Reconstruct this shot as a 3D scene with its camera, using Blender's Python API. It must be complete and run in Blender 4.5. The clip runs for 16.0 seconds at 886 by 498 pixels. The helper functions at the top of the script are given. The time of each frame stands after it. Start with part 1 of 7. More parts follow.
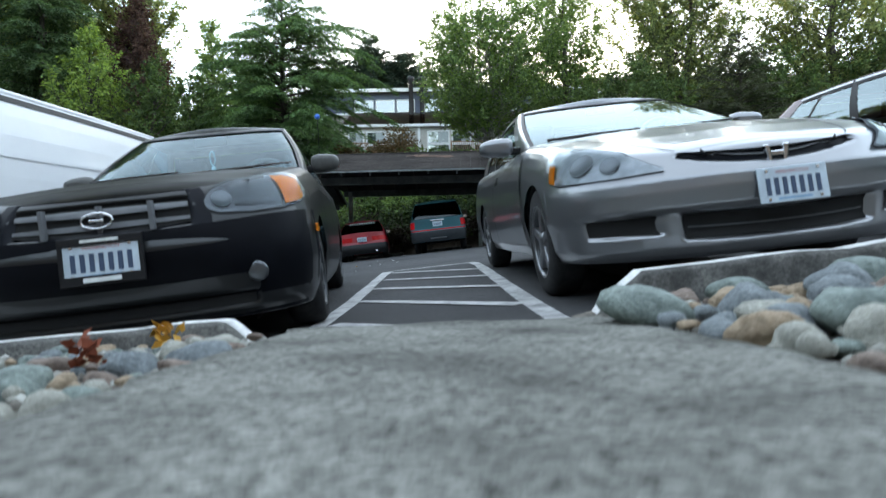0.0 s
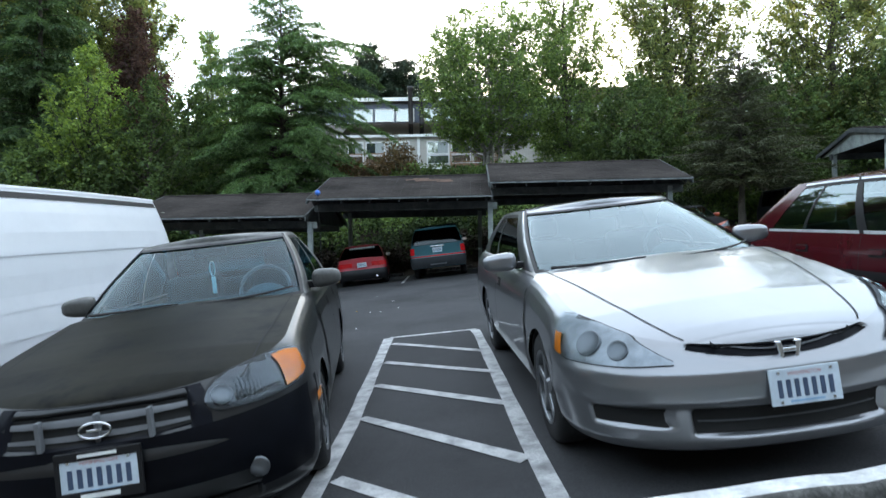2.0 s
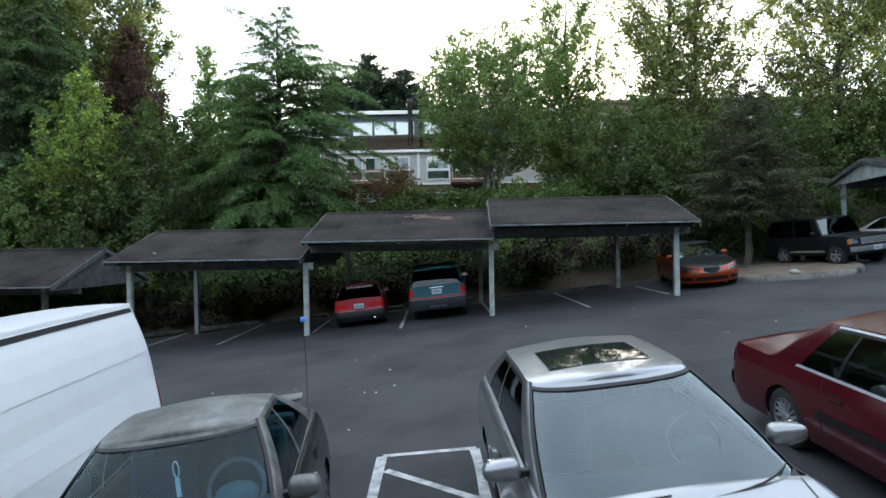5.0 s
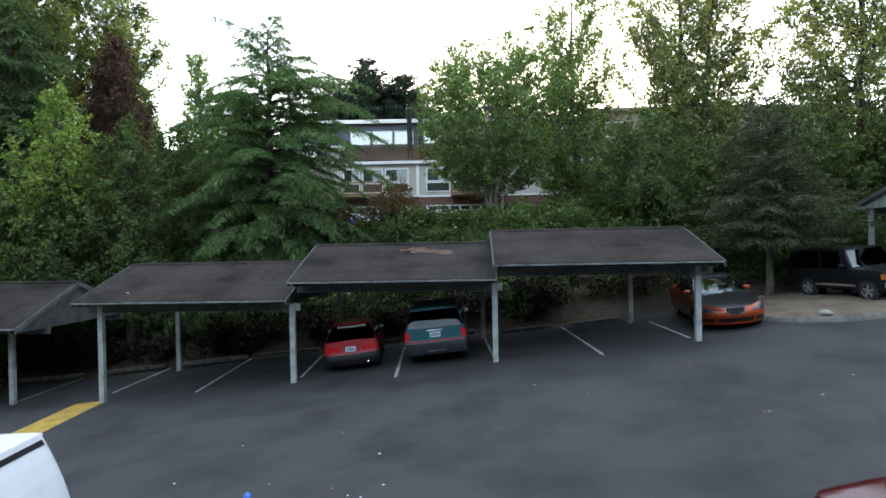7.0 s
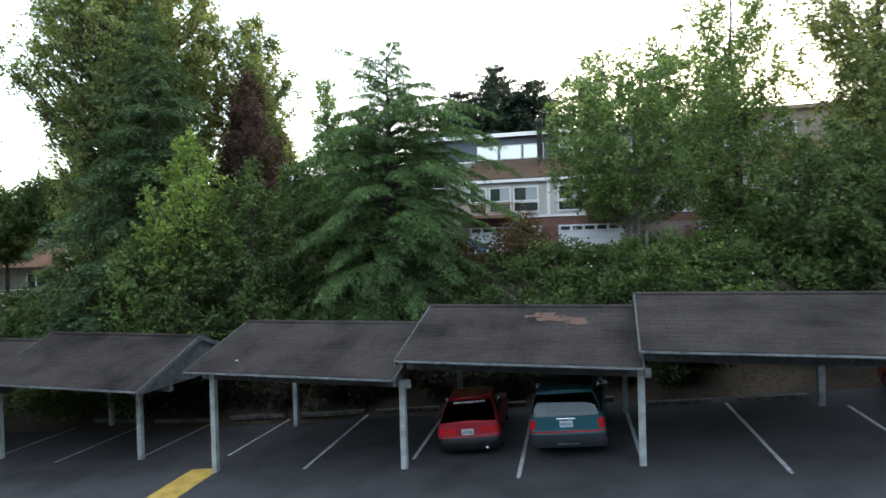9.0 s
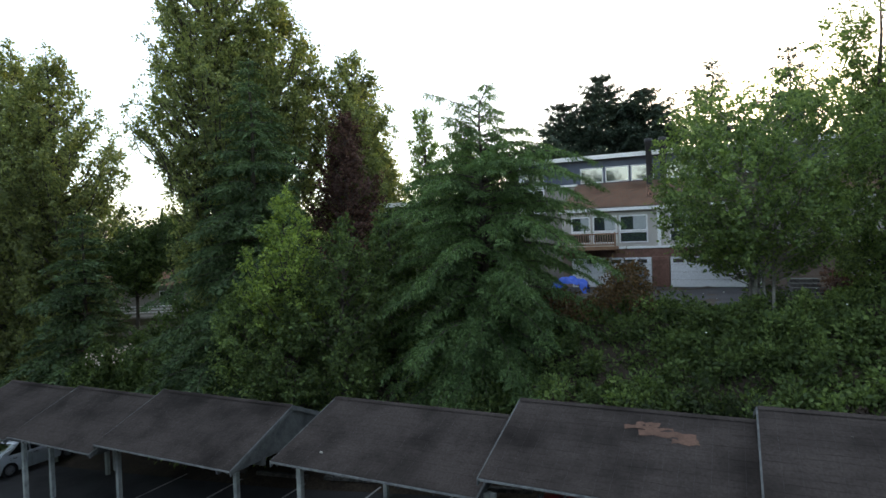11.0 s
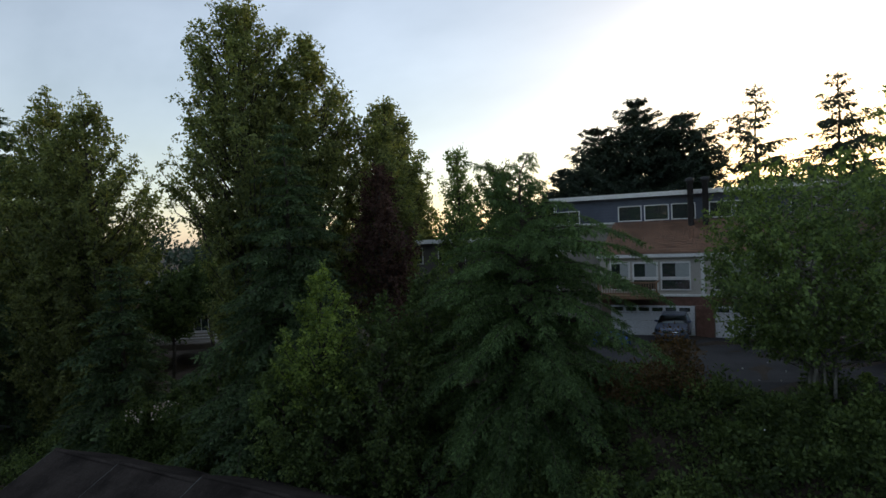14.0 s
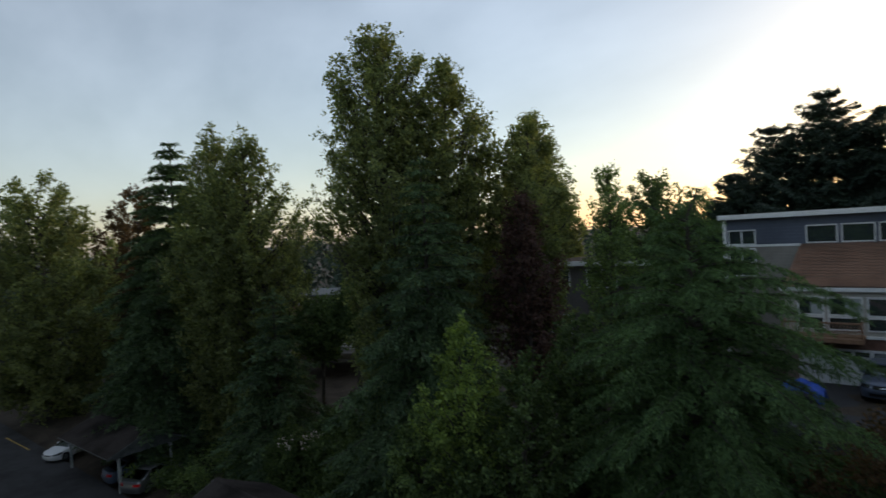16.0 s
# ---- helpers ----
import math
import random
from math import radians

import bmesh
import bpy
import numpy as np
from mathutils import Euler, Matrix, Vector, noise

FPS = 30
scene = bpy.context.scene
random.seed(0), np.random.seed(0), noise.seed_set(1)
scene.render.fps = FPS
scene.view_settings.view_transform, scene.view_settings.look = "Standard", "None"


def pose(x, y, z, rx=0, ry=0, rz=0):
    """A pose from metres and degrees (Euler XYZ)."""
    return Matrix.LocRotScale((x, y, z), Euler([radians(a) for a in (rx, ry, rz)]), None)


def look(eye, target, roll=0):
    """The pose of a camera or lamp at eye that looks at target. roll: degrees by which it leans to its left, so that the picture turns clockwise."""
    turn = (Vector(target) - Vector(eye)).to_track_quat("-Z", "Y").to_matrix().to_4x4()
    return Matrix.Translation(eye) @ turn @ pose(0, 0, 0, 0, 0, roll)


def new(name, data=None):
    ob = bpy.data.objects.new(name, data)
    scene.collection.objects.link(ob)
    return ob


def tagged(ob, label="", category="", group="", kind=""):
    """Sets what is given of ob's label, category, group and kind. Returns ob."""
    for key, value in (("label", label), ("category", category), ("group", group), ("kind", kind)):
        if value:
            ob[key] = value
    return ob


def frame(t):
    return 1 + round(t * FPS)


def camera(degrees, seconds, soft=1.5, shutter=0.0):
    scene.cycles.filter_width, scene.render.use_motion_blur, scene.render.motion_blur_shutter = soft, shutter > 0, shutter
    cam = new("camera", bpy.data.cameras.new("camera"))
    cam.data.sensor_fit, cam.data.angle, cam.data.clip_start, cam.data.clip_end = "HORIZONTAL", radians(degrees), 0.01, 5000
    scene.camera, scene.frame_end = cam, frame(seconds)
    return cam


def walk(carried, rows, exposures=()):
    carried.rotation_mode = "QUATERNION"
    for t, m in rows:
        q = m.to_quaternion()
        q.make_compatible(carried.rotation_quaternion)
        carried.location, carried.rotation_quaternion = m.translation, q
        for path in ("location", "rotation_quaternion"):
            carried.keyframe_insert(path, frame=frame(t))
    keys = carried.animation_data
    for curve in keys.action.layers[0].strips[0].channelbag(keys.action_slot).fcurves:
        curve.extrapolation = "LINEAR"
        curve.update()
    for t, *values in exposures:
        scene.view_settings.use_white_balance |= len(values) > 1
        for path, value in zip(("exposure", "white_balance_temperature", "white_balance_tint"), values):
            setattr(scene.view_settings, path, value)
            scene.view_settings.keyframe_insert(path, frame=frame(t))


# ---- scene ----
cam = camera(74.3, 16.0, 1.5, 0.4)
METRES, EYE, TILT, LEAN, TURN = 17.0, 0.12, 0.0, 1.0, 0.0
ROWS = [
    (0.0, 0.0, 0.0, 0.0, 0.0, 0.0, -0.0),
    (0.5, 0.0025, -0.0032, 0.0159, -0.05, -0.01, -0.0),
    (1.0, 0.003, -0.0037, 0.0262, -0.08, -0.04, 0.0),
    (1.5, 0.0004, -0.0003, 0.0371, -0.09, -0.05, 0.01),
    (2.0, -0.0015, 0.003, 0.0501, -0.08, -0.07, 0.02),
    (2.5, -0.0021, 0.006, 0.0611, -0.07, -0.09, 0.03),
    (3.0, -0.0025, 0.009, 0.0715, -0.06, -0.1, 0.03),
    (3.5, -0.0018, 0.0119, 0.0873, -0.03, -0.14, 0.04),
    (4.0, -0.0013, 0.0155, 0.1014, -0.05, -0.16, 0.03),
    (6.5, 0.0047, 0.0951, 0.1767, 0.11, -0.33, 0.11),
    (7.0, 0.0048, 0.1238, 0.1957, 0.11, -0.34, 0.12),
    (7.5, 0.0058, 0.1556, 0.2172, 1.42, -0.37, 0.22),
    (8.0, 0.0071, 0.1908, 0.2415, 4.56, -0.41, 0.34),
    (8.5, 0.0079, 0.2278, 0.2699, 9.06, -0.55, 0.46),
    (9.0, 0.0086, 0.2687, 0.3025, 13.09, -0.63, 0.62),
    (9.5, 0.0168, 0.306, 0.3382, 16.6, -0.68, 0.76),
    (12.0, 0.0195, 0.3503, 0.5264, 25.39, -1.46, 1.3),
    (12.5, 0.0113, 0.3563, 0.5614, 25.73, -1.53, 1.37),
    (13.0, -0.0005, 0.3586, 0.5965, 25.93, -1.66, 1.45),
    (13.5, -0.0127, 0.3604, 0.6272, 25.97, -1.77, 1.48),
    (14.0, -0.0245, 0.3707, 0.6545, 25.98, -1.85, 1.56),
    (14.5, -0.0379, 0.388, 0.6832, 25.91, -1.98, 1.61),
    (15.0, -0.0532, 0.4106, 0.715, 28.15, -2.12, 1.79),
    (15.5, -0.0704, 0.4437, 0.747, 33.39, -2.16, 2.14),
    (16.0, -0.0906, 0.4873, 0.7783, 39.97, -2.1, 2.5),
]
EXPOSURES = [(0.0, 2.42, 6850, 10), (2.0, 2.45, 6850, 11), (4.0, 2.32, 6900, 12), (7.0, 2.38, 6900, 14), (9.7, 2.38, 6900, 15), (12.0, 0.76, 6750, 15), (14.0, 0.14, 6700, 16), (16.0, -0.02, 6650, 15)]
walk(cam, [(t, pose(0, 0, EYE, TILT, LEAN, TURN) @ pose(METRES * x, METRES * y, METRES * z, 90 + pitch, roll, yaw)) for t, x, y, z, yaw, pitch, roll in ROWS], EXPOSURES)

# ---- light: an evening sky, the low sun behind the trees ----
SUN_ELEVATION, SUN_AZIMUTH = 7.0, 8.0  # degrees; azimuth from +y towards +x
world = bpy.data.worlds.new("world")
scene.world = world
world.use_nodes = True
wn, wl = world.node_tree.nodes, world.node_tree.links
wn.clear()
sky = wn.new("ShaderNodeTexSky")
sky.sky_type, sky.sun_disc = "NISHITA", False
sky.sun_elevation, sky.sun_rotation = radians(SUN_ELEVATION), radians(SUN_AZIMUTH)
sky.air_density, sky.dust_density, sky.ozone_density = 1.0, 0.7, 1.5
bg = wn.new("ShaderNodeBackground")
bg.inputs["Strength"].default_value = 0.14
wout = wn.new("ShaderNodeOutputWorld")
# a thin even veil of high cloud over the clear sky
veil = wn.new("ShaderNodeBackground")
veil.inputs["Color"].default_value = (0.78, 0.89, 1.0, 1)
wtc, wmap, wnoise, wrange = wn.new("ShaderNodeTexCoord"), wn.new("ShaderNodeMapping"), wn.new("ShaderNodeTexNoise"), wn.new("ShaderNodeMapRange")
wmap.inputs["Rotation"].default_value, wmap.inputs["Scale"].default_value = (0, 0, radians(35)), (1.2, 4.5, 5.0)
wnoise.inputs["Scale"].default_value, wnoise.inputs["Detail"].default_value = 1.4, 5
wrange.inputs[1].default_value, wrange.inputs[2].default_value, wrange.inputs[3].default_value, wrange.inputs[4].default_value = 0.35, 0.7, 0.26, 0.385
wl.new(wtc.outputs["Generated"], wmap.inputs["Vector"])
wl.new(wmap.outputs[0], wnoise.inputs["Vector"])
wl.new(wnoise.outputs["Fac"], wrange.inputs[0])
wl.new(wrange.outputs[0], veil.inputs["Strength"])
both = wn.new("ShaderNodeAddShader")
wl.new(sky.outputs[0], bg.inputs[0])
wl.new(bg.outputs[0], both.inputs[0])
wl.new(veil.outputs[0], both.inputs[1])
wl.new(both.outputs[0], wout.inputs[0])
sun_data = bpy.data.lights.new("sun", "SUN")
sun_data.energy, sun_data.angle, sun_data.color = 0.7, radians(2.0), (1.0, 0.8, 0.58)
sun = new("sun", sun_data)
_e, _a = radians(SUN_ELEVATION), radians(SUN_AZIMUTH)
SUN_WAY = Vector((math.sin(_a) * math.cos(_e), math.cos(_a) * math.cos(_e), math.sin(_e)))
sun.matrix_world = look((0, 0, 60), Vector((0, 0, 60)) - SUN_WAY)


# ---- materials ----
def mat_new(name):
    m = bpy.data.materials.new(name)
    m.use_nodes = True
    nt = m.node_tree
    b = nt.nodes["Principled BSDF"]
    return m, nt, b


def ramp_between(nt, fac, c0, c1, p0=0.3, p1=0.7):
    r = nt.nodes.new("ShaderNodeValToRGB")
    r.color_ramp.elements[0].color, r.color_ramp.elements[0].position = (*c0, 1), p0
    r.color_ramp.elements[1].color, r.color_ramp.elements[1].position = (*c1, 1), p1
    nt.links.new(fac, r.inputs[0])
    return r.outputs[0]


def noise_tex(nt, scale, detail=5.0, rough=0.6, coords="Object"):
    tc = nt.nodes.new("ShaderNodeNewGeometry" if coords == "World" else "ShaderNodeTexCoord")
    n = nt.nodes.new("ShaderNodeTexNoise")
    n.inputs["Scale"].default_value, n.inputs["Detail"].default_value, n.inputs["Roughness"].default_value = scale, detail, rough
    nt.links.new(tc.outputs["Position" if coords == "World" else coords], n.inputs["Vector"])
    return n.outputs["Fac"]


def mix_col(nt, a, b, fac, mode="MIX"):
    m = nt.nodes.new("ShaderNodeMix")
    m.data_type, m.blend_type = "RGBA", mode
    for sock, v in ((m.inputs[6], a), (m.inputs[7], b), (m.inputs[0], fac)):
        if isinstance(v, (int, float)):
            sock.default_value = v
        elif isinstance(v, tuple):
            sock.default_value = (*v, 1)
        else:
            nt.links.new(v, sock)
    return m.outputs[2]


def add_bump(nt, b, fac, strength, dist):
    bp = nt.nodes.new("ShaderNodeBump")
    bp.inputs["Strength"].default_value, bp.inputs["Distance"].default_value = strength, dist
    nt.links.new(fac, bp.inputs["Height"])
    nt.links.new(bp.outputs[0], b.inputs["Normal"])


def rough_surface(name, c0, c1, fine=60.0, coarse=1.2, rough=0.85, bump=0.3, dist=0.004, stain=0.25, metal=0.0, coords="Object", spec=0.35):
    """Grain and stains at two scales with a fine relief."""
    m, nt, b = mat_new(name)
    f = noise_tex(nt, fine, 4, 0.7, coords)
    c = noise_tex(nt, coarse, 5, 0.6, coords)
    base = ramp_between(nt, f, c0, c1)
    dark = tuple(v * (1 - stain) for v in c0)
    mask = ramp_between(nt, c, (0, 0, 0), (1, 1, 1), 0.42, 0.72)
    col = mix_col(nt, base, dark, mask)
    nt.links.new(col, b.inputs["Base Color"])
    b.inputs["Roughness"].default_value, b.inputs["Metallic"].default_value = rough, metal
    b.inputs["Specular IOR Level"].default_value = spec
    add_bump(nt, b, f, bump, dist)
    return m


def leaf_material(name, c0, c1, translucent=0.35, rough=0.55):
    """Leaves: a colour of its own for each leaf, some light coming through."""
    m, nt, b = mat_new(name)
    geo = nt.nodes.new("ShaderNodeNewGeometry")
    col = ramp_between(nt, geo.outputs["Random Per Island"], c0, c1, 0.05, 0.95)
    big = noise_tex(nt, 0.5, 3, 0.6)
    col = mix_col(nt, col, tuple(v * 0.75 for v in c0), ramp_between(nt, big, (0, 0, 0), (0.7, 0.7, 0.7), 0.45, 0.7))
    nt.links.new(col, b.inputs["Base Color"])
    b.inputs["Roughness"].default_value = rough
    b.inputs["Specular IOR Level"].default_value = 0.14
    tr = nt.nodes.new("ShaderNodeBsdfTranslucent")
    bright = mix_col(nt, col, (1.25, 1.25, 0.65), 1.0, "MULTIPLY")
    nt.links.new(bright, tr.inputs["Color"])
    mx = nt.nodes.new("ShaderNodeMixShader")
    mx.inputs[0].default_value = translucent
    nt.links.new(b.outputs[0], mx.inputs[1])
    nt.links.new(tr.outputs[0], mx.inputs[2])
    nt.links.new(mx.outputs[0], nt.nodes["Material Output"].inputs[0])
    return m


def paint(name, col, metal=0.0, rough=0.25, coat=0.6, dirt=0.15, soil=0.2):
    m, nt, b = mat_new(name)
    d = noise_tex(nt, 3.0, 6, 0.65)
    g = noise_tex(nt, 45.0, 3, 0.6)
    dirty = tuple(v * (1 - soil) + 0.006 for v in col)
    c = mix_col(nt, col, dirty, ramp_between(nt, d, (0, 0, 0), (1, 1, 1), 0.45, 0.75))
    nt.links.new(c, b.inputs["Base Color"])
    b.inputs["Metallic"].default_value = metal
    b.inputs["Coat Weight"].default_value, b.inputs["Coat Roughness"].default_value = coat, 0.06
    r = nt.nodes.new("ShaderNodeMapRange")
    r.inputs[3].default_value, r.inputs[4].default_value = rough, rough + dirt
    nt.links.new(g, r.inputs[0])
    nt.links.new(r.outputs[0], b.inputs["Roughness"])
    return m


def plain(name, col, rough=0.5, metal=0.0, spec=0.5, vary=0.15, scale=12.0):
    m, nt, b = mat_new(name)
    n = noise_tex(nt, scale, 4, 0.6)
    c = ramp_between(nt, n, tuple(v * (1 - vary) for v in col), tuple(min(1, v * (1 + vary)) for v in col))
    nt.links.new(c, b.inputs["Base Color"])
    b.inputs["Roughness"].default_value, b.inputs["Metallic"].default_value = rough, metal
    b.inputs["Specular IOR Level"].default_value = spec
    return m


def glass(name, tint=(0.75, 0.85, 0.85), clear=0.6, rough=0.02, ior=1.55):
    """A thin pane: mirror gloss by Fresnel over tinted see-through."""
    m, nt, b = mat_new(name)
    nt.nodes.remove(b)
    tr = nt.nodes.new("ShaderNodeBsdfTransparent")
    tr.inputs[0].default_value = (*[v * clear for v in tint], 1)
    gl = nt.nodes.new("ShaderNodeBsdfGlossy")
    gl.inputs["Roughness"].default_value = rough
    gl.inputs["Color"].default_value = (0.86, 0.98, 1.0, 1)
    fr = nt.nodes.new("ShaderNodeFresnel")
    fr.inputs[0].default_value = ior
    mx = nt.nodes.new("ShaderNodeMixShader")
    nt.links.new(fr.outputs[0], mx.inputs[0])
    nt.links.new(tr.outputs[0], mx.inputs[1])
    nt.links.new(gl.outputs[0], mx.inputs[2])
    nt.links.new(mx.outputs[0], nt.nodes["Material Output"].inputs[0])
    return m


M_ASPHALT = rough_surface("asphalt", (0.024, 0.0245, 0.026), (0.064, 0.0645, 0.067), 90, 0.55, 0.85, 0.7, 0.006, 0.25, spec=0.3)
M_SOIL = rough_surface("soil", (0.03, 0.022, 0.015), (0.09, 0.07, 0.05), 9, 0.6, 0.95, 0.8, 0.04, 0.3)
M_CONCRETE = rough_surface("concrete", (0.03, 0.03, 0.026), (0.30, 0.30, 0.27), 55, 1.8, 0.95, 1.0, 0.006, 0.4, spec=0.2)
M_KERB = rough_surface("kerb_concrete", (0.055, 0.055, 0.052), (0.20, 0.195, 0.18), 70, 6, 0.9, 0.6, 0.004, 0.5)
M_LINE = rough_surface("white_road_paint", (0.36, 0.36, 0.36), (0.55, 0.55, 0.54), 70, 7, 0.8, 0.2, 0.002, 0.5)
M_KERBPAINT = rough_surface("white_kerb_paint", (0.58, 0.58, 0.57), (0.82, 0.82, 0.80), 50, 9, 0.7, 0.3, 0.002, 0.4)
M_YELLOW = rough_surface("yellow_road_paint", (0.40, 0.255, 0.045), (0.54, 0.37, 0.085), 40, 3, 0.75, 0.2, 0.002, 0.3)
M_SHINGLE = rough_surface("roof_shingle", (0.029, 0.0245, 0.022), (0.066, 0.056, 0.051), 17, 0.55, 0.95, 0.5, 0.006, 0.55, spec=0.1, coords="World")
M_POST = rough_surface("grey_painted_wood", (0.29, 0.325, 0.31), (0.45, 0.485, 0.465), 25, 3, 0.7, 0.3, 0.003, 0.35)
M_FASCIA = rough_surface("grey_fascia", (0.07, 0.078, 0.078), (0.13, 0.14, 0.138), 25, 3, 0.7, 0.3, 0.003, 0.35)
M_DRIP = rough_surface("grey_roof_edge", (0.12, 0.13, 0.13), (0.24, 0.255, 0.25), 25, 3, 0.7, 0.3, 0.003, 0.4)
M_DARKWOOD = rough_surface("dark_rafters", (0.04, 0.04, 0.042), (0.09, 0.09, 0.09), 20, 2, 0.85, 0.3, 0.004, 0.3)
M_BARK = rough_surface("bark", (0.05, 0.042, 0.034), (0.14, 0.12, 0.10), 18, 2, 0.95, 0.9, 0.03, 0.3)
M_BIRCHBARK = rough_surface("pale_bark", (0.18, 0.17, 0.15), (0.36, 0.34, 0.30), 10, 2, 0.9, 0.6, 0.02, 0.5)
L_CEDAR = leaf_material("cedar_needles", (0.052, 0.098, 0.046), (0.175, 0.285, 0.105), 0.32)
L_SPRUCE = leaf_material("spruce_needles", (0.05, 0.09, 0.05), (0.145, 0.22, 0.10), 0.28)
L_GREYSPRUCE = leaf_material("grey_spruce_needles", (0.054, 0.067, 0.044), (0.145, 0.154, 0.093), 0.2)
L_FIR = leaf_material("fir_needles", (0.033, 0.052, 0.043), (0.081, 0.119, 0.086), 0.15)
L_COTTON = leaf_material("cottonwood_leaves", (0.109, 0.141, 0.067), (0.290, 0.328, 0.124), 0.48)
L_MAPLE = leaf_material("maple_leaves", (0.118, 0.182, 0.062), (0.312, 0.416, 0.098), 0.45)
L_GREEN = leaf_material("broad_leaves", (0.085, 0.135, 0.06), (0.245, 0.345, 0.115), 0.45)
L_PURPLE = leaf_material("plum_leaves", (0.057, 0.032, 0.032), (0.165, 0.095, 0.078), 0.38)
L_SHRUB = leaf_material("shrub_leaves", (0.049, 0.080, 0.035), (0.142, 0.208, 0.066), 0.35)
# leaf colour darkened to carry the shade of carports and trees
L_SHADEHEDGE = leaf_material("shade_darkened_hedge_leaves", (0.019, 0.031, 0.015), (0.061, 0.087, 0.032), 0.2)
# dry twig brown, kept dark to include the shade behind the bays
L_TWIG = leaf_material("shade_dark_dry_twigs", (0.019, 0.015, 0.011), (0.060, 0.045, 0.036), 0.1)
L_RUST = leaf_material("russet_leaves", (0.070, 0.053, 0.026), (0.170, 0.100, 0.050), 0.3)


# ---- building helpers ----
def part(name, bm, material, parent=None, label="", smooth=False):
    me = bpy.data.meshes.new(name)
    bm.to_mesh(me)
    bm.free()
    return part_mesh(name, me, material, parent, label, smooth)


def part_mesh(name, me, material, parent=None, label="", smooth=False):
    mats = material if isinstance(material, (list, tuple)) else [material]
    for m in mats:
        me.materials.append(m)
    if smooth:
        me.polygons.foreach_set("use_smooth", [True] * len(me.polygons))
    ob = new(name, me)
    if parent is not None:
        ob.parent = parent
    if label:
        ob["label"] = label
    return ob


def thing(name, m, label, category, group="", kind=""):
    ob = new(name)
    ob.empty_display_size = 0.2
    ob.matrix_basis = m
    return tagged(ob, label, category, group, kind)


def box(bm, x0, x1, y0, y1, z0, z1, bevel=0.0):
    r = bmesh.ops.create_cube(bm, size=1)
    vs = r["verts"]
    for v in vs:
        v.co = Vector((x0 + (v.co.x + 0.5) * (x1 - x0), y0 + (v.co.y + 0.5) * (y1 - y0), z0 + (v.co.z + 0.5) * (z1 - z0)))
    if bevel:
        es = list({e for v in vs for e in v.link_edges})
        bmesh.ops.bevel(bm, geom=es, offset=bevel, segments=2, affect="EDGES", profile=0.5)
    return bm


def boxed(x0, x1, y0, y1, z0, z1, bevel=0.0):
    return box(bmesh.new(), x0, x1, y0, y1, z0, z1, bevel)


def grid_mesh(name, P, close_u=False, close_v=False):
    """A mesh from a grid of points (nu, nv, 3)."""
    P = np.asarray(P, float)
    nu, nv = P.shape[:2]
    idx = np.arange(nu * nv).reshape(nu, nv)
    a = idx if not close_u else np.vstack([idx, idx[:1]])
    a = a if not close_v else np.hstack([a, a[:, :1]])
    f = np.stack([a[:-1, :-1], a[1:, :-1], a[1:, 1:], a[:-1, 1:]], -1).reshape(-1, 4)
    me = bpy.data.meshes.new(name)
    me.from_pydata(P.reshape(-1, 3).tolist(), [], f.tolist())
    return me


def tube_points(path, radii, sides=7):
    """Rings of points along a path."""
    path, radii = np.asarray(path, float), np.asarray(radii, float)
    t = np.gradient(path, axis=0)
    t /= np.linalg.norm(t, axis=1, keepdims=True) + 1e-9
    up = np.where(np.abs(t[:, 2:3]) > 0.9, np.array([[1.0, 0, 0]]), np.array([[0, 0, 1.0]]))
    a = np.cross(t, up)
    a /= np.linalg.norm(a, axis=1, keepdims=True) + 1e-9
    b = np.cross(t, a)
    ang = np.linspace(0, 2 * np.pi, sides, endpoint=False)
    return path[:, None] + radii[:, None, None] * (a[:, None] * np.cos(ang)[None, :, None] + b[:, None] * np.sin(ang)[None, :, None])


class Soup:
    """Gathers grids and leaves into one mesh."""

    def __init__(self):
        self.v, self.f, self.n = [], [], 0

    def grid(self, P, close_v=False):
        P = np.asarray(P, float)
        nu, nv = P.shape[:2]
        a = np.arange(nu * nv).reshape(nu, nv) + self.n
        if close_v:
            a = np.hstack([a, a[:, :1]])
        self.f.append(np.stack([a[:-1, :-1], a[1:, :-1], a[1:, 1:], a[:-1, 1:]], -1).reshape(-1, 4))
        self.v.append(P.reshape(-1, 3))
        self.n += nu * nv

    def tube(self, path, radii, sides=6):
        self.grid(tube_points(path, radii, sides), True)

    def leaves(self, p, d, n, length, width):
        """Pointed leaves at p along d, their faces turned by n."""
        p, d = np.asarray(p, float), np.asarray(d, float)
        d = d / (np.linalg.norm(d, axis=1, keepdims=True) + 1e-9)
        s = np.cross(d, n)
        s /= np.linalg.norm(s, axis=1, keepdims=True) + 1e-9
        length, width = np.broadcast_to(length, len(p))[:, None], np.broadcast_to(width, len(p))[:, None]
        up = np.cross(s, d)
        mid = p + d * length * 0.45 + up * length * 0.08
        q = np.stack([p, mid + s * width * 0.5, p + d * length, mid - s * width * 0.5], 1)
        self.f.append((np.arange(len(p) * 4).reshape(-1, 4)) + self.n)
        self.v.append(q.reshape(-1, 3))
        self.n += len(p) * 4

    def mesh(self, name):
        v, f = np.concatenate(self.v), np.concatenate(self.f)
        me = bpy.data.meshes.new(name)
        me.vertices.add(len(v))
        me.vertices.foreach_set("co", v.ravel())
        me.loops.add(f.size)
        me.loops.foreach_set("vertex_index", f.ravel().astype(np.int32))
        me.polygons.add(len(f))
        me.polygons.foreach_set("loop_start", np.arange(0, f.size, 4, dtype=np.int32))
        me.update(calc_edges=True)
        me.validate()
        return me


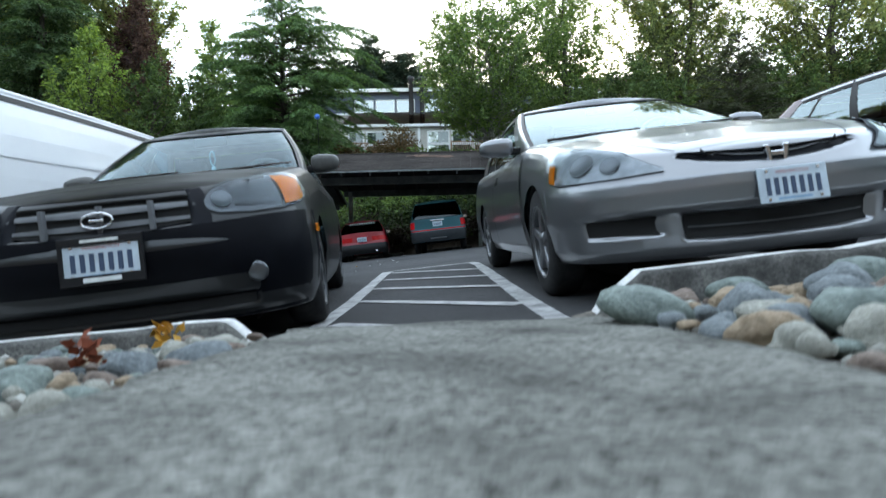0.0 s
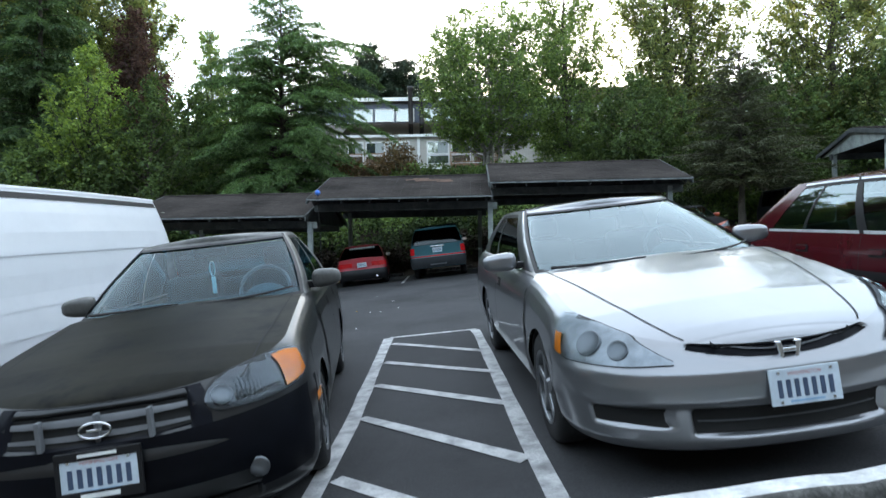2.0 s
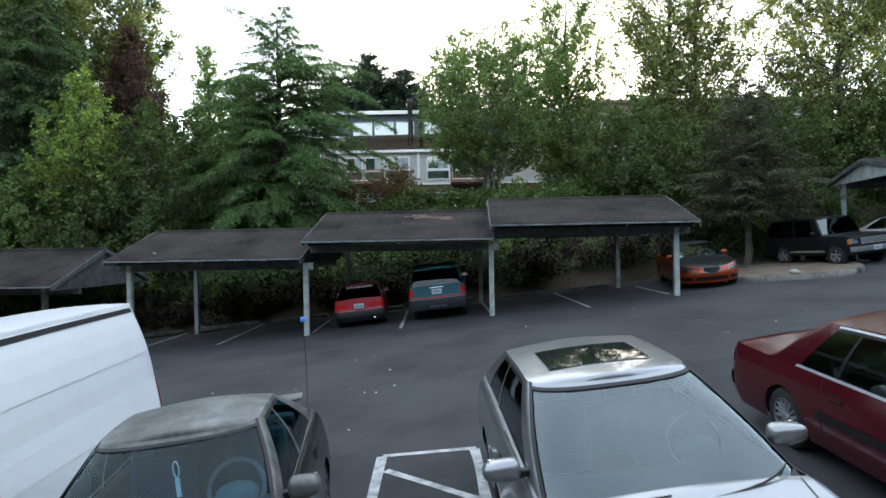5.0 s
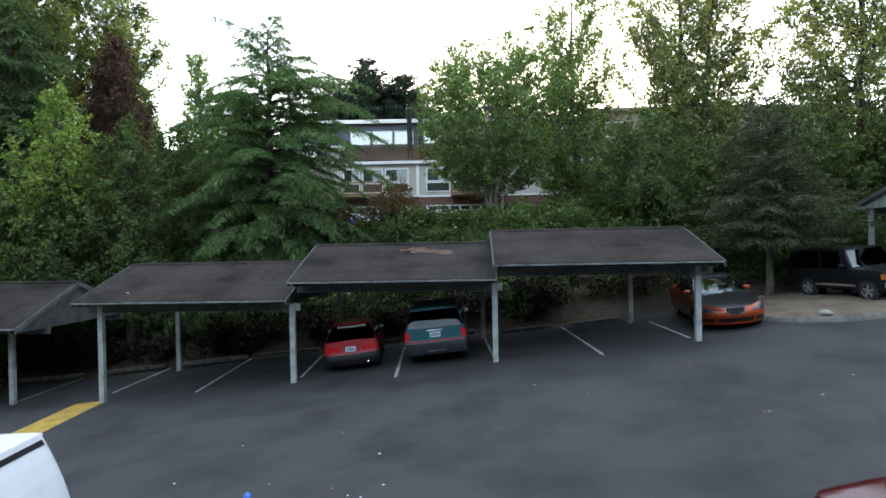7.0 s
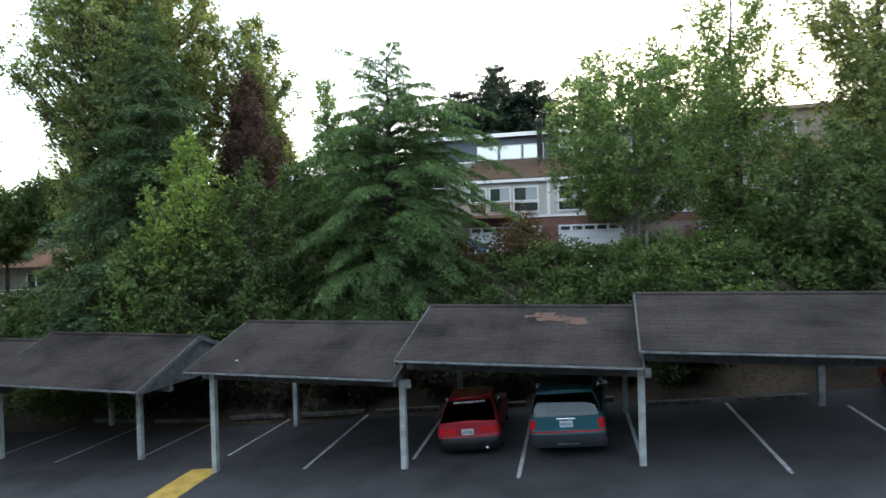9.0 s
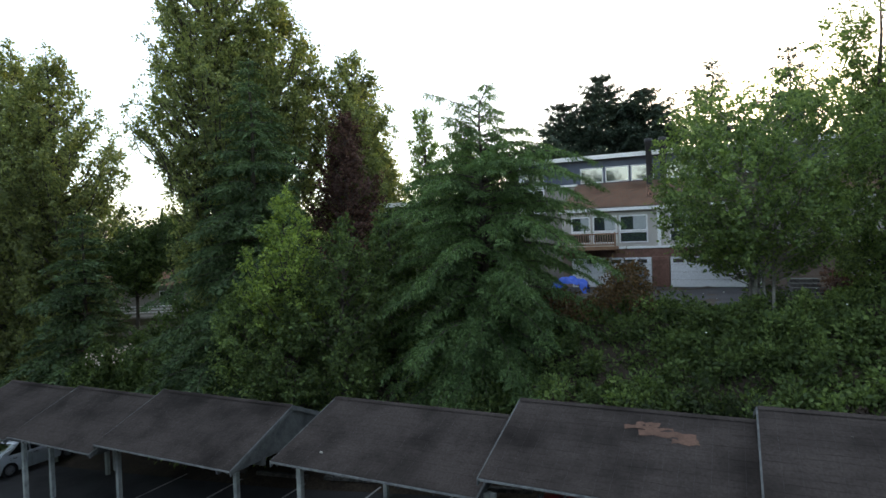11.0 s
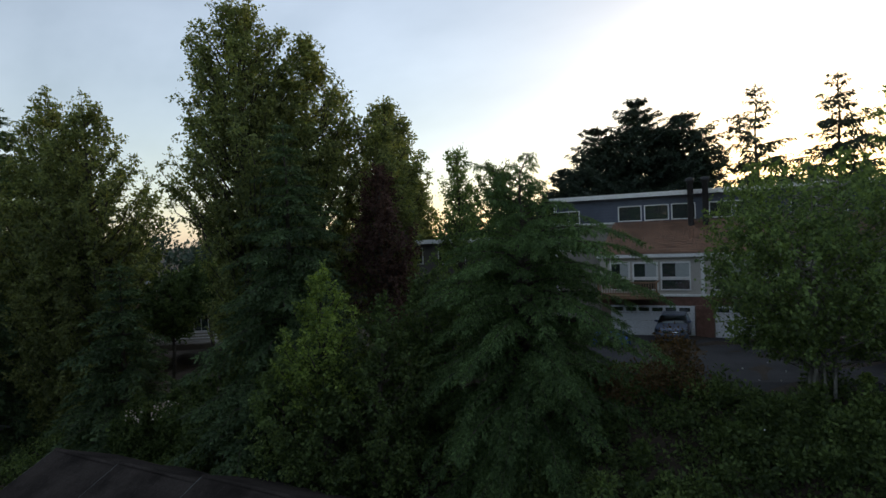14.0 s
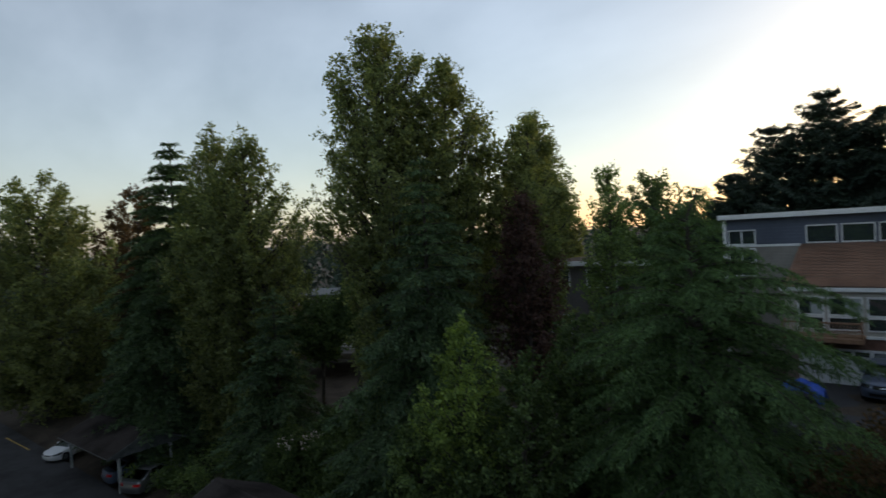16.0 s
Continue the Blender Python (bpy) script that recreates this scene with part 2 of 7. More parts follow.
# ---- the lie of the land ----
def lot_z(x, y):
    return np.interp(x, [-42, -30, -14.5, 22], [-2.8, -2.3, -1.421, 2.156]) + np.interp(y, [-5, 2.1, 3, 6.8, 12.4, 18, 25], [-0.275, -0.27, -0.25, -0.11, 0.0, 0.05, 0.05])


def smooth(a, b, v):
    t = np.clip((v - a) / (b - a), 0, 1)
    return t * t * (3 - 2 * t)


def land_z(x, y):
    """Height of the ground at a place."""
    x, y = np.asarray(x, float), np.asarray(y, float)
    base = np.interp(x, [-42, -30, -14.5, 22], [-2.8, -2.3, -1.421, 2.156]) + np.interp(y, [-5, 2.1, 3, 6.8, 12.4, 18, 25], [-0.275, -0.27, -0.25, -0.11, 0.0, 0.05, 0.05])
    rise = np.interp(x, [-40, -22, -10, -4, 8, 30], [1.0, 1.6, 3.6, 4.6, 4.2, 3.5])
    bank = rise * smooth(23.9, 31.0, y) + 1.2 * smooth(34, 60, y)
    bank = bank * smooth(-60, -25, x) + bank * 0.4 * (1 - smooth(-60, -25, x))
    flat = smooth(-13, -8, x) * (1 - smooth(16, 24, x)) * smooth(33.5, 36.5, y) * (1 - smooth(58, 70, y))
    total = base + bank
    base, bank = total * (1 - flat) + 4.5 * flat, 0.0
    far = smooth(60, 200, np.hypot(x, y - 20))
    return (base + bank) * (1 - far) + 3.0 * far


rng = np.random.default_rng(7)


# ---- ground ----
def axis_steps(far, near0, near1, step):
    inner = np.arange(near0, near1 + 1e-6, step)
    out = [inner]
    lo, hi = [], []
    a, s = near0, step
    while a > -far:
        s *= 1.25
        a -= s
        lo.append(a)
    a, s = near1, step
    while a < far:
        s *= 1.25
        a += s
        hi.append(a)
    return np.concatenate([np.array(lo[::-1]), inner, np.array(hi)])


gx, gy = axis_steps(1500, -60, 40, 1.0), axis_steps(1500, -10, 70, 1.0)
GX, GY = np.meshgrid(gx, gy, indexing="ij")
GZ = land_z(GX, GY) - 0.03
GZ += np.where(GY > 25, 0.12 * rng.standard_normal(GX.shape), 0)
GZ = np.where((GY < 24.2) & (GX > -80) & (GX < 40), GZ - 0.3, GZ)
ground = part_mesh("ground", grid_mesh("ground", np.stack([GX, GY, GZ], -1)), M_SOIL, smooth=True)
tagged(ground, "dark bare soil under trees and shrubs", "ground", kind="structure")

# the tarmac of the car park
tx, ty = np.arange(-75, 32.1, 1.0), np.concatenate([[1.85], np.arange(2.5, 24.1, 1.0)])
TX, TY = np.meshgrid(tx, ty, indexing="ij")
TZ = lot_z(TX, TY)
road = part_mesh("road", grid_mesh("road", np.stack([TX, TY, TZ], -1)), M_ASPHALT, smooth=True)
tagged(road, "dark grey worn tarmac of a sloping car park", "car park", kind="structure")


def strip(name, pts, width, mat, lift=0.004, label="", cat="road marking", group="", seg=0.4):
    """A flat painted line on the tarmac."""
    pts = [np.array(p, float) for p in pts]
    path = [pts[0]]
    for a, b in zip(pts[:-1], pts[1:]):
        n = max(1, int(np.linalg.norm(b - a) / seg))
        path += [a + (b - a) * k / n for k in range(1, n + 1)]
    path = np.array(path)
    t = np.gradient(path, axis=0)
    t /= np.linalg.norm(t, axis=1, keepdims=True)
    s = np.stack([t[:, 1], -t[:, 0]], 1) * width / 2
    s = s * (1 + min(0.08, 0.008 / width) * rng.standard_normal((len(s), 1)))
    L, R = path - s, path + s
    P = np.stack([np.c_[L, lot_z(L[:, 0], L[:, 1]) + lift], np.c_[R, lot_z(R[:, 0], R[:, 1]) + lift]], 1)
    ob = part_mesh(name, grid_mesh(name, P), mat)
    return tagged(ob, label, cat, group, "structure")


STRIPE = dict(label="worn white painted line on the tarmac", group="hatched walkway lines")
strip("painted_line", [(0.53, 2.2), (0.48, 3.6), (0.40, 7.05), (0.38, 7.4)], 0.11, M_LINE, 0.004, **STRIPE)
strip("painted_line", [(-0.74, 2.3), (-0.68, 4.2), (-0.71, 7.5)], 0.11, M_LINE, 0.004, **STRIPE)
strip("painted_line", [(-0.70, 7.5), (0.40, 7.42)], 0.09, M_LINE, 0.008, **STRIPE)
for yl, yr in ((3.28, 2.36), (4.32, 3.25), (5.2, 4.28), (6.07, 5.2), (7.05, 6.05)):
    strip("painted_line", [(-0.62, yl), (0.43, yr)], 0.095, M_LINE, 0.008, **STRIPE)
STALL = dict(label="thin white painted parking bay line", group="parking bay lines")
for a, b in (((4.3, 17.55), (4.25, 22.8)), ((6.95, 18.45), (7.02, 21.9)), ((1.52, 18.7), (1.48, 22.4)), ((-1.24, 17.8), (-1.31, 22.5)),
             ((-4.15, 19.3), (-4.25, 22.8)), ((-7.1, 18.9), (-7.17, 24.0)), ((-10.3, 20.3), (-10.2, 24.0)), ((-13.6, 20.7), (-13.5, 24.0)),
             ((-16.6, 20.2), (-16.6, 24.0)), ((-19.6, 20.4), (-19.6, 24.0)), ((3.05, 2.6), (3.0, 7.3)), ((-3.2, 2.9), (-3.2, 7.5))):
    strip("painted_line", [a, b], 0.09, M_LINE, 0.004, **STALL)
strip("yellow_band", [(-10.3, 19.25), (-10.1, 13.0)], 0.95, M_YELLOW, 0.006, label="faded yellow painted band on the tarmac", group="")


# ---- carports ----
ROW = radians(-3.0)


def sheath(w, yr, z_eave, z_ridge, side):
    """The boards of one roof slope."""
    bm = bmesh.new()
    y_a, y_b = (0.0, yr) if not side else (2 * yr, yr)
    vs = [bm.verts.new(c) for c in ((0, y_a, z_eave - 0.015), (w, y_a, z_eave - 0.015), (w, y_b, z_ridge - 0.015), (0, y_b, z_ridge - 0.015))]
    vs += [bm.verts.new((v.co.x, v.co.y, v.co.z - 0.03)) for v in vs]
    for f in ((0, 1, 2, 3), (7, 6, 5, 4), (0, 4, 5, 1), (1, 5, 6, 2), (2, 6, 7, 3), (3, 7, 4, 0)):
        bm.faces.new([vs[i] for i in f])
    return bm


def carport(name, x0, x1, y_eave, z_eave, z_ridge, label, y_deep=6.0, post_front=0.75, posts=(0.12, -0.12), turn=ROW, gable=True, gable_mat=None, back_posts=(0.12, -0.12), pieces=False, back=None):
    """A shingled gable roof on posts; its ridge runs along the row."""
    w = x1 - x0
    origin = pose(x0, y_eave, 0, 0, 0, math.degrees(turn))
    cp = thing(name, origin, label, "carport", "row of carports")
    yr = y_deep / 2
    rise = z_ridge - z_eave
    slope = math.hypot(yr, rise)
    # shingle courses, each lapping the one below
    rows, n = 15, 18
    sl = Vector((0, yr, rise)).normalized()
    for side in (0, 1):
        single = pieces and side == 0
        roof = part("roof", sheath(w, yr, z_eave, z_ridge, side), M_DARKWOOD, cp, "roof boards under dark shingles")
        me = bpy.data.meshes.new("shingle")
        tl = slope / rows * 1.25
        tw = w / n - 0.004
        me.from_pydata([(0, 0, 0.005), (tw, 0, 0.005), (tw, tl, 0.001), (0, tl, 0.001), (0, 0, -0.001), (tw, 0, -0.001)], [], [(0, 1, 2, 3), (0, 4, 5, 1)])
        me.materials.append(M_SHINGLE)
        joined = Soup()
        ang = math.atan2(rise, yr)
        for k in range(rows):
            for i in range(n):
                j = 0.012 * rng.standard_normal() * (k > 0)
                d = slope * k / rows + j
                if d + tl > slope:
                    d = slope - tl
                up = 0.004 + 0.003 * rng.random()
                m = Matrix.Translation((i / n * w, d * math.cos(ang), z_eave + d * math.sin(ang) + up)) @ Matrix.Rotation(ang, 4, "X")
                if side:
                    m = Matrix.Translation((w, 2 * yr, 0)) @ Matrix.Rotation(math.pi, 4, "Z") @ m
                if single:
                    ob = new("shingle", me)
                    ob.parent = roof
                    ob.matrix_basis = m
                else:
                    q = np.array([m @ v.co for v in me.vertices])
                    joined.grid(np.array([[q[0], q[1]], [q[3], q[2]]]))
                    joined.grid(np.array([[q[0], q[4]], [q[1], q[5]]]))
        if not single:
            ob = part_mesh("shingles", joined.mesh("shingles"), M_SHINGLE, roof)
            ob["kind"] = "stuff"
        # eave board
        yy = 0.0 if not side else 2 * yr
        part("eave_board", boxed(0.0, w, yy - 0.02, yy + 0.02, z_eave - 0.062, z_eave - 0.012, 0.004), M_DRIP, cp)
        # sloping barge boards at both gable ends
        for xe in (-0.02, w + 0.02):
            bm = bmesh.new()
            p = [(yy, z_eave - 0.01), (yr, z_ridge + 0.01), (yr, z_ridge - 0.15), (yy, z_eave - 0.17)]
            vs = [bm.verts.new((xe + dx, c[0], c[1])) for dx in (-0.018, 0.018) for c in p]
            for f in ((0, 1, 2, 3), (7, 6, 5, 4), (0, 4, 5, 1), (1, 5, 6, 2), (2, 6, 7, 3), (3, 7, 4, 0)):
                bm.faces.new([vs[i] for i in f])
            part("barge_board", bm, M_FASCIA, cp)
    # ridge caps
    me = bpy.data.meshes.new("ridge_cap")
    cw = w / 24 + 0.02
    me.from_pydata([(0, 0, 0.028), (cw, 0, 0.018), (cw, 0.14, -0.027), (0, 0.14, -0.017), (cw, -0.14, -0.027), (0, -0.14, -0.017)], [], [(0, 1, 2, 3), (1, 0, 5, 4)])
    me.materials.append(M_SHINGLE)
    for i in range(24):
        ob = new("ridge_cap", me)
        ob.parent = cp
        ob.location = (i / 24 * w, yr, z_ridge + 0.012)
    # gable infill
    if gable:
        for xe in (0.1, w - 0.1):
            bm = bmesh.new()
            zt = z_eave - 0.17
            p = [(0.25, zt), (2 * yr - 0.25, zt), (yr, z_ridge - 0.06)]
            vs = [bm.verts.new((xe + dx, c[0], c[1])) for dx in (-0.012, 0.012) for c in p]
            for f in ((0, 2, 1), (3, 4, 5), (0, 1, 4, 3), (1, 2, 5, 4), (2, 0, 3, 5)):
                bm.faces.new([vs[i] for i in f])
            part("gable_panel", bm, gable_mat or M_FASCIA, cp)
    # beams and posts
    yb = back or y_deep - post_front - 0.4
    for y in (post_front, yb):
        part("beam", boxed(0.04, w - 0.04, y - 0.07, y + 0.07, z_eave - 0.36, z_eave - 0.12, 0.006), M_FASCIA, cp)
    for y, fr in ((post_front, posts), (yb, back_posts)):
        for f in fr:
            xx = f if f > 0 else w + f
            c = origin @ Vector((xx, y, 0))
            zg = float(lot_z(c.x, c.y))
            part("post", boxed(xx - 0.075, xx + 0.075, y - 0.075, y + 0.075, zg - 0.05, z_eave - 0.17, 0.006), M_POST, cp)
            part("knee_block", boxed(xx - 0.05, xx + 0.22, y - 0.03, y + 0.03, z_eave - 0.38, z_eave - 0.17, 0.006), M_POST, cp)
    # rafters
    for i in range(7):
        xx = 0.15 + i / 6 * (w - 0.3)
        bm = bmesh.new()
        for s in (0, 1):
            y_a = 0.05 if not s else 2 * yr - 0.05
            p = [(y_a, z_eave - 0.05), (yr, z_ridge - 0.05), (yr, z_ridge - 0.17), (y_a, z_eave - 0.15)]
            vs = [bm.verts.new((xx + dx, c[0], c[1])) for dx in (-0.02, 0.02) for c in p]
            for f in ((0, 1, 2, 3), (7, 6, 5, 4), (0, 4, 5, 1), (1, 5, 6, 2), (2, 6, 7, 3), (3, 7, 4, 0)):
                bm.faces.new([vs[i2] for i2 in f])
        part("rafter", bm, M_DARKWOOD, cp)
    return cp


CP = "open timber carport, grey posts, dark shingles, "
carport("carport", 1.45, 7.35, 17.45, 2.93, 3.87, CP + "the highest of its row", posts=(-0.42,), back_posts=(-1.15,), pieces=True)
carport("carport", -4.1, 1.5, 17.85, 2.55, 3.53, CP + "bare brown roof patch", posts=(-0.02,), back_posts=(0.3, -0.3), pieces=True)
carport("carport", -10.2, -4.2, 18.25, 2.06, 3.02, CP + "below its neighbour", posts=(0.35, -0.03), back_posts=(0.5,), pieces=True)
carport("carport", -18.6, -12.25, 19.2, 1.30, 2.48, CP + "on lower ground", y_deep=5.6, posts=(-1.28,), back_posts=(0.05,), post_front=1.45, pieces=True, back=5.2)
carport("carport", -23.75, -18.75, 19.4, 0.98, 2.22, CP + "on low ground", y_deep=5.6, posts=(0.3, -0.55), back_posts=(0.12,), post_front=1.4)
carport("carport", -28.6, -23.85, 19.6, 0.86, 2.12, CP + "a car beneath", y_deep=5.6)
carport("carport", -52.0, -43.4, 22.5, -0.2, 0.85, CP + "far down the lane", y_deep=5.4, turn=0.03)
carport("carport", 15.1, 21.6, 19.4, 4.68, 5.28, CP + "pale gable end", turn=radians(-10.9), y_deep=6.0, gable_mat=M_POST, back_posts=(0.2, -0.2))


# ---- trees ----
def tree_base(name, x, y, label, category="tree", group=""):
    z = float(land_z(x, y)) - 0.1
    return thing(name, pose(x, y, z), label, category, group), z


def bend(a, b, sag, n=6, wob=0.1):
    t = np.linspace(0, 1, n)[:, None]
    p = np.array(a) + (np.array(b) - np.array(a)) * t
    p[:, 2] += sag * np.sin(np.pi * t[:, 0])
    p[1:-1] += wob * rng.standard_normal((n - 2, 3))
    return p


def broadleaf(name, x, y, top, r, low, label, leafmat, limbs=60, leaves=260, size=0.22, bark=None, stems=1, egg=0.6, group="", shoot=0.9, rough=0.28, limb=0.8, rise=0.75, outline=None, fan=0.25):
    """Trunk, rising limbs, and shoots along each limb set with leaves. top and low are heights above zero; outline: (heights, radii)."""
    th, z0 = tree_base(name, x, y, label, "tree", group)
    H, L = top - z0, low - z0
    wood, crown = Soup(), Soup()
    mid = L + (H - L) * (1 - egg)

    def reach(z):
        if outline:
            return float(np.interp(z + z0, outline[0], outline[1]))
        return r * math.sqrt(max(0.0, 1 - ((z - mid) / ((H - mid) if z > mid else (mid - L) * 1.15)) ** 2))

    zs = np.linspace(L, H, 60)
    wgt = np.cumsum([(reach(z) + 0.25) ** 1.25 for z in zs])
    r0 = 0.016 * H + 0.05
    roots = []
    for s in range(stems):
        off = np.array([rng.normal(0, 0.22), rng.normal(0, 0.22), 0]) * (stems > 1)
        ang = 6.283 * s / stems + rng.normal(0, 0.3)
        way = np.array([math.cos(ang), math.sin(ang), 0]) * r * fan * rng.uniform(0.4, 1.3) * (stems > 1)
        path = bend(off, np.array([0, 0, H * rng.uniform(0.86, 0.97)]) + way, 0, 9, 0.007 * H)
        path[0] = off
        wood.tube(path, np.linspace(1, 0.1, 9) * r0 / math.sqrt(stems), 9)
        roots.append(path)
    P, D, N = [], [], []
    for k in range(limbs):
        z = float(np.interp((k + rng.random()) / limbs * wgt[-1], wgt, zs))
        az = k * 2.39996 + rng.normal(0, 0.35)
        lump = noise.noise(Vector((x + math.cos(az) * 1.1, y + math.sin(az) * 1.1, z * 0.42)))
        R = max(0.2, reach(z) * (0.55 + 0.45 * math.sqrt(rng.random())) * (1 + rough * lump) - 0.5 * shoot)
        path = roots[k % len(roots)]
        zb = max(z - rise * R - 0.3, 0.12 * H)
        a = np.array([np.interp(zb, path[:, 2], path[:, c]) for c in range(3)])
        tip = np.array([math.cos(az) * R, math.sin(az) * R, z])
        t = np.linspace(0, 1, 6)[:, None]
        lp = a + (tip - a) * np.concatenate([t ** 0.85, t ** 0.85, t ** 1.25], 1)
        lp[1:-1] += 0.035 * R * rng.standard_normal((4, 3))
        wood.tube(lp, np.linspace(0.22, 0.035, 6) * r0 * limb, 5)
        per = 13
        m = max(3, int(leaves * rng.uniform(0.7, 1.3) / per))
        tt = 1 - 0.75 * rng.random(m) ** 1.5
        o = np.stack([np.interp(tt, t[:, 0], lp[:, c]) for c in range(3)], 1)
        along = (tip - a) / (np.linalg.norm(tip - a) + 1e-9)
        sd = along * 0.55 + rng.standard_normal((m, 3)) * 0.6 + np.array([0, 0, 0.22])
        sd /= np.linalg.norm(sd, axis=1, keepdims=True)
        sl = shoot * rng.uniform(0.35, 1.2, m) * (1.15 - 0.4 * tt)
        i = np.repeat(np.arange(m), per)
        f = rng.random(len(i)) ** 0.75
        q = o[i] + sd[i] * (sl[i] * f)[:, None] + rng.standard_normal((len(i), 3)) * (size * 0.42)
        q[:, 2] -= 0.16 * sl[i] * f ** 2
        P.append(q)
        D.append(sd[i] * 0.5 + rng.standard_normal((len(i), 3)) * 0.6 + np.array([0, 0, -0.4]))
        out = np.array([math.cos(az), math.sin(az), 0.6])
        N.append(rng.standard_normal((len(i), 3)) * 0.6 + out * 0.55 + np.array([0, 0, 0.35]))
    P, D, N = np.concatenate(P), np.concatenate(D), np.concatenate(N)
    if outline:
        keep = np.hypot(P[:, 0], P[:, 1]) < np.interp(P[:, 2] + z0, outline[0], outline[1]) * (1.0 + 0.16 * rng.random(len(P)) ** 3) + 0.12
        P, D, N = P[keep], D[keep], N[keep]
    sz = size * rng.uniform(0.65, 1.3, len(P))
    crown.leaves(P, D, N, sz, sz * 0.62)
    part_mesh("trunk", wood.mesh("trunk"), bark or M_BARK, th, smooth=True)
    part_mesh("crown", crown.mesh("crown"), leafmat, th)
    return th


def deodar(name, x, y, top, low, label, leafmat, outline, boughs=120, arms=(), tip=(0, 0)):
    """A cedar of separate flat boughs, each a spray of twigs whose ends hang."""
    th, z0 = tree_base(name, x, y, label)
    H, L = top - z0, low - z0
    wood, crown = Soup(), Soup()
    tz = np.linspace(0, H, 14)
    k = np.clip(tz / H - 0.9, 0, 1) / 0.1
    px, py = tip[0] * k ** 1.5 + 0.03 * rng.standard_normal(14), tip[1] * k ** 1.5 + 0.03 * rng.standard_normal(14)
    wood.tube(np.stack([px, py, tz], 1), np.linspace(1, 0.07, 14) * 0.24, 9)
    zs = np.linspace(L, H, 80)
    wgt = np.cumsum([1.9 + 0.55 * float(np.interp(z + z0, *outline)) for z in zs])
    todo = []
    for i in range(boughs):
        z = float(np.interp((i + rng.random()) / boughs * wgt[-1], wgt, zs))
        ln = float(np.interp(z + z0, *outline)) * (0.62 + 0.42 * rng.random())
        f = (z - L) / (H - L)
        todo.append((z, i * 2.39996 + rng.normal(0, 0.3), max(0.3, ln), 0.20 + 0.42 * f ** 2 + 0.08 * rng.standard_normal(), 0.36 - 0.10 * f))
    todo += [(z - z0, a, ln, up, dr) for z, a, ln, up, dr in arms]
    P, D, N, S = [], [], [], []
    t = np.linspace(0, 1, 8)
    for z, az, ln, up, dr in todo:
        way = np.array([math.cos(az), math.sin(az), 0])
        side = np.array([-way[1], way[0], 0])
        base = np.array([np.interp(z, tz, px), np.interp(z, tz, py), z])
        path = base + way * (ln * t)[:, None] + np.c_[np.zeros((8, 2)), ln * (up * t - dr * 1.3 * t ** 2.4)]
        path += side * (0.10 * ln * rng.standard_normal() * t ** 2)[:, None]
        wood.tube(path, np.linspace(1, 0.12, 8) * (0.012 + 0.011 * ln), 5)
        m = max(8, int(ln / 0.062))
        tt = np.sort(rng.uniform(0.16, 1.0, m))
        o = np.stack([np.interp(tt, t, path[:, c]) for c in range(3)], 1)
        sg = np.where(np.arange(m) % 2, 1.0, -1.0)[:, None]
        td = side * sg * 0.8 + way * 0.65 + rng.standard_normal((m, 3)) * 0.10
        td /= np.linalg.norm(td, axis=1, keepdims=True)
        tl = (0.17 * ln + 0.17) * (1.12 - tt) ** 0.6 * np.minimum(1, tt / 0.3) * rng.uniform(0.55, 1.15, m) + 0.1
        reps = np.maximum(3, (tl / 0.026).astype(int))
        i = np.repeat(np.arange(m), reps)
        f = np.concatenate([(np.arange(c) + 0.5) / c for c in reps])
        q = o[i] + td[i] * (tl[i] * f)[:, None]
        q[:, 2] -= 0.45 * tl[i] * f ** 2.2
        q += rng.standard_normal(q.shape) * 0.025
        P.append(q)
        D.append(td[i] * 0.8 + rng.standard_normal(q.shape) * 0.55 + np.array([0, 0, -0.25]) - np.c_[np.zeros((len(f), 2)), f])
        N.append(rng.standard_normal(q.shape) * 0.4 + np.array([0, 0, 1.0]))
        m2 = max(6, int(ln / 0.02))
        tt = rng.uniform(0.12, 1.0, m2)
        P.append(np.stack([np.interp(tt, t, path[:, c]) for c in range(3)], 1) + np.array([0, 0, 0.02]))
        D.append(way * 0.6 + rng.standard_normal((m2, 3)) * 0.5)
        N.append(rng.standard_normal((m2, 3)) * 0.4 + np.array([0, 0, 1.0]))
    P, D, N = np.concatenate(P), np.concatenate(D), np.concatenate(N)
    crown.leaves(P, D, N, 0.125 * rng.uniform(0.7, 1.35, len(P)), 0.036 * rng.uniform(0.7, 1.3, len(P)))
    part_mesh("trunk", wood.mesh("trunk"), M_BARK, th, smooth=True)
    part_mesh("crown", crown.mesh("crown"), leafmat, th)
    return th


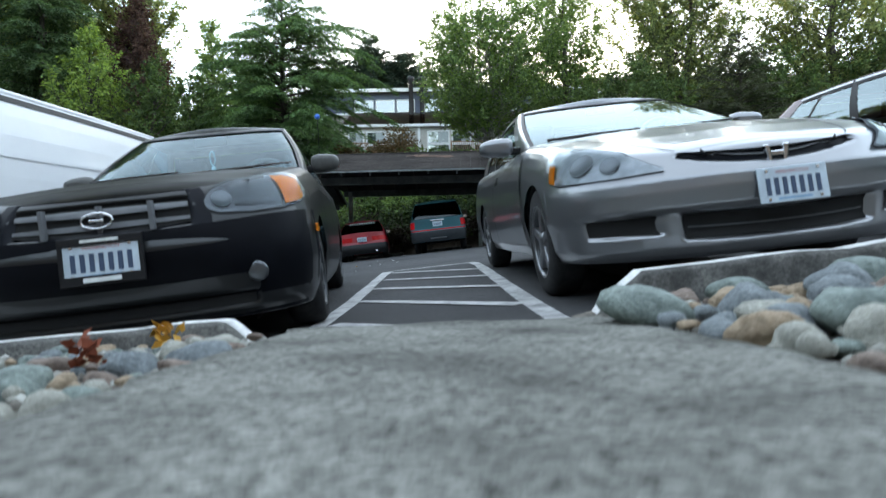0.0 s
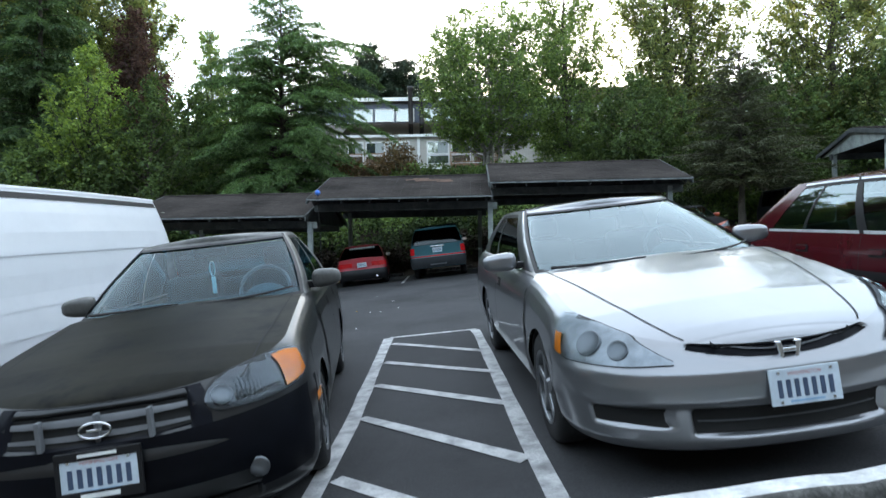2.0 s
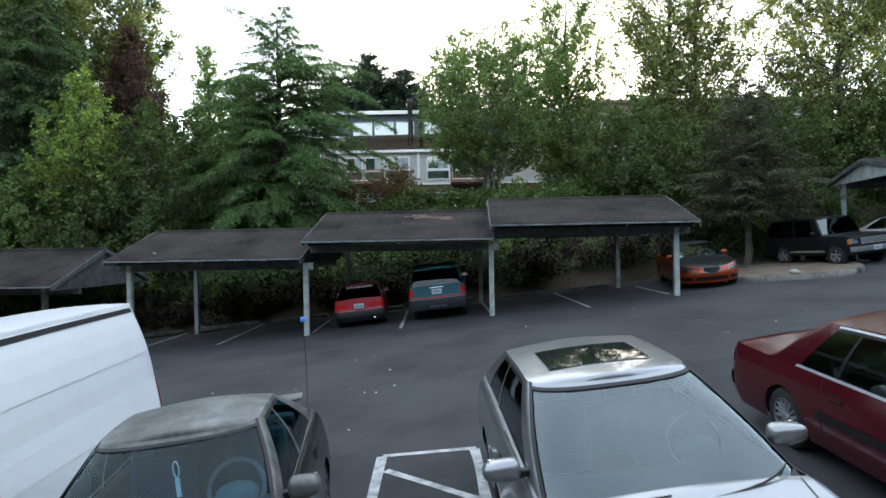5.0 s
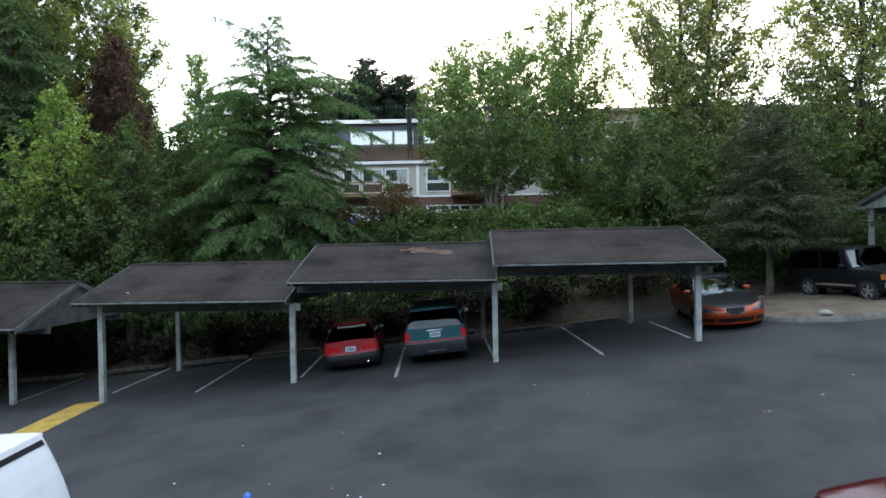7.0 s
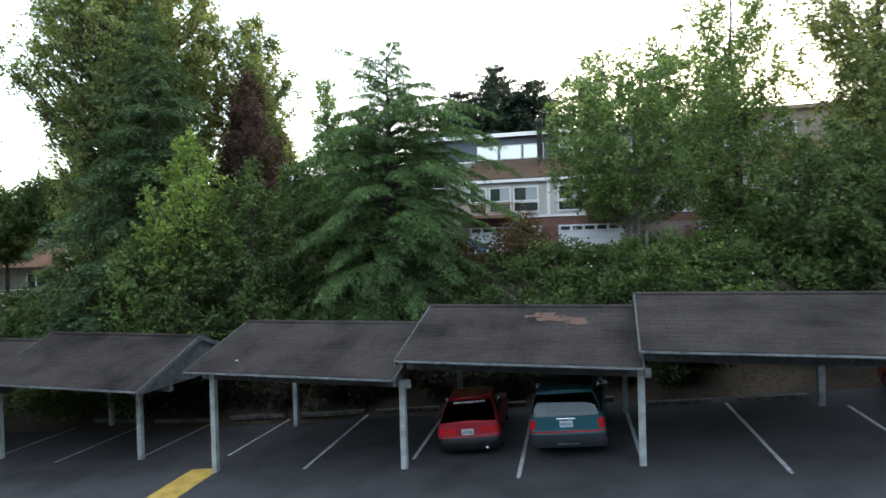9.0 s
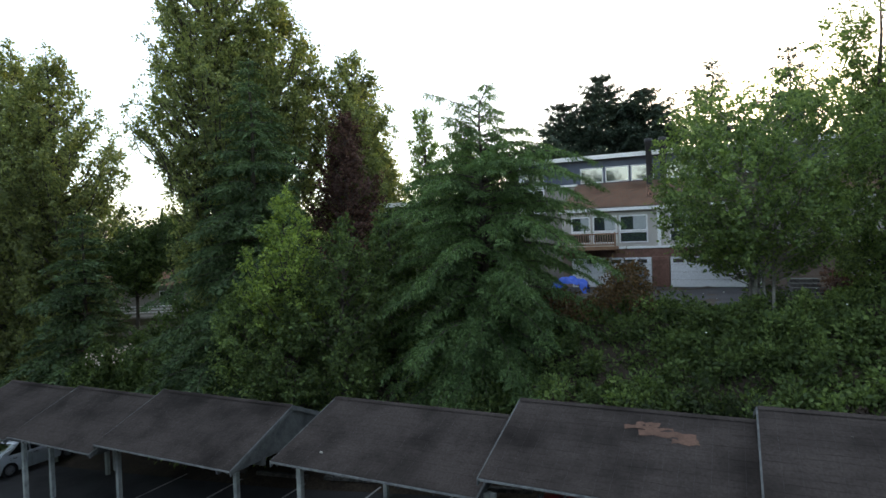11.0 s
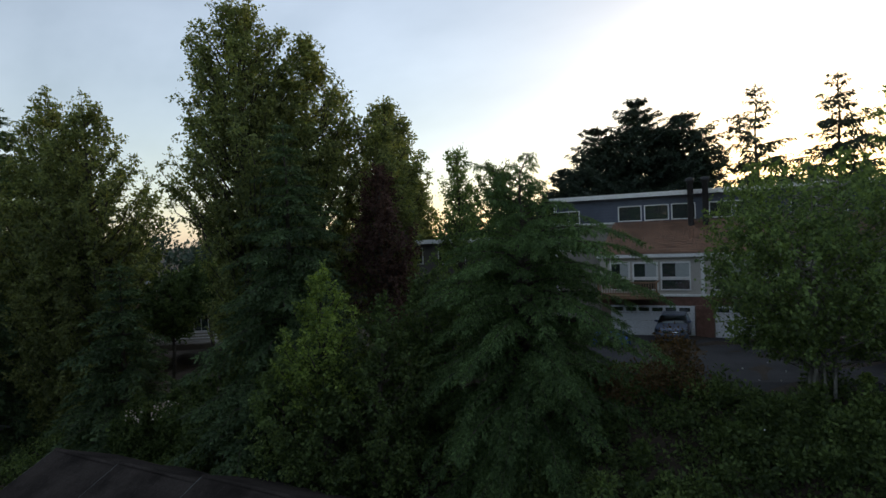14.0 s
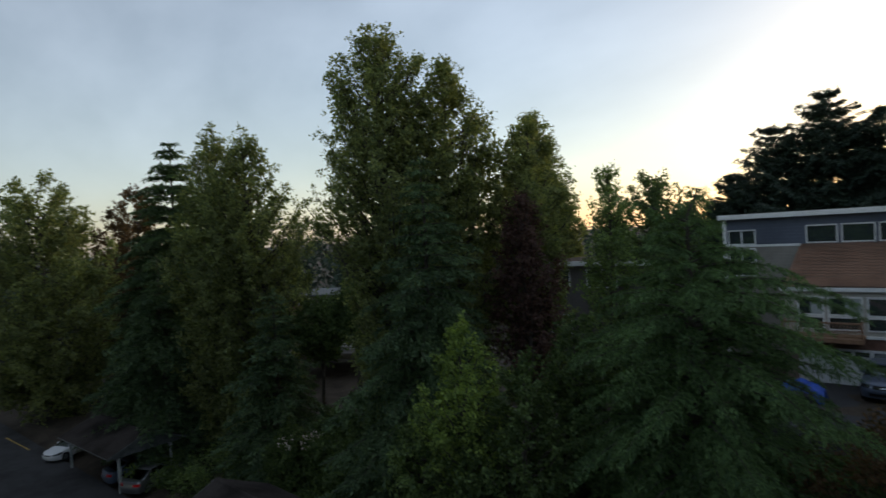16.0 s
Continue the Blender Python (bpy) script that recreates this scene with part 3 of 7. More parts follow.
def conifer(name, x, y, top, r, low, label, leafmat, whorls=26, per=6, droop=0.25, tipup=0.0, density=1.0, needle=0.2, width=0.09, shape=1.0, gap=0.0, ragged=0.2, hang=0.5, outline=None):
    """A trunk with whorls of boughs, each a spray of twigs set with needle tufts."""
    th, z0 = tree_base(name, x, y, label)
    H, L = top - z0, low - z0
    wood, crown = Soup(), Soup()
    n = 12
    tz = np.linspace(0, H, n)
    px = 0.04 * rng.standard_normal(n)
    py = 0.04 * rng.standard_normal(n)
    trunk = np.stack([px, py, tz], 1)
    wood.tube(trunk, np.linspace(1, 0.06, n) * (0.014 * H + 0.05), 9)
    P, D, N = [], [], []
    for w in range(whorls):
        f = (w + rng.uniform(0, 0.9)) / whorls
        z = L + (H - L) * f ** 0.92
        base = np.array([np.interp(z, tz, px), np.interp(z, tz, py), z])
        k = max(3, int(per * (1.15 - 0.5 * f)))
        a0 = rng.uniform(0, 6.28)
        for i in range(k):
            if rng.random() < gap:
                continue
            ang = a0 + 6.283 * i / k + rng.normal(0, 0.25)
            prof = (1 - f) ** shape * (0.45 + 0.55 * min(1, f / 0.12 + 0.5))
            if outline:
                prof = float(np.interp(f, outline[0], outline[1]))
            ln = r * prof * (1 + ragged * rng.standard_normal()) + 0.3
            ln = max(0.25, ln)
            rise0 = 0.18 * (1 - f) + (0.75 if outline else 0.35) * f ** 2
            dirv = np.array([math.cos(ang), math.sin(ang), 0])
            t = np.linspace(0, 1, 7)
            zz = ln * (rise0 * t - droop * t ** 2 * 1.2 + tipup * t ** 3) + 0
            path = base + dirv * (ln * t)[:, None] + np.c_[np.zeros((7, 2)), zz]
            path[1:, :2] += 0.04 * ln * rng.standard_normal((6, 2)) * t[1:, None]
            wood.tube(path, np.linspace(0.05, 0.008, 7) * (0.4 + 0.16 * ln), 4)
            # twigs on both sides
            m = max(4, int(ln * 9 * density))
            for s in (-1, 1):
                tt = np.sort(rng.uniform(0.12, 1.0, m))
                o = np.stack([np.interp(tt, t, path[:, c]) for c in range(3)], 1)
                side = np.array([-dirv[1], dirv[0], 0]) * s
                tl = 0.34 * ln * (1.05 - tt) ** 0.7 * rng.uniform(0.5, 1.2, m) + 0.12
                td = side * 0.75 + dirv * 0.65 + rng.standard_normal((m, 3)) * 0.12
                td[:, 2] -= 0.04 + hang * 0.4
                td /= np.linalg.norm(td, axis=1, keepdims=True)
                reps = np.maximum(2, (tl / (needle * 0.42)).astype(int))
                idx = np.repeat(np.arange(m), reps)
                frac = np.concatenate([np.arange(c) / c for c in reps])
                q = o[idx] + td[idx] * (tl[idx] * frac)[:, None]
                q[:, 2] -= hang * tl[idx] * frac ** 2 * 0.6
                P.append(q)
                D.append(td[idx] + rng.standard_normal((len(q), 3)) * 0.35 + np.array([0, 0, -hang * 0.4]) * frac[:, None])
                N.append(rng.standard_normal((len(q), 3)) * 0.45 + np.array([0, 0, 1.0]))
            # tufts along the bough
            m2 = max(3, int(ln / needle * 1.5 * density))
            tt = rng.uniform(0.1, 1.0, m2)
            P.append(np.stack([np.interp(tt, t, path[:, c]) for c in range(3)], 1))
            D.append(dirv + rng.standard_normal((m2, 3)) * 0.4)
            N.append(rng.standard_normal((m2, 3)) * 0.4 + np.array([0, 0, 1.0]))
    # leader
    m3 = 40
    tt = rng.uniform(0.86, 1.0, m3)
    P.append(np.stack([np.interp(tt * H, tz, px), np.interp(tt * H, tz, py), tt * H], 1))
    D.append(rng.standard_normal((m3, 3)) * 0.8 + np.array([0, 0, 0.8]))
    N.append(rng.standard_normal((m3, 3)))
    P, D, N = np.concatenate(P), np.concatenate(D), np.concatenate(N)
    sz = needle * rng.uniform(0.7, 1.35, len(P))
    crown.leaves(P, D, N, sz, width * rng.uniform(0.7, 1.3, len(P)))
    part_mesh("trunk", wood.mesh("trunk"), M_BARK, th, smooth=True)
    part_mesh("crown", crown.mesh("crown"), leafmat, th)
    return th


def shrub(name, x, y, w, d, h, label, leafmat, n=1500, size=0.13, z=None, category="shrub", group="", base=0.0, stems=True):
    z0 = (float(land_z(x, y)) if z is None else z)
    th = thing(name, pose(x, y, z0 - 0.05 + base), label, category, group)
    s, wood = Soup(), Soup()
    lumps = max(4, int(n / 140))
    P, D, N = [], [], []
    for k in range(lumps):
        a, rr = rng.uniform(0, 6.28), math.sqrt(rng.random())
        c = np.array([math.cos(a) * rr * w / 2, math.sin(a) * rr * d / 2, h * (0.25 + 0.6 * rng.random() * (1 - 0.5 * rr))])
        m = n // lumps
        q = rng.standard_normal((m, 3))
        q /= np.linalg.norm(q, axis=1, keepdims=True)
        cr = 0.32 * min(w, d, h * 1.4) * rng.uniform(0.6, 1.3)
        P.append(c + q * cr * rng.random((m, 1)) ** 0.4)
        D.append(q + rng.standard_normal((m, 3)) * 0.6)
        N.append(rng.standard_normal((m, 3)) * 0.5 + q * 0.6 + np.array([0, 0, 0.5]))
        wood.tube(bend((c[0] * 0.2, c[1] * 0.2, 0), c, 0.05, 4, 0.04), np.linspace(0.025, 0.008, 4), 4)
    P, D, N = np.concatenate(P), np.concatenate(D), np.concatenate(N)
    P[:, 2] = np.abs(P[:, 2])
    sz = size * rng.uniform(0.6, 1.3, len(P))
    s.leaves(P, D, N, sz, sz * 0.6)
    if stems:
        part_mesh("wood", wood.mesh("wood"), M_BARK, th)
    part_mesh("foliage", s.mesh("foliage"), leafmat, th)
    return th


deodar("cedar_tree", -8.0, 29.7, 14.5, 1.6, "large blue-green cedar with layered drooping boughs", L_CEDAR, ((1.6, 3.5, 6.0, 8.0, 9.5, 10.7, 11.6, 12.5, 13.2, 13.8, 14.4), (5.3, 5.4, 5.1, 4.6, 4.0, 3.2, 2.5, 1.8, 1.1, 0.7, 0.3)), 235,
       ((13.3, 3.2, 2.5, 0.52, 0.05), (12.95, 0.0, 1.1, 0.3, 0.4), (12.2, -0.2, 2.4, 0.3, 0.3), (11.6, 0.0, 3.4, 0.3, 0.3), (11.0, -0.15, 5.0, 0.28, 0.28), (10.7, -0.55, 4.9, 0.25, 0.3), (10.3, 0.3, 5.2, 0.3, 0.3), (9.6, -0.3, 5.5, 0.28, 0.3), (9.0, 0.05, 5.7, 0.26, 0.3), (8.3, -0.65, 5.6, 0.24, 0.3), (7.4, -0.2, 5.8, 0.2, 0.3), (6.0, 3.4, 5.4, 0.2, 0.3), (9.3, 3.5, 3.9, 0.3, 0.3)), (0.4, 0.1))
broadleaf("maple_tree", -15.2, 25.4, 10.3, 2.4, 4.2, "bright yellow-green young maple", L_MAPLE, 85, 130, 0.15, shoot=0.75, rise=0.9, rough=0.5, outline=((4.0, 5.5, 6.6, 7.6, 8.6, 9.5, 10.3), (1.1, 2, 2.2, 2, 1.4, 0.74, 0.093)))
broadleaf("hazel_tree", -15.0, 25.4, 6.6, 2.3, 0.6, "dark green hazel under a maple", L_SHRUB, 75, 200, 0.15, egg=0.55, shoot=0.7)
broadleaf("hazel_tree", -12.9, 26.2, 8.8, 2.3, 0.8, "dull green hazel beside a maple", L_SHRUB, 85, 200, 0.15, egg=0.6, shoot=0.7)
broadleaf("hazel_tree", -17.6, 25.6, 6.4, 2.2, 0.4, "dull green hazel in deep shade", L_GREEN, 75, 190, 0.16, egg=0.6, shoot=0.7)
broadleaf("cottonwood_tree", -24.3, 31.0, 25.0, 5.0, 2.0, "tall cottonwood with a ragged dark crown", L_COTTON, 330, 290, 0.185, shoot=1.0, rise=0.95, rough=0.3, outline=((2, 5, 9, 12.6, 14, 15.4, 17.2, 19.6, 21.4, 22.8, 24.1, 25.0), (1.5, 2.3, 2.8, 3.4, 4.4, 5.1, 4.3, 4, 3.6, 2.8, 1.9, 0.69)))
broadleaf("cottonwood_tree", -22.4, 34.2, 23.6, 4.4, 4.0, "tall cottonwood in a close group", L_COTTON, 250, 290, 0.19, shoot=1.05, rise=0.95, outline=((4, 8, 14, 17, 18.4, 19.8, 21.2, 22.6, 23.5), (2.2, 3.5, 3.8, 3.9, 3.9, 3.3, 2.2, 1.1, 0.18)))
broadleaf("cottonwood_tree", -18.7, 36.8, 19.8, 3.0, 4.0, "slim cottonwood in a close group", L_COTTON, 150, 250, 0.19, shoot=0.95, rise=0.9, outline=((4, 9, 12, 13.6, 14.8, 16.4, 18.0, 19.2, 19.7), (2, 2.3, 2.2, 2.3, 3.1, 2.7, 2.1, 0.9, 0.18)))
broadleaf("hazel_tree", -13.3, 31.0, 9.6, 2.4, 2.5, "dark green hazel between a plum and a cedar", L_SHRUB, 80, 220, 0.17, egg=0.6, shoot=0.8)
conifer("spruce_tree", -19.2, 28.3, 16.9, 4.4, 1.0, "dense dark green spruce beside a cottonwood", L_SPRUCE, whorls=32, per=8, droop=0.3, density=1.3, needle=0.2, width=0.07, shape=0.8, hang=0.7)
for hx, hy, ht, hr in ((-24.6, 28.6, 5.2, 2.3), (-27.8, 29.4, 3.6, 2.2), (-21.6, 29.8, 6.6, 2.4), (-30.5, 28.2, 2.6, 1.9)):
    broadleaf("hazel_tree", hx, hy, ht, hr, float(land_z(hx, hy)) + 0.2, "low dark hazel under tall trees", L_SHRUB, 60, 220, 0.18, egg=0.55, shoot=0.8)
broadleaf("plum_tree", -17.7, 34.3, 15.6, 2.5, 6.0, "dark purple-leaved plum tree", L_PURPLE, 85, 190, 0.17, shoot=1.05, rise=1.0, rough=0.7, outline=((6, 8.5, 11, 13, 14.6, 15.6), (1.4, 2.1, 2.2, 1.8, 1.2, 0.26)))
broadleaf("cottonwood_tree", -32.7, 60.6, 25.5, 4.3, 6.0, "tall cottonwood behind the houses", L_COTTON, 150, 260, 0.3, shoot=1.5, egg=0.66)
broadleaf("cottonwood_tree", -31.0, 62.0, 18.4, 3.2, 6.0, "slim cottonwood behind the houses", L_COTTON, 100, 220, 0.3, shoot=1.4, egg=0.66)
broadleaf("alder_tree", -16.4, 42.0, 17.3, 2.2, 4.0, "pale green slender alder tree", L_GREEN, 95, 190, 0.17, shoot=0.9, egg=0.7)
broadleaf("alder_tree", -12.2, 40.0, 12.0, 2.8, 4.0, "dark green alder beside a house", L_SHRUB, 90, 220, 0.2, shoot=0.9, egg=0.6)
broadleaf("cottonwood_tree", -42.2, 31.0, 22.6, 5.2, -1.5, "tall narrow cottonwood near a lane", L_COTTON, 260, 300, 0.215, shoot=1.15, rise=1.1, outline=((-1.5, 3, 8, 12, 15.9, 17.6, 19.4, 21.0, 22.0, 22.6), (1.9, 3.4, 4.1, 4.1, 3.7, 3.3, 2.4, 1.4, 0.67, 0.15)))
broadleaf("cottonwood_tree", -39.2, 31.6, 21.9, 5.6, -1.5, "tall narrow cottonwood in a pair", L_COTTON, 270, 300, 0.215, shoot=1.15, rise=1.1, outline=((-1.5, 3, 8, 12, 13.7, 15.9, 17.2, 19.0, 20.6, 21.5, 21.9), (1.9, 3.6, 4.4, 4.6, 4.6, 4.1, 3.6, 2.5, 1.4, 0.59, 0.15)))
conifer("spruce_tree", -50.2, 31.5, 22.4, 6.4, -1.0, "tall dark spruce with a pointed top", L_SPRUCE, whorls=38, per=9, droop=0.3, density=1.2, needle=0.34, width=0.13, shape=0.72)
conifer("spruce_tree", -46.5, 28.2, 13.0, 4.6, -1.5, "broad dark spruce over parked cars", L_SPRUCE, whorls=26, per=7, droop=0.35, density=1.1, needle=0.3, width=0.1, shape=0.8)
conifer("spruce_tree", -33.5, 29.5, 10.5, 4.0, -1.5, "young dark spruce above the carports", L_SPRUCE, whorls=24, per=7, droop=0.3, density=1.1, needle=0.28, width=0.1, shape=0.85)
for hx, hy, ht, hr, hl in ((-31.6, 34.6, 10.2, 2.6, 7.3), (-34.6, 34.0, 9.4, 2.4, 5.5), (-29.2, 35.5, 8.8, 2.2, 5.0)):
    broadleaf("alder_tree", hx, hy, ht, hr, hl, "dark slender alder between tall cottonwoods", L_SHRUB, 70, 200, 0.2, egg=0.5, shoot=0.9)
broadleaf("alder_tree", -18.0, 54.0, 17.4, 4.2, 6.0, "dark rounded alder behind a cedar", L_SHRUB, 120, 220, 0.24, shoot=1.1, egg=0.55)
conifer("spruce_tree", -58.0, 62.0, 14.5, 4.0, 0.0, "small pointed spruce far behind", L_SPRUCE, whorls=20, per=6, droop=0.2, density=0.8, needle=0.5, width=0.18, shape=0.9)
broadleaf("alder_tree", -69.0, 27.0, 21.5, 8.0, -2.0, "broad dark alder at the lane's end", L_COTTON, 200, 280, 0.34, shoot=1.8, egg=0.6)
broadleaf("alder_tree", -72.0, 37.5, 21.0, 6.8, -2.0, "russet-tinged tall alder tree", L_RUST, 140, 240, 0.34, shoot=1.7, egg=0.65)
broadleaf("alder_tree", -61.0, 42.0, 15.0, 6.0, -2.0, "dark round-headed alder tree", L_COTTON, 140, 240, 0.32, shoot=1.6)
broadleaf("multistem_tree", 2.5, 31.2, 13.4, 3.9, 7.0, "multi-stemmed broadleaf tree with pale trunks", L_GREEN, 240, 190, 0.15, bark=M_BIRCHBARK, stems=8, shoot=0.85, rise=0.45, rough=0.4, limb=0.6, fan=0.3, outline=((6.0, 6.7, 7.6, 8.6, 9.6, 11.0, 12.2, 13.2, 13.7), (1.0, 2.8, 3.8, 4.3, 4.6, 4.5, 4.0, 2.8, 0.9)))
broadleaf("birch_tree", 7.2, 33.5, 17.6, 3.1, 5.0, "tall airy birch with small leaves", L_GREEN, 150, 190, 0.16, egg=0.55, shoot=0.95, rise=1.0, rough=0.6, limb=0.4)
broadleaf("birch_tree", 13.2, 32.5, 21.0, 4.6, 4.5, "tall leafy birch with a forked trunk", L_COTTON, 260, 190, 0.18, stems=2, fan=0.3, egg=0.5, shoot=1.1, rise=0.9, rough=0.65, limb=0.5)
broadleaf("birch_tree", 20.8, 31.0, 21.0, 5.0, 4.0, "tall leafy birch beside a lane", L_COTTON, 270, 190, 0.18, egg=0.5, shoot=1.1, rise=0.9, rough=0.65, limb=0.5)
broadleaf("birch_tree", 28.5, 33.0, 19.0, 5.0, 4.0, "leafy birch at the lane's edge", L_COTTON, 170, 200, 0.2, egg=0.55, shoot=1.1)
broadleaf("alder_tree", 9.5, 28.6, 9.2, 3.2, 3.5, "low dense alder behind a carport", L_SHRUB, 110, 230, 0.15, egg=0.5, shoot=0.8)
broadleaf("alder_tree", 15.8, 28.6, 9.8, 3.4, 3.0, "low dense alder in shade", L_SHRUB, 110, 230, 0.15, egg=0.5, shoot=0.8)
broadleaf("alder_tree", 21.5, 27.2, 10.0, 3.4, 3.5, "dense green alder over a carport", L_SHRUB, 100, 230, 0.16, egg=0.5, shoot=0.8)
conifer("spruce_tree", 12.2, 23.8, 8.7, 2.4, 3.1, "thin grey-brown spruce on a planted island", L_GREYSPRUCE, whorls=20, per=8, droop=0.15, density=1.4, needle=0.13, width=0.03, ragged=0.25, hang=0.35, gap=0.08, outline=((0, 0.25, 0.55, 0.8, 1), (0.95, 0.9, 0.65, 0.36, 0.04)))
for fx, fy, ft, fr in ((-7.4, 62.0, 22.7, 5.4), (-3.6, 62.0, 20.9, 5.2), (-11.0, 62.5, 20.6, 4.6), (-14.2, 63.0, 17.0, 4.0)):
    conifer("fir_tree", fx, fy, ft, fr, 6.0, "broad dark fir behind the house", L_FIR, whorls=32, per=11, droop=0.08, tipup=0.12, density=1.25, needle=0.36, width=0.11, shape=0.6, ragged=0.34, hang=0.5)
for fx, fy, ft, fr in ((1.9, 58.0, 21.7, 4.4), (7.4, 58.6, 22.0, 5.0), (14.0, 62.0, 19.0, 4.4)):
    conifer("fir_tree", fx, fy, ft, fr, 6.0, "slender dark fir with an open top", L_FIR, whorls=24, per=7, droop=0.2, density=1.0, needle=0.36, width=0.1, ragged=0.36, hang=0.8, gap=0.05, outline=((0, 0.3, 0.6, 0.85, 1), (1.0, 0.85, 0.5, 0.2, 0.02)))


# undergrowth on the bank
def in_bank(n, x0, x1, y0, y1):
    return zip(rng.uniform(x0, x1, n), rng.uniform(y0, y1, n))


for bx, by in in_bank(120, -11, 26, 24.9, 33.5):
    if -1.6 < bx < 5 and by > 30.6:
        by -= 4.5
    h = rng.uniform(0.9, 2.3) * (0.38 if -7 < bx < 8 and by > 27 else 1.0)
    # shrubs nearest the carports take the leaf colour with shade painted in
    shrub("shrub", bx, by, rng.uniform(1.6, 2.8), rng.uniform(1.4, 2.2), h, "leafy green shrub on a shaded bank", L_SHADEHEDGE if by < 26.2 and bx < 12 else L_SHRUB if rng.random() < 0.7 else L_GREEN, 900, 0.17, group="bank shrubs")
for bx, by in in_bank(44, -45, -9, 24.9, 34):
    shrub("shrub", bx, by, rng.uniform(2.0, 3.6), rng.uniform(1.8, 3.0), rng.uniform(1.2, 2.8), "dark green thicket under tall trees", L_SHRUB if rng.random() < 0.6 else L_GREEN, 1100, 0.18, group="thickets")
# hedge row, its leaves coloured dark for the shade behind the carports
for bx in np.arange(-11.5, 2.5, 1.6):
    shrub("hedge_shrub", bx + rng.normal(0, 0.2), 25.9 + rng.normal(0, 0.15), 2.2, 1.4, rng.uniform(1.3, 2.0), "dense hedge shrub behind the carports, shade in its leaf colour", L_SHADEHEDGE, 900, 0.14, group="hedge")
# dense dry thicket that also stands in for shade at the bays' back
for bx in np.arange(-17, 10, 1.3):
    shrub("twig_thicket", bx + rng.normal(0, 0.2), 24.95 + rng.normal(0, 0.12), 2.1, 1.0, rng.uniform(1.3, 1.7) if bx < 2.5 else rng.uniform(2.1, 2.5), "dry brown thicket behind the parking bays, toned dark for shade", L_TWIG, 1200, 0.14, group="thicket row", stems=False)
for bx, by in in_bank(60, -8, 10, 26.2, 31.5):
    shrub("shrub", bx, by, rng.uniform(1.5, 2.4), rng.uniform(1.3, 2.0), rng.uniform(0.7, 1.15), "low leafy green shrub on a bank", L_SHRUB if rng.random() < 0.6 else L_GREEN, 620, 0.16, group="bank shrubs")
shrub("russet_shrub", -2.4, 32.2, 3.0, 2.4, 3.0, "russet-leaved shrub beside a driveway", L_RUST, 1800, 0.15)
shrub("russet_shrub", -2.0, 30.6, 2.6, 2.0, 2.2, "russet shrub low on a bank", L_RUST, 1500, 0.13)
shrub("russet_shrub", -4.6, 30.2, 2.4, 2.0, 2.0, "brownish shrub under a cedar", L_RUST, 1000, 0.15)
# low leafy ground cover
cover = Soup()
nc = 90000
cx, cy = rng.uniform(-46, 28, nc), rng.uniform(25.3, 36, nc)
cy = np.where((cx > -1.8) & (cx < 5.5) & (cy > 31.6), cy - 6, cy)
cz = land_z(cx, cy) + rng.uniform(-0.02, 0.6, nc) * (0.55 + 0.45 * np.sin(cx * 1.7) * np.cos(cy * 2.1))
sz = rng.uniform(0.1, 0.22, nc)
cover.leaves(np.stack([cx, cy, cz], 1), rng.standard_normal((nc, 3)) + np.array([0, 0, 0.5]), rng.standard_normal((nc, 3)) * 0.6 + np.array([0, 0, 1.0]), sz, sz * 0.6)
tagged(part_mesh("ground_cover", cover.mesh("ground_cover"), L_SHRUB), "low leafy ground cover on the bank", "ground cover", kind="stuff")
M_PETAL = plain("white_petals", (0.75, 0.78, 0.72), 0.6)
fl = Soup()
nf = 30
k = rng.integers(0, 14, nf)
fc = np.stack([rng.uniform(-3, 10, 14), rng.uniform(27.5, 31.5, 14)], 1)
fp = fc[k] + rng.normal(0, 0.5, (nf, 2))
fl.leaves(np.c_[fp, land_z(fp[:, 0], fp[:, 1]) + rng.uniform(0.5, 1.5, nf)], rng.standard_normal((nf, 3)), rng.standard_normal((nf, 3)) + np.array([0, -0.5, 0.8]), 0.08, 0.06)
pf = Soup()
k = rng.integers(0, 7, 90)
fc = np.stack([rng.uniform(-31.5, -27.2, 7), rng.uniform(27.2, 28.2, 7)], 1)
fp = fc[k] + rng.normal(0, 0.28, (90, 2))
pf.leaves(np.c_[fp, 1.7 + (fp[:, 0] + 31) * 0.2 + rng.uniform(-0.3, 0.5, 90)], rng.standard_normal((90, 3)), rng.standard_normal((90, 3)) + np.array([0, -0.6, 0.8]), 0.15, 0.12)
tagged(part_mesh("pale_blossom", pf.mesh("pale_blossom"), plain("beige_petals", (0.5, 0.42, 0.34), 0.7)), "pale beige blossom on shrubs above a low carport", "flowers", kind="stuff")
tagged(part_mesh("white_flowers", fl.mesh("white_flowers"), M_PETAL), "small white flowers among the bank shrubs", "flowers", kind="stuff")
# far woods closing the view
woods = Soup()
P, D, N = [], [], []
for ang in np.arange(-180, 180, 1.0):
    a = radians(ang)
    dist = rng.uniform(85, 130) if -100 < ang < 75 else rng.uniform(48, 62)
    c = np.array([math.sin(a) * dist, 20 + math.cos(a) * dist, 0])
    top = rng.uniform(9, 15) * dist / 105 if dist > 70 else rng.uniform(15, 20)
    for q in range(9):
        m = 75
        o = rng.standard_normal((m, 3))
        o /= np.linalg.norm(o, axis=1, keepdims=True)
        P.append(c + np.array([rng.normal(0, 2.2), rng.normal(0, 2.2), top * (q + 0.5) / 9]) + o * 2.4 * rng.random((m, 1)) ** 0.5)
        D.append(o + rng.standard_normal((m, 3)) * 0.5)
        N.append(rng.standard_normal((m, 3)) + np.array([0, 0, 0.8]))
P = np.concatenate(P)
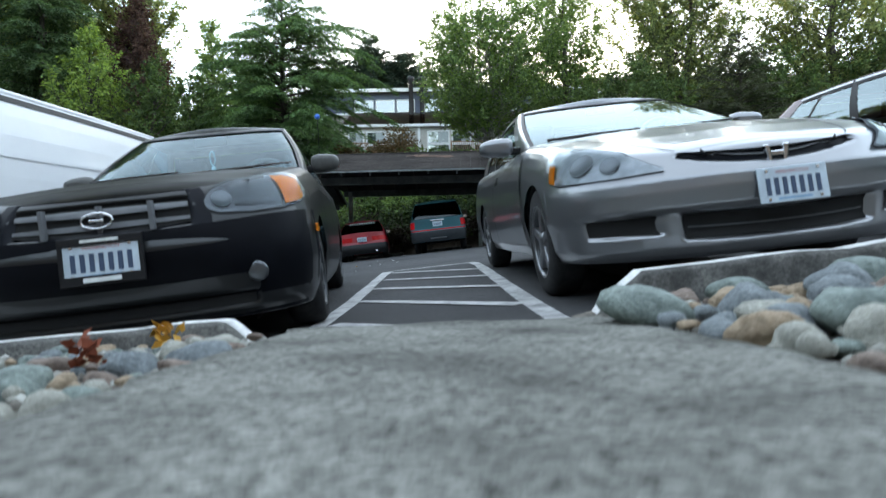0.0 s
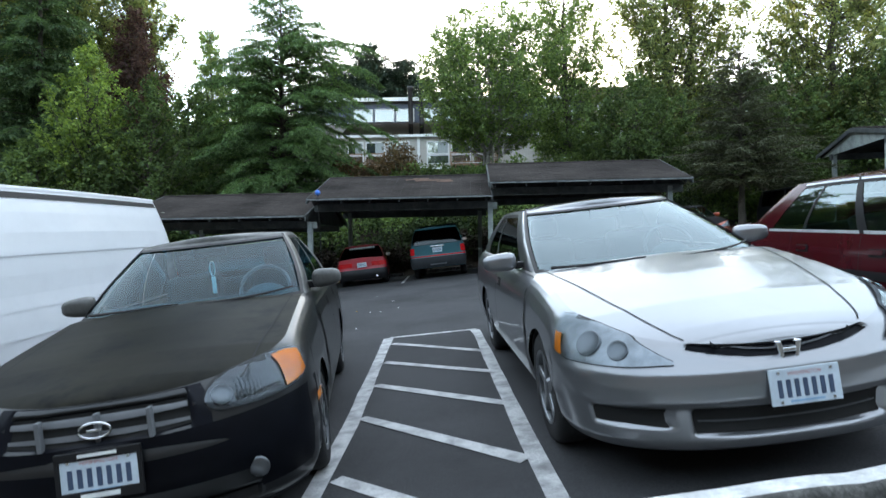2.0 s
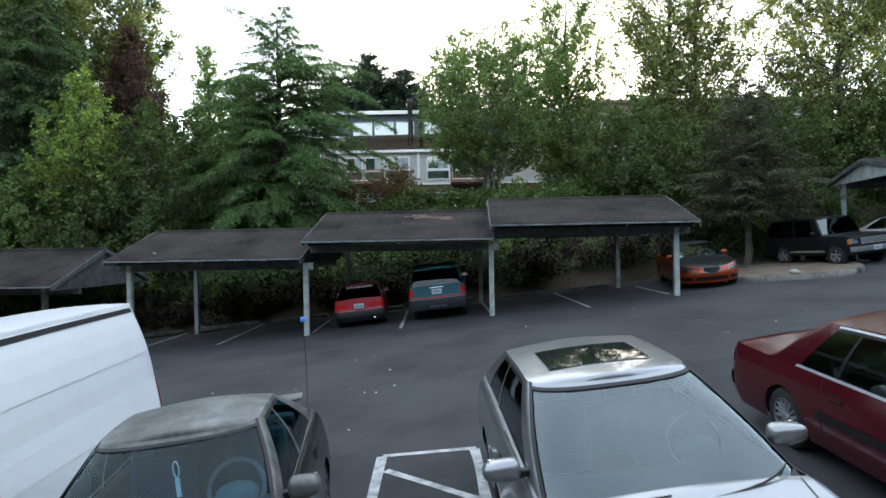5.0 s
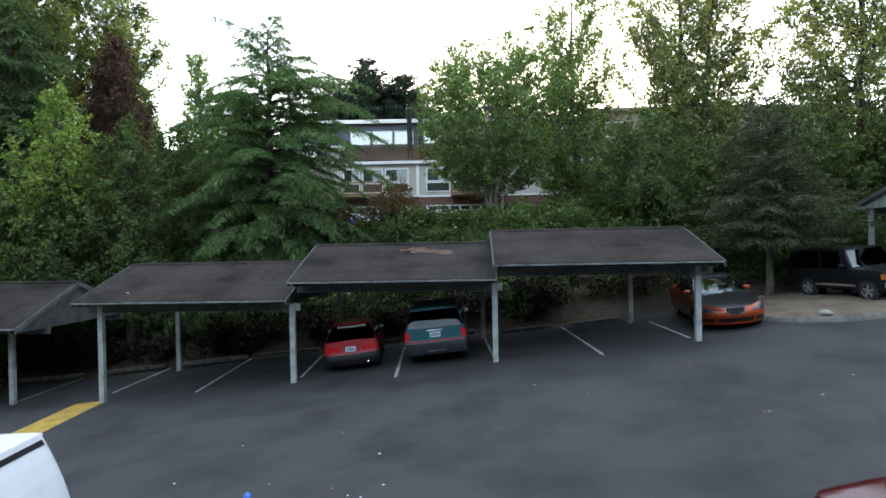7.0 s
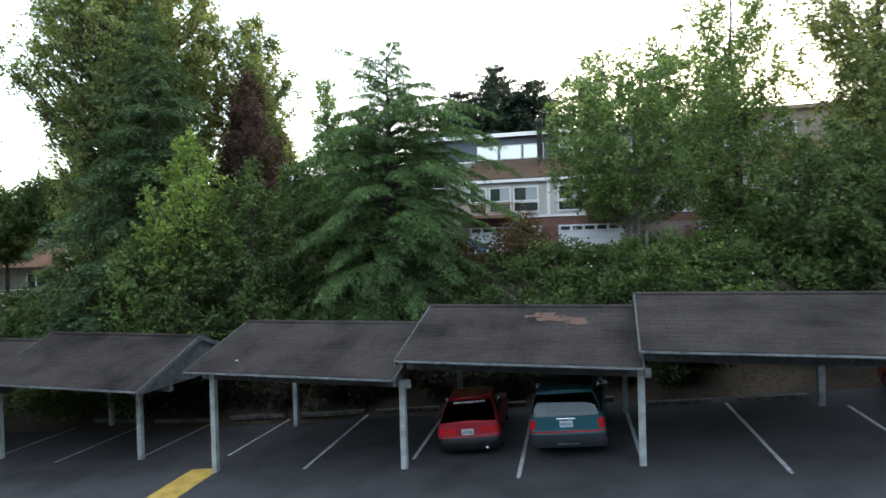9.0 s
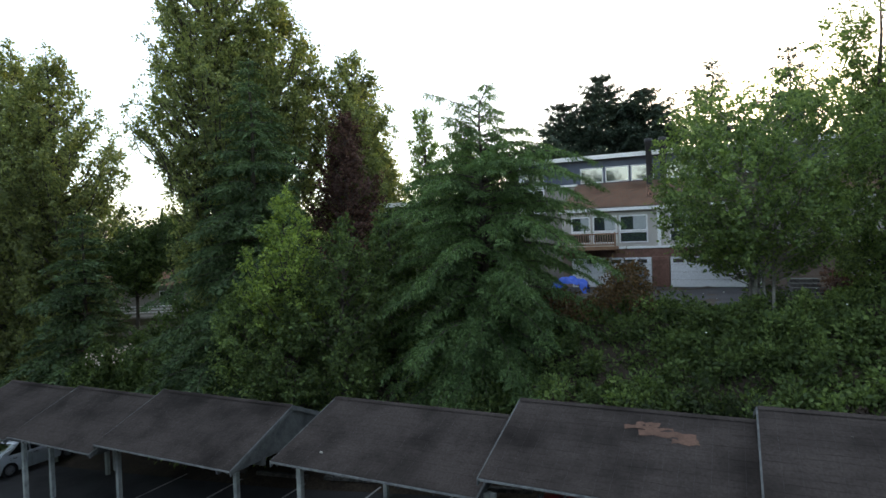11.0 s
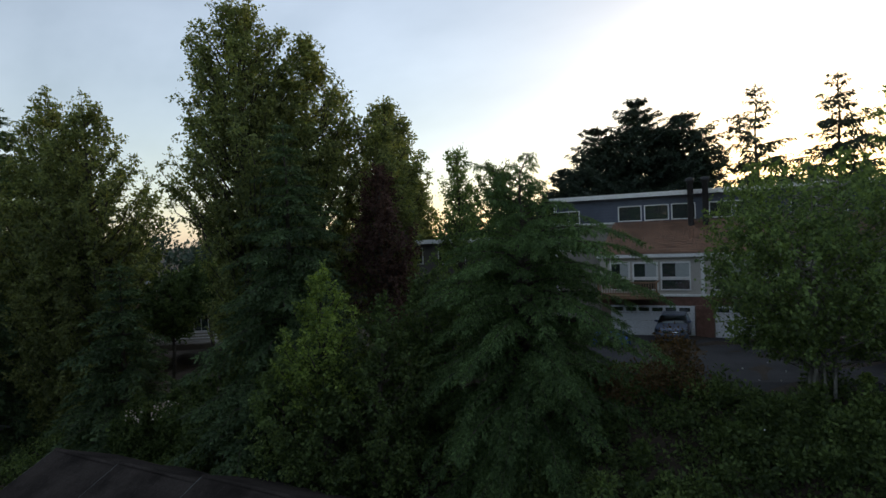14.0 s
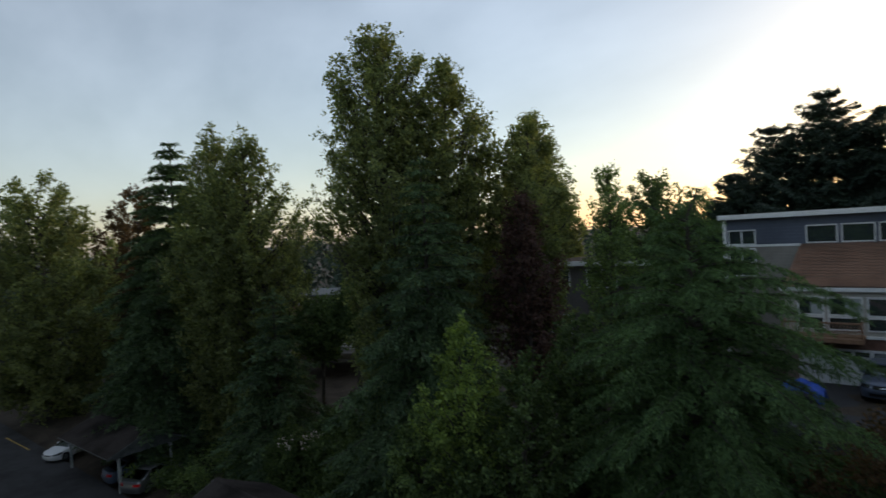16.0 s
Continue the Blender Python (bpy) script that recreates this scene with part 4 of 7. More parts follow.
woods.leaves(P, np.concatenate(D), np.concatenate(N), rng.uniform(0.6, 1.2, len(P)), rng.uniform(0.4, 0.7, len(P)))
tagged(part_mesh("far_woods", woods.mesh("far_woods"), L_FIR), "distant dark wood closing the view", "woods", kind="stuff")


# ---- vehicles ----
M_TYRE = rough_surface("tyre_rubber", (0.012, 0.012, 0.013), (0.03, 0.03, 0.03), 60, 6, 0.85, 0.4, 0.003, 0.2)
M_BLACK = plain("black_plastic", (0.010, 0.010, 0.011), 0.5, 0.0, 0.3)
M_UNDER = plain("underside_black", (0.008, 0.008, 0.008), 0.9)
M_CHROME = plain("chrome", (0.75, 0.76, 0.78), 0.12, 1.0, 0.5, 0.05)
M_BRIGHT = plain("bright_window_trim", (0.6, 0.61, 0.63), 0.35, 0.4)
M_ALLOY = plain("alloy_wheel", (0.24, 0.245, 0.255), 0.35, 0.85, 0.5, 0.15)
M_GRILLE = plain("dark_grey_grille", (0.13, 0.137, 0.145), 0.45)
M_HUBCAP = plain("silver_hubcap", (0.25, 0.26, 0.275), 0.4, 0.5, 0.5, 0.2)
M_REFLECTOR = plain("lamp_reflector", (0.30, 0.32, 0.34), 0.2, 0.9, 0.5, 0.12, 8.0)
M_BOWL = plain("lamp_bowl_chrome", (0.13, 0.14, 0.15), 0.3, 0.8, 0.5, 0.1)
M_HOUSING = plain("lamp_grey", (0.075, 0.08, 0.086), 0.2, 0.75, 0.5, 0.35, 60.0)
M_SATIN = plain("satin_lamp_chrome", (0.23, 0.245, 0.26), 0.28, 0.7, 0.5, 0.25, 16.0)
M_FLUTE = plain("fluted_lamp_grey", (0.10, 0.108, 0.115), 0.22, 0.8, 0.5, 0.4, 50.0)
M_LAMPDARK = plain("lamp_housing", (0.06, 0.065, 0.07), 0.3, 0.3, 0.5, 0.2, 40.0)
M_LENS = glass("lamp_lens", (0.95, 0.98, 1.0), 0.97, 0.02, 1.3)
M_AMBER = plain("amber_lens", (0.75, 0.22, 0.02), 0.15, 0.0, 0.6, 0.2)
M_REDLENS = plain("red_lamp_lens", (0.5, 0.012, 0.015), 0.15, 0.0, 0.6, 0.2)
M_GLASS = glass("car_glass", (0.62, 0.95, 0.96), 0.75, 0.02, 1.95)
M_SCREEN = glass("clear_windscreen", (0.52, 0.88, 1.0), 0.95, 0.02, 1.36)
M_DARKGLASS = glass("tinted_car_glass", (0.5, 0.56, 0.6), 0.2, 0.02, 1.75)
M_DEEPGLASS = glass("deep_tinted_glass", (0.5, 0.56, 0.6), 0.08, 0.02, 1.4)
M_SEAT = plain("seat_fabric", (0.03, 0.042, 0.048), 0.9)
M_DASH = plain("dashboard_grey", (0.028, 0.04, 0.046), 0.8)
M_STEER = plain("grey_steering_wheel", (0.07, 0.09, 0.1), 0.6)
M_BUMPER = plain("satin_black_bumper", (0.0035, 0.004, 0.006), 0.42, 0.0, 0.08, 0.3, 5.0)
M_NAVY = plain("blue_black_paint", (0.006, 0.0068, 0.010), 0.3, 0.0, 0.12, 0.3, 5.0)
M_CHARCOAL = plain("charcoal_bumper", (0.028, 0.032, 0.036), 0.55, 0.0, 0.3)
M_PLATE = plain("plate_white", (0.50, 0.58, 0.64), 0.5)
M_PLATEBLUE = plain("plate_blue_bars", (0.045, 0.07, 0.12), 0.5)
M_PLATEPALE = plain("plate_pale_blue_bar", (0.25, 0.4, 0.55), 0.5)
M_PLATERED = plain("plate_red_bar", (0.45, 0.14, 0.13), 0.5)
M_SILVER = paint("silver_metallic_paint", (0.255, 0.262, 0.275), 0.75, 0.27, 0.8, 0.06, 0.12)
M_DARKPAINT = paint("dark_grey_paint", (0.012, 0.0135, 0.0145), 0.3, 0.3, 0.35, 0.12, 0.5)
M_DUSTY = rough_surface("dusty_dark_hood", (0.006, 0.0068, 0.0072), (0.042, 0.039, 0.029), 3.2, 1.6, 0.42, 0.03, 0.001, 0.5, spec=0.02)
M_GREYROOF = rough_surface("weathered_grey_paint", (0.045, 0.045, 0.043), (0.19, 0.19, 0.18), 7, 1.6, 0.38, 0.05, 0.001, 0.4)
M_MAROON = paint("maroon_paint", (0.06, 0.004, 0.008), 0.0, 0.15, 0.3, 0.06, soil=0.05)
M_MAROON.node_tree.nodes["Principled BSDF"].inputs["Specular IOR Level"].default_value = 0.3
M_RED = paint("faded_red_paint", (0.33, 0.007, 0.018), 0.0, 0.35, 0.2)
M_TEAL = paint("teal_paint", (0.009, 0.085, 0.105), 0.0, 0.4, 0.1)
M_ORANGE = paint("copper_orange_paint", (0.33, 0.042, 0.004), 0.25, 0.28, 0.6)
M_BLACKPAINT = paint("black_paint", (0.006, 0.007, 0.009), 0.0, 0.3, 0.12)
M_BLACKPAINT.node_tree.nodes["Principled BSDF"].inputs["Specular IOR Level"].default_value = 0.25
M_WHITE = paint("white_van_paint", (0.74, 0.75, 0.77), 0.0, 0.35, 0.4, 0.1, soil=0.06)
M_BLUEPAINT = paint("slate_blue_paint", (0.09, 0.12, 0.18), 0.3, 0.3, 0.6)
M_TAN = paint("tan_paint", (0.28, 0.25, 0.2), 0.2, 0.35, 0.4)
M_BLUETOY = plain("blue_foam", (0.05, 0.18, 0.6), 0.7)
M_WIRE = plain("black_wire", (0.01, 0.01, 0.01), 0.5)
M_BEADS = plain("pale_beads", (0.7, 0.72, 0.7), 0.4)


def tab(pairs):
    a = np.array(pairs, float)
    return lambda v: np.interp(v, a[:, 0], a[:, 1])


class Shell:
    """The skin of a car as a function: u runs from the nose (0) round the side to the tail (1), h from the sill to the shoulder.
    The nose points to -y."""

    def __init__(self, L, W, nose, tail, corner, shoulder, wheels, arch, flank, sill=0.2, round_=(2.4, 2.6), cab=None, H=1.4, recess=()):
        self.L, self.W, self.nose, self.tail, self.corner = L, W, tab(nose), tab(tail), corner
        self.shoulder, self.wheels, self.arch, self.flank, self.sill, self.round, self.cab, self.H, self.recess = tab(shoulder), wheels, arch, tab(flank), sill, round_, cab, H, recess

    def plan(self, u):
        """Lateral fraction, way along the car, and how far into the nose or tail corner."""
        u = np.asarray(u, float)
        cf, cr = self.corner
        pf, pr = self.round
        th = np.clip(u / 0.25, 0, 1) * np.pi / 2
        qf, df = np.sin(th) ** (2 / pf), cf * (1 - np.clip(np.cos(th), 0, 1) ** (2 / pf))
        tr = np.clip((1 - u) / 0.25, 0, 1) * np.pi / 2
        qr, dr = np.sin(tr) ** (2 / pr), cr * (1 - np.clip(np.cos(tr), 0, 1) ** (2 / pr))
        mid = cf + (self.L - cf - cr) * (u - 0.25) / 0.5
        q = np.where(u < 0.25, qf, np.where(u > 0.75, qr, 1.0))
        d = np.where(u < 0.25, df, np.where(u > 0.75, self.L - dr, mid))
        return q, d

    def bottom(self, d):
        z = np.full_like(np.asarray(d, float), self.sill)
        for w in self.wheels:
            k = self.arch ** 2 - (d - w) ** 2
            z = np.maximum(z, np.where(k > 0, 0.31 + np.sqrt(np.maximum(k, 0)), 0))
        return z

    def at(self, u, h, side=1.0, off=0.0):
        u, h = np.broadcast_arrays(np.asarray(u, float), np.asarray(h, float))
        if off:
            e = 1e-3
            p = self.at(u, h)
            pu, ph = self.at(np.minimum(u + e, 1), h) - self.at(np.maximum(u - e, 0), h), self.at(u, h + e) - self.at(u, h - e)
            n = np.cross(pu, ph)
            n /= np.linalg.norm(n, axis=-1, keepdims=True) + 1e-12
            p = p + n * off
            p[..., 0] *= side
            return p
        q, d = self.plan(u)
        zb = np.where((u > 0.25) & (u < 0.75) | True, self.bottom(d), self.sill)
        zs = self.shoulder(d)
        z = zb + (zs - zb) * h
        cf, cr = self.corner
        ff = np.clip(1 - d / (cf * 1.6), 0, 1)
        fr = np.clip(1 - (self.L - d) / (cr * 1.6), 0, 1)
        y = d + self.nose(z) * ff - self.tail(z) * fr - self.L / 2
        for q0, q1, z0, z1, b0, b1, deep in self.recess:  # openings sunk into the nose
            lo, hi = z0 + b0 * (q / q1) ** 2, z1 + b1 * (q / q1) ** 2
            y = y + deep * np.where(u < 0.25, smooth(q0 - 0.02, q0, q) * (1 - smooth(q1, q1 + 0.02, q)) * smooth(lo - 0.008, lo + 0.006, z) * (1 - smooth(hi - 0.006, hi + 0.008, z)), 0)
        x = q * self.W / 2 * self.flank(np.clip((z - self.sill) / (zs - self.sill), 0, 1))
        return np.stack([side * x, y, z], -1)

    def h_of(self, u, z):
        _, d = self.plan(u)
        zb, zs = self.bottom(d), self.shoulder(d)
        return (z - zb) / (zs - zb)

    def u_front(self, q):
        return 0.25 * np.arcsin(np.clip(q, 0, 1) ** (self.round[0] / 2)) / (np.pi / 2)

    def u_rear(self, q):
        return 1 - 0.25 * np.arcsin(np.clip(q, 0, 1) ** (self.round[1] / 2)) / (np.pi / 2)

    def u_side(self, d):
        cf, cr = self.corner
        return 0.25 + 0.5 * (np.asarray(d) - cf) / (self.L - cf - cr)

    def patch(self, us, z0, z1, off=0.004, side=1.0, nz=5):
        """Points of a piece of the skin between two height curves."""
        us = np.asarray(us, float)
        z0, z1 = np.broadcast_to(z0, us.shape), np.broadcast_to(z1, us.shape)
        k = np.linspace(0, 1, nz)[None, :]
        z = z0[:, None] + (z1 - z0)[:, None] * k
        u = np.broadcast_to(us[:, None], z.shape)
        return self.at(u, self.h_of(u, z), side, off)

    def cabin(self, u, v, side=1.0, off=0.0):
        """The glasshouse: u as on the body, v from the belt to the roof's edge."""
        c = self.cab
        u, v = np.broadcast_arrays(np.asarray(u, float), np.asarray(v, float))
        if off:
            e = 1e-3
            p = self.cabin(u, v)
            pu, ph = self.cabin(np.minimum(u + e, 1), v) - self.cabin(np.maximum(u - e, 0), v), self.cabin(u, v + e) - self.cabin(u, v - e)
            n = np.cross(pu, ph)
            n /= np.linalg.norm(n, axis=-1, keepdims=True) + 1e-12
            p = p + n * off
            p[..., 0] *= side
            return p

        def ring(t0, t1, w, cf, cr, pf, pr):
            pf, pr = c.get("pf", pf), c.get("pr", pr)
            th = np.clip(u / 0.25, 0, 1) * np.pi / 2
            tr = np.clip((1 - u) / 0.25, 0, 1) * np.pi / 2
            q = np.where(u < 0.25, np.sin(th) ** (2 / pf), np.where(u > 0.75, np.sin(tr) ** (2 / pr), 1.0))
            d = np.where(u < 0.25, t0 + cf * (1 - np.clip(np.cos(th), 0, 1) ** (2 / pf)), np.where(u > 0.75, t1 - cr * (1 - np.clip(np.cos(tr), 0, 1) ** (2 / pr)), t0 + cf + (t1 - t0 - cf - cr) * (u - 0.25) / 0.5))
            return q * w, d

        bx, bd = ring(c["cowl"], c["deck"], c["wb"], c.get("bow", 0.32), c.get("bowr", 0.2), 3.2, 3.5)
        rx, rd = ring(c["roof0"], c["roof1"], c["wr"], c.get("bow", 0.32) * 0.6, c.get("bowr", 0.2) * 0.6, 3.2, 3.5)
        zb = self.shoulder(bd) - c.get("sink", 0.01)
        side_arch = np.sin(np.clip((rd - c["roof0"]) / (c["roof1"] - c["roof0"]), 0, 1) * np.pi)
        zr = self.H - c.get("drop", 0.06) + c.get("drop", 0.06) * 0.35 * side_arch
        bul = np.sin(np.clip(v, 0, 1) * np.pi) * c.get("bulge", 0.03)
        x = bx + (rx - bx) * v + bul * (bx / (c["wb"] + 1e-9))
        d = bd + (rd - bd) * v
        d = d - bul * np.where(u < 0.2, 1.0, 0) * 0.6 + bul * np.where(u > 0.8, 1.0, 0) * 0.6
        z = zb + (zr - zb) * v
        return np.stack([side * x, d - self.L / 2, z], -1)


def lin(a, b, n):
    return np.linspace(a, b, n)


def skin_part(name, P, mat, parent, label="", smooth_=True):
    """A piece of skin, its faces turned outwards."""
    P = np.asarray(P, float)
    n = np.cross(P[1:, :-1] - P[:-1, :-1], P[:-1, 1:] - P[:-1, :-1]).reshape(-1, 3)
    mid = P[:-1, :-1].reshape(-1, 3) - np.array([0, 0, 0.55])
    me = grid_mesh(name, P[::-1] if (n * mid).sum() < 0 else P)
    return part_mesh(name, me, mat, parent, label, smooth_)


def both_sides(name, fn, mat, parent, label=""):
    return [skin_part(name, fn(s), mat, parent, label, s < 0) for s in (1.0, -1.0)]


def lathe(profile, n=24):
    """A turned shape about the x axis: rows of (radius, x)."""
    a = np.linspace(0, 2 * np.pi, n, endpoint=False)
    pr = np.array(profile, float)
    return np.stack([np.repeat(pr[:, 1][:, None], n, 1), pr[:, 0][:, None] * np.cos(a), pr[:, 0][:, None] * np.sin(a)], -1)


def wheel(parent, x, y, r, width, side, style):
    """Tyre, rim and spokes; side is the way its face looks along x."""
    w = new("wheel")
    w.parent = parent
    w.location = (x, y, r)
    w.scale = (side, 1, 1)
    ri = r * (0.66 if style != "big" else 0.6)
    face = {"alloy": M_ALLOY, "dark": M_LAMPDARK}.get(style, M_HUBCAP)
    t = lathe([(ri, 0), (r * 0.9, 0.0), (r * 0.97, -0.02), (r, -0.045), (r, -width + 0.045), (r * 0.97, -width + 0.02), (r * 0.9, -width), (ri, -width)], 36)
    me = grid_mesh("tyre", t, close_v=True)
    part_mesh("tyre", me, M_TYRE, w, smooth=True)
    me = grid_mesh("rim", lathe([(ri * 1.01, -0.004), (ri * 0.95, 0.0), (ri * 0.9, -0.02), (ri * 0.88, -0.09), (0.02, -0.1)], 36), close_v=True)
    part_mesh("rim", me, M_LAMPDARK, w, smooth=True)
    part_mesh("rim_edge", grid_mesh("rim_edge", lathe([(ri * 1.015, -0.006), (ri * 0.98, 0.003), (ri * 0.93, -0.004), (ri * 0.92, -0.03)], 36), close_v=True), face, w, smooth=True)
    n = {"alloy": 5, "hub": 15, "big": 5, "dark": 9}[style]
    for k in range(n):
        bm = bmesh.new()
        wd = {"alloy": 0.055, "hub": 0.03, "big": 0.07, "dark": 0.05}[style]
        box(bm, -0.05, -0.008, -wd / 2, wd / 2, 0.035, ri * 0.95, 0.008)
        bmesh.ops.rotate(bm, verts=bm.verts, cent=(0, 0, 0), matrix=Matrix.Rotation(2 * math.pi * k / n, 3, "X"))
        part("spoke", bm, face, w)
    me = grid_mesh("hub", lathe([(0.001, 0.0), (0.05, -0.002), (0.065, -0.02), (0.07, -0.07)], 20), close_v=True)
    part_mesh("hub", me, face, w, smooth=True)
    return w


def word_mesh(text, size):
    """A word as a flat mesh, centred on its base line."""
    cu = bpy.data.curves.new("word", "FONT")
    cu.body, cu.size, cu.align_x = text, size, "CENTER"
    ob = bpy.data.objects.new("word", cu)
    me = bpy.data.meshes.new_from_object(ob)
    bpy.data.objects.remove(ob)
    me.materials.clear()
    return me


def plate(parent, m, w=0.305, h=0.152, framed=None):
    """A licence plate whose writing is plain bars."""
    p = part("licence_plate", boxed(-w / 2, w / 2, -0.004, 0.004, -h / 2, h / 2, 0.003), M_PLATE, parent, "white licence plate with blue bars")
    p.matrix_basis = m
    tx = part_mesh("plate_word", word_mesh("WASHINGTON", h * 0.14), M_PLATERED, p)
    tx.matrix_basis = pose(0, -0.0055, h * 0.31, 90, 0, 0)
    for k in range(7):
        xx = -w * 0.42 + (k + 0.5) * w * 0.84 / 7
        part("plate_bar", boxed(xx - 0.0095, xx + 0.0095, -0.0065, -0.002, -h * 0.29, h * 0.20), M_PLATEBLUE, p)
    part("plate_bar", boxed(-w * 0.24, w * 0.24, -0.0065, -0.002, -h * 0.43, -h * 0.36), M_PLATEPALE, p)
    for sx in (-1, 1):
        for sz in (-1, 1):
            part("plate_bolt", boxed(sx * w * 0.37 - 0.006, sx * w * 0.37 + 0.006, -0.009, -0.002, sz * h * 0.4 - 0.006, sz * h * 0.4 + 0.006), M_CHROME, p)
    if framed:
        for z0, z1 in ((-h / 2 - 0.022, -h / 2 + 0.018), (h / 2 - 0.012, h / 2 + 0.022)):
            part("plate_frame", boxed(-w / 2 - 0.012, w / 2 + 0.012, -0.01, 0.006, z0, z1, 0.003), M_BLACK, p)
            part("plate_bar", boxed(-w * 0.24, w * 0.24, -0.014, -0.008, z0 + 0.012, z1 - 0.010), M_BEADS, p)
        for sx in (-1, 1):
            part("plate_frame", boxed(sx * (w / 2 + 0.003) - 0.009, sx * (w / 2 + 0.003) + 0.009, -0.01, 0.006, -h / 2, h / 2, 0.003), M_BLACK, p)
    return p


def place_on_lot(x, y, turn, up=0.0):
    """A pose on the sloping tarmac, heading turned by so many degrees."""
    z = float(lot_z(x, y))
    e = 1.2
    n = Vector((-(lot_z(x + e, y) - lot_z(x - e, y)) / (2 * e), -(lot_z(x, y + e) - lot_z(x, y - e)) / (2 * e), 1)).normalized()
    q = Vector((0, 0, 1)).rotation_difference(n).to_matrix().to_4x4()
    return Matrix.Translation((x, y, z + up)) @ q @ pose(0, 0, 0, 0, 0, turn)


CROWN = 0.036  # rise of a bonnet over its edges


def car(name, m, sh, label, body, hood=None, roof=None, glassm=None, wheel_r=0.31, wheel_style="hub", doors=((1.3, 2.6), (2.6, 3.5)), side_glass=((0.285, 0.49), (0.51, 0.70)), sunroof=False, rear_open=True, strip_mat=None, belt_chrome=False, pillar=None, interior=True, handle=None, glass_top=0.93, mirror=None, rails=False, screen=None, rear_glass=None, mirror_out=0.09, mirror_long=0.105, fine=False, mid_pillar=None):
    hood, roof, glassm, pillar, mirror = hood or body, roof or body, glassm or M_GLASS, pillar or body, mirror or body
    c = thing(name, m, label, "car" if "van" not in name else "van", "parked vehicles")
    # lower body skin
    us = np.concatenate([lin(0, 0.25, 15)[:-1], lin(0.25, 0.75, 84), lin(0.75, 1, 15)[1:]])
    hs = np.array([0, 0.05, 0.12, 0.22, 0.35, 0.5, 0.62, 0.74, 0.84, 0.92, 0.97, 1.0])
    if fine:
        us = np.concatenate([lin(0, 0.25, 60)[:-1], lin(0.25, 0.75, 110), lin(0.75, 1, 20)[1:]])
        hs = np.concatenate([lin(0, 0.94, 46), [0.955, 0.968, 0.978, 0.986, 0.992, 0.997, 1.0]])
    P = sh.at(us[:, None], hs[None, :])
    ring = np.concatenate([P, (P * np.array([-1, 1, 1]))[::-1][1:-1]])
    skin_part("body", ring[np.r_[np.arange(len(ring)), 0]], body, c)
    # upper lids: hood, cabin deck and boot
    top = P[:, -1]
    ks = lin(-1, 1, 13)
    crown = CROWN * np.minimum(1, np.abs(top[:, 0]) / (sh.W * 0.3))
    lid = np.stack([top[:, 0:1] * ks, np.repeat(top[:, 1:2], 13, 1), top[:, 2:3] + crown[:, None] * (1 - ks ** 2)], -1)
    cut0 = int(np.searchsorted(top[:, 1] + sh.L / 2, sh.cab["cowl"] + 0.25))
    cut1 = int(np.searchsorted(top[:, 1] + sh.L / 2, sh.cab["deck"] - 0.12))
    skin_part("hood", lid[: cut0 + 1], hood, c)
    skin_part("boot_lid", lid[cut1:], roof if not rear_open else body, c)
    # underside
    bot = P[:, 0]
    und = np.stack([bot[:, 0:1] * lin(-1, 1, 3) * 0.96, np.repeat(bot[:, 1:2], 3, 1), np.full((len(bot), 3), sh.sill + 0.03)], -1)
    skin_part("underside", und, M_UNDER, c)
    for s in (1.0, -1.0):
        for wd in sh.wheels:
            a = lin(0, np.pi, 15)
            liner = np.stack([np.stack([np.full(15, s * xx), wd - sh.L / 2 + sh.arch * 1.0 * np.cos(a), 0.31 + sh.arch * 1.0 * np.sin(a)], -1) for xx in (sh.W / 2 * 0.97, sh.W / 2 * 0.55)], 0)
            skin_part("wheel_arch", liner, M_UNDER, c)
            inner = np.stack([liner[1], liner[1] * np.array([1, 1, 0]) + np.array([0, 0, 0.1])], 0)
            skin_part("wheel_arch", inner, M_UNDER, c)
            wheel(c, s * (sh.W / 2 - 0.025), wd - sh.L / 2, wheel_r, 0.2, s, wheel_style)
    # cabin: roof, pillars, panes
    cu = np.concatenate([lin(0, 0.25, 13)[:-1], lin(0.25, 0.75, 24), lin(0.75, 1, 13)[1:]])
    R = sh.cabin(cu, 1.0)
    rk = lin(-1, 1, 13)
    cr = sh.cab.get("drop", 0.06) * np.minimum(1, np.abs(R[:, 0]) / (sh.cab["wr"] * 0.5))
    rl = np.stack([R[:, 0:1] * rk, np.repeat(R[:, 1:2], 13, 1), R[:, 2:3] + cr[:, None] * 0.7 * (1 - rk ** 2)], -1)
    skin_part("roof", rl, roof, c)
    v_all = lin(0, 1.0, 7)
    gt, wsu, rwu = glass_top, sh.cab.get("wsu", 0.205), sh.cab.get("rwu", 0.80)
    bars = [(wsu, side_glass[0][0])] + [(a[1], b[0]) for a, b in zip(side_glass[:-1], side_glass[1:])] + [(side_glass[-1][1], rwu)]
    for k, (a, b) in enumerate(bars):
        both_sides("pillar", lambda s: sh.cabin(lin(a, b, 6)[:, None], v_all[None, :], s), mid_pillar if mid_pillar and 0 < k < len(bars) - 1 else pillar, c)
    for a, b in side_glass:
        both_sides("roof_rail", lambda s: sh.cabin(lin(a, b, 10)[:, None], lin(gt, 1, 3)[None, :], s), pillar, c)
        both_sides("side_window", lambda s: sh.cabin(lin(a - 0.006, b + 0.006, 10)[:, None], lin(0, gt + 0.015, 6)[None, :], s, -0.004), glassm if b <= 0.5 or glassm is not M_GLASS else M_DARKGLASS, c, "tinted side window")
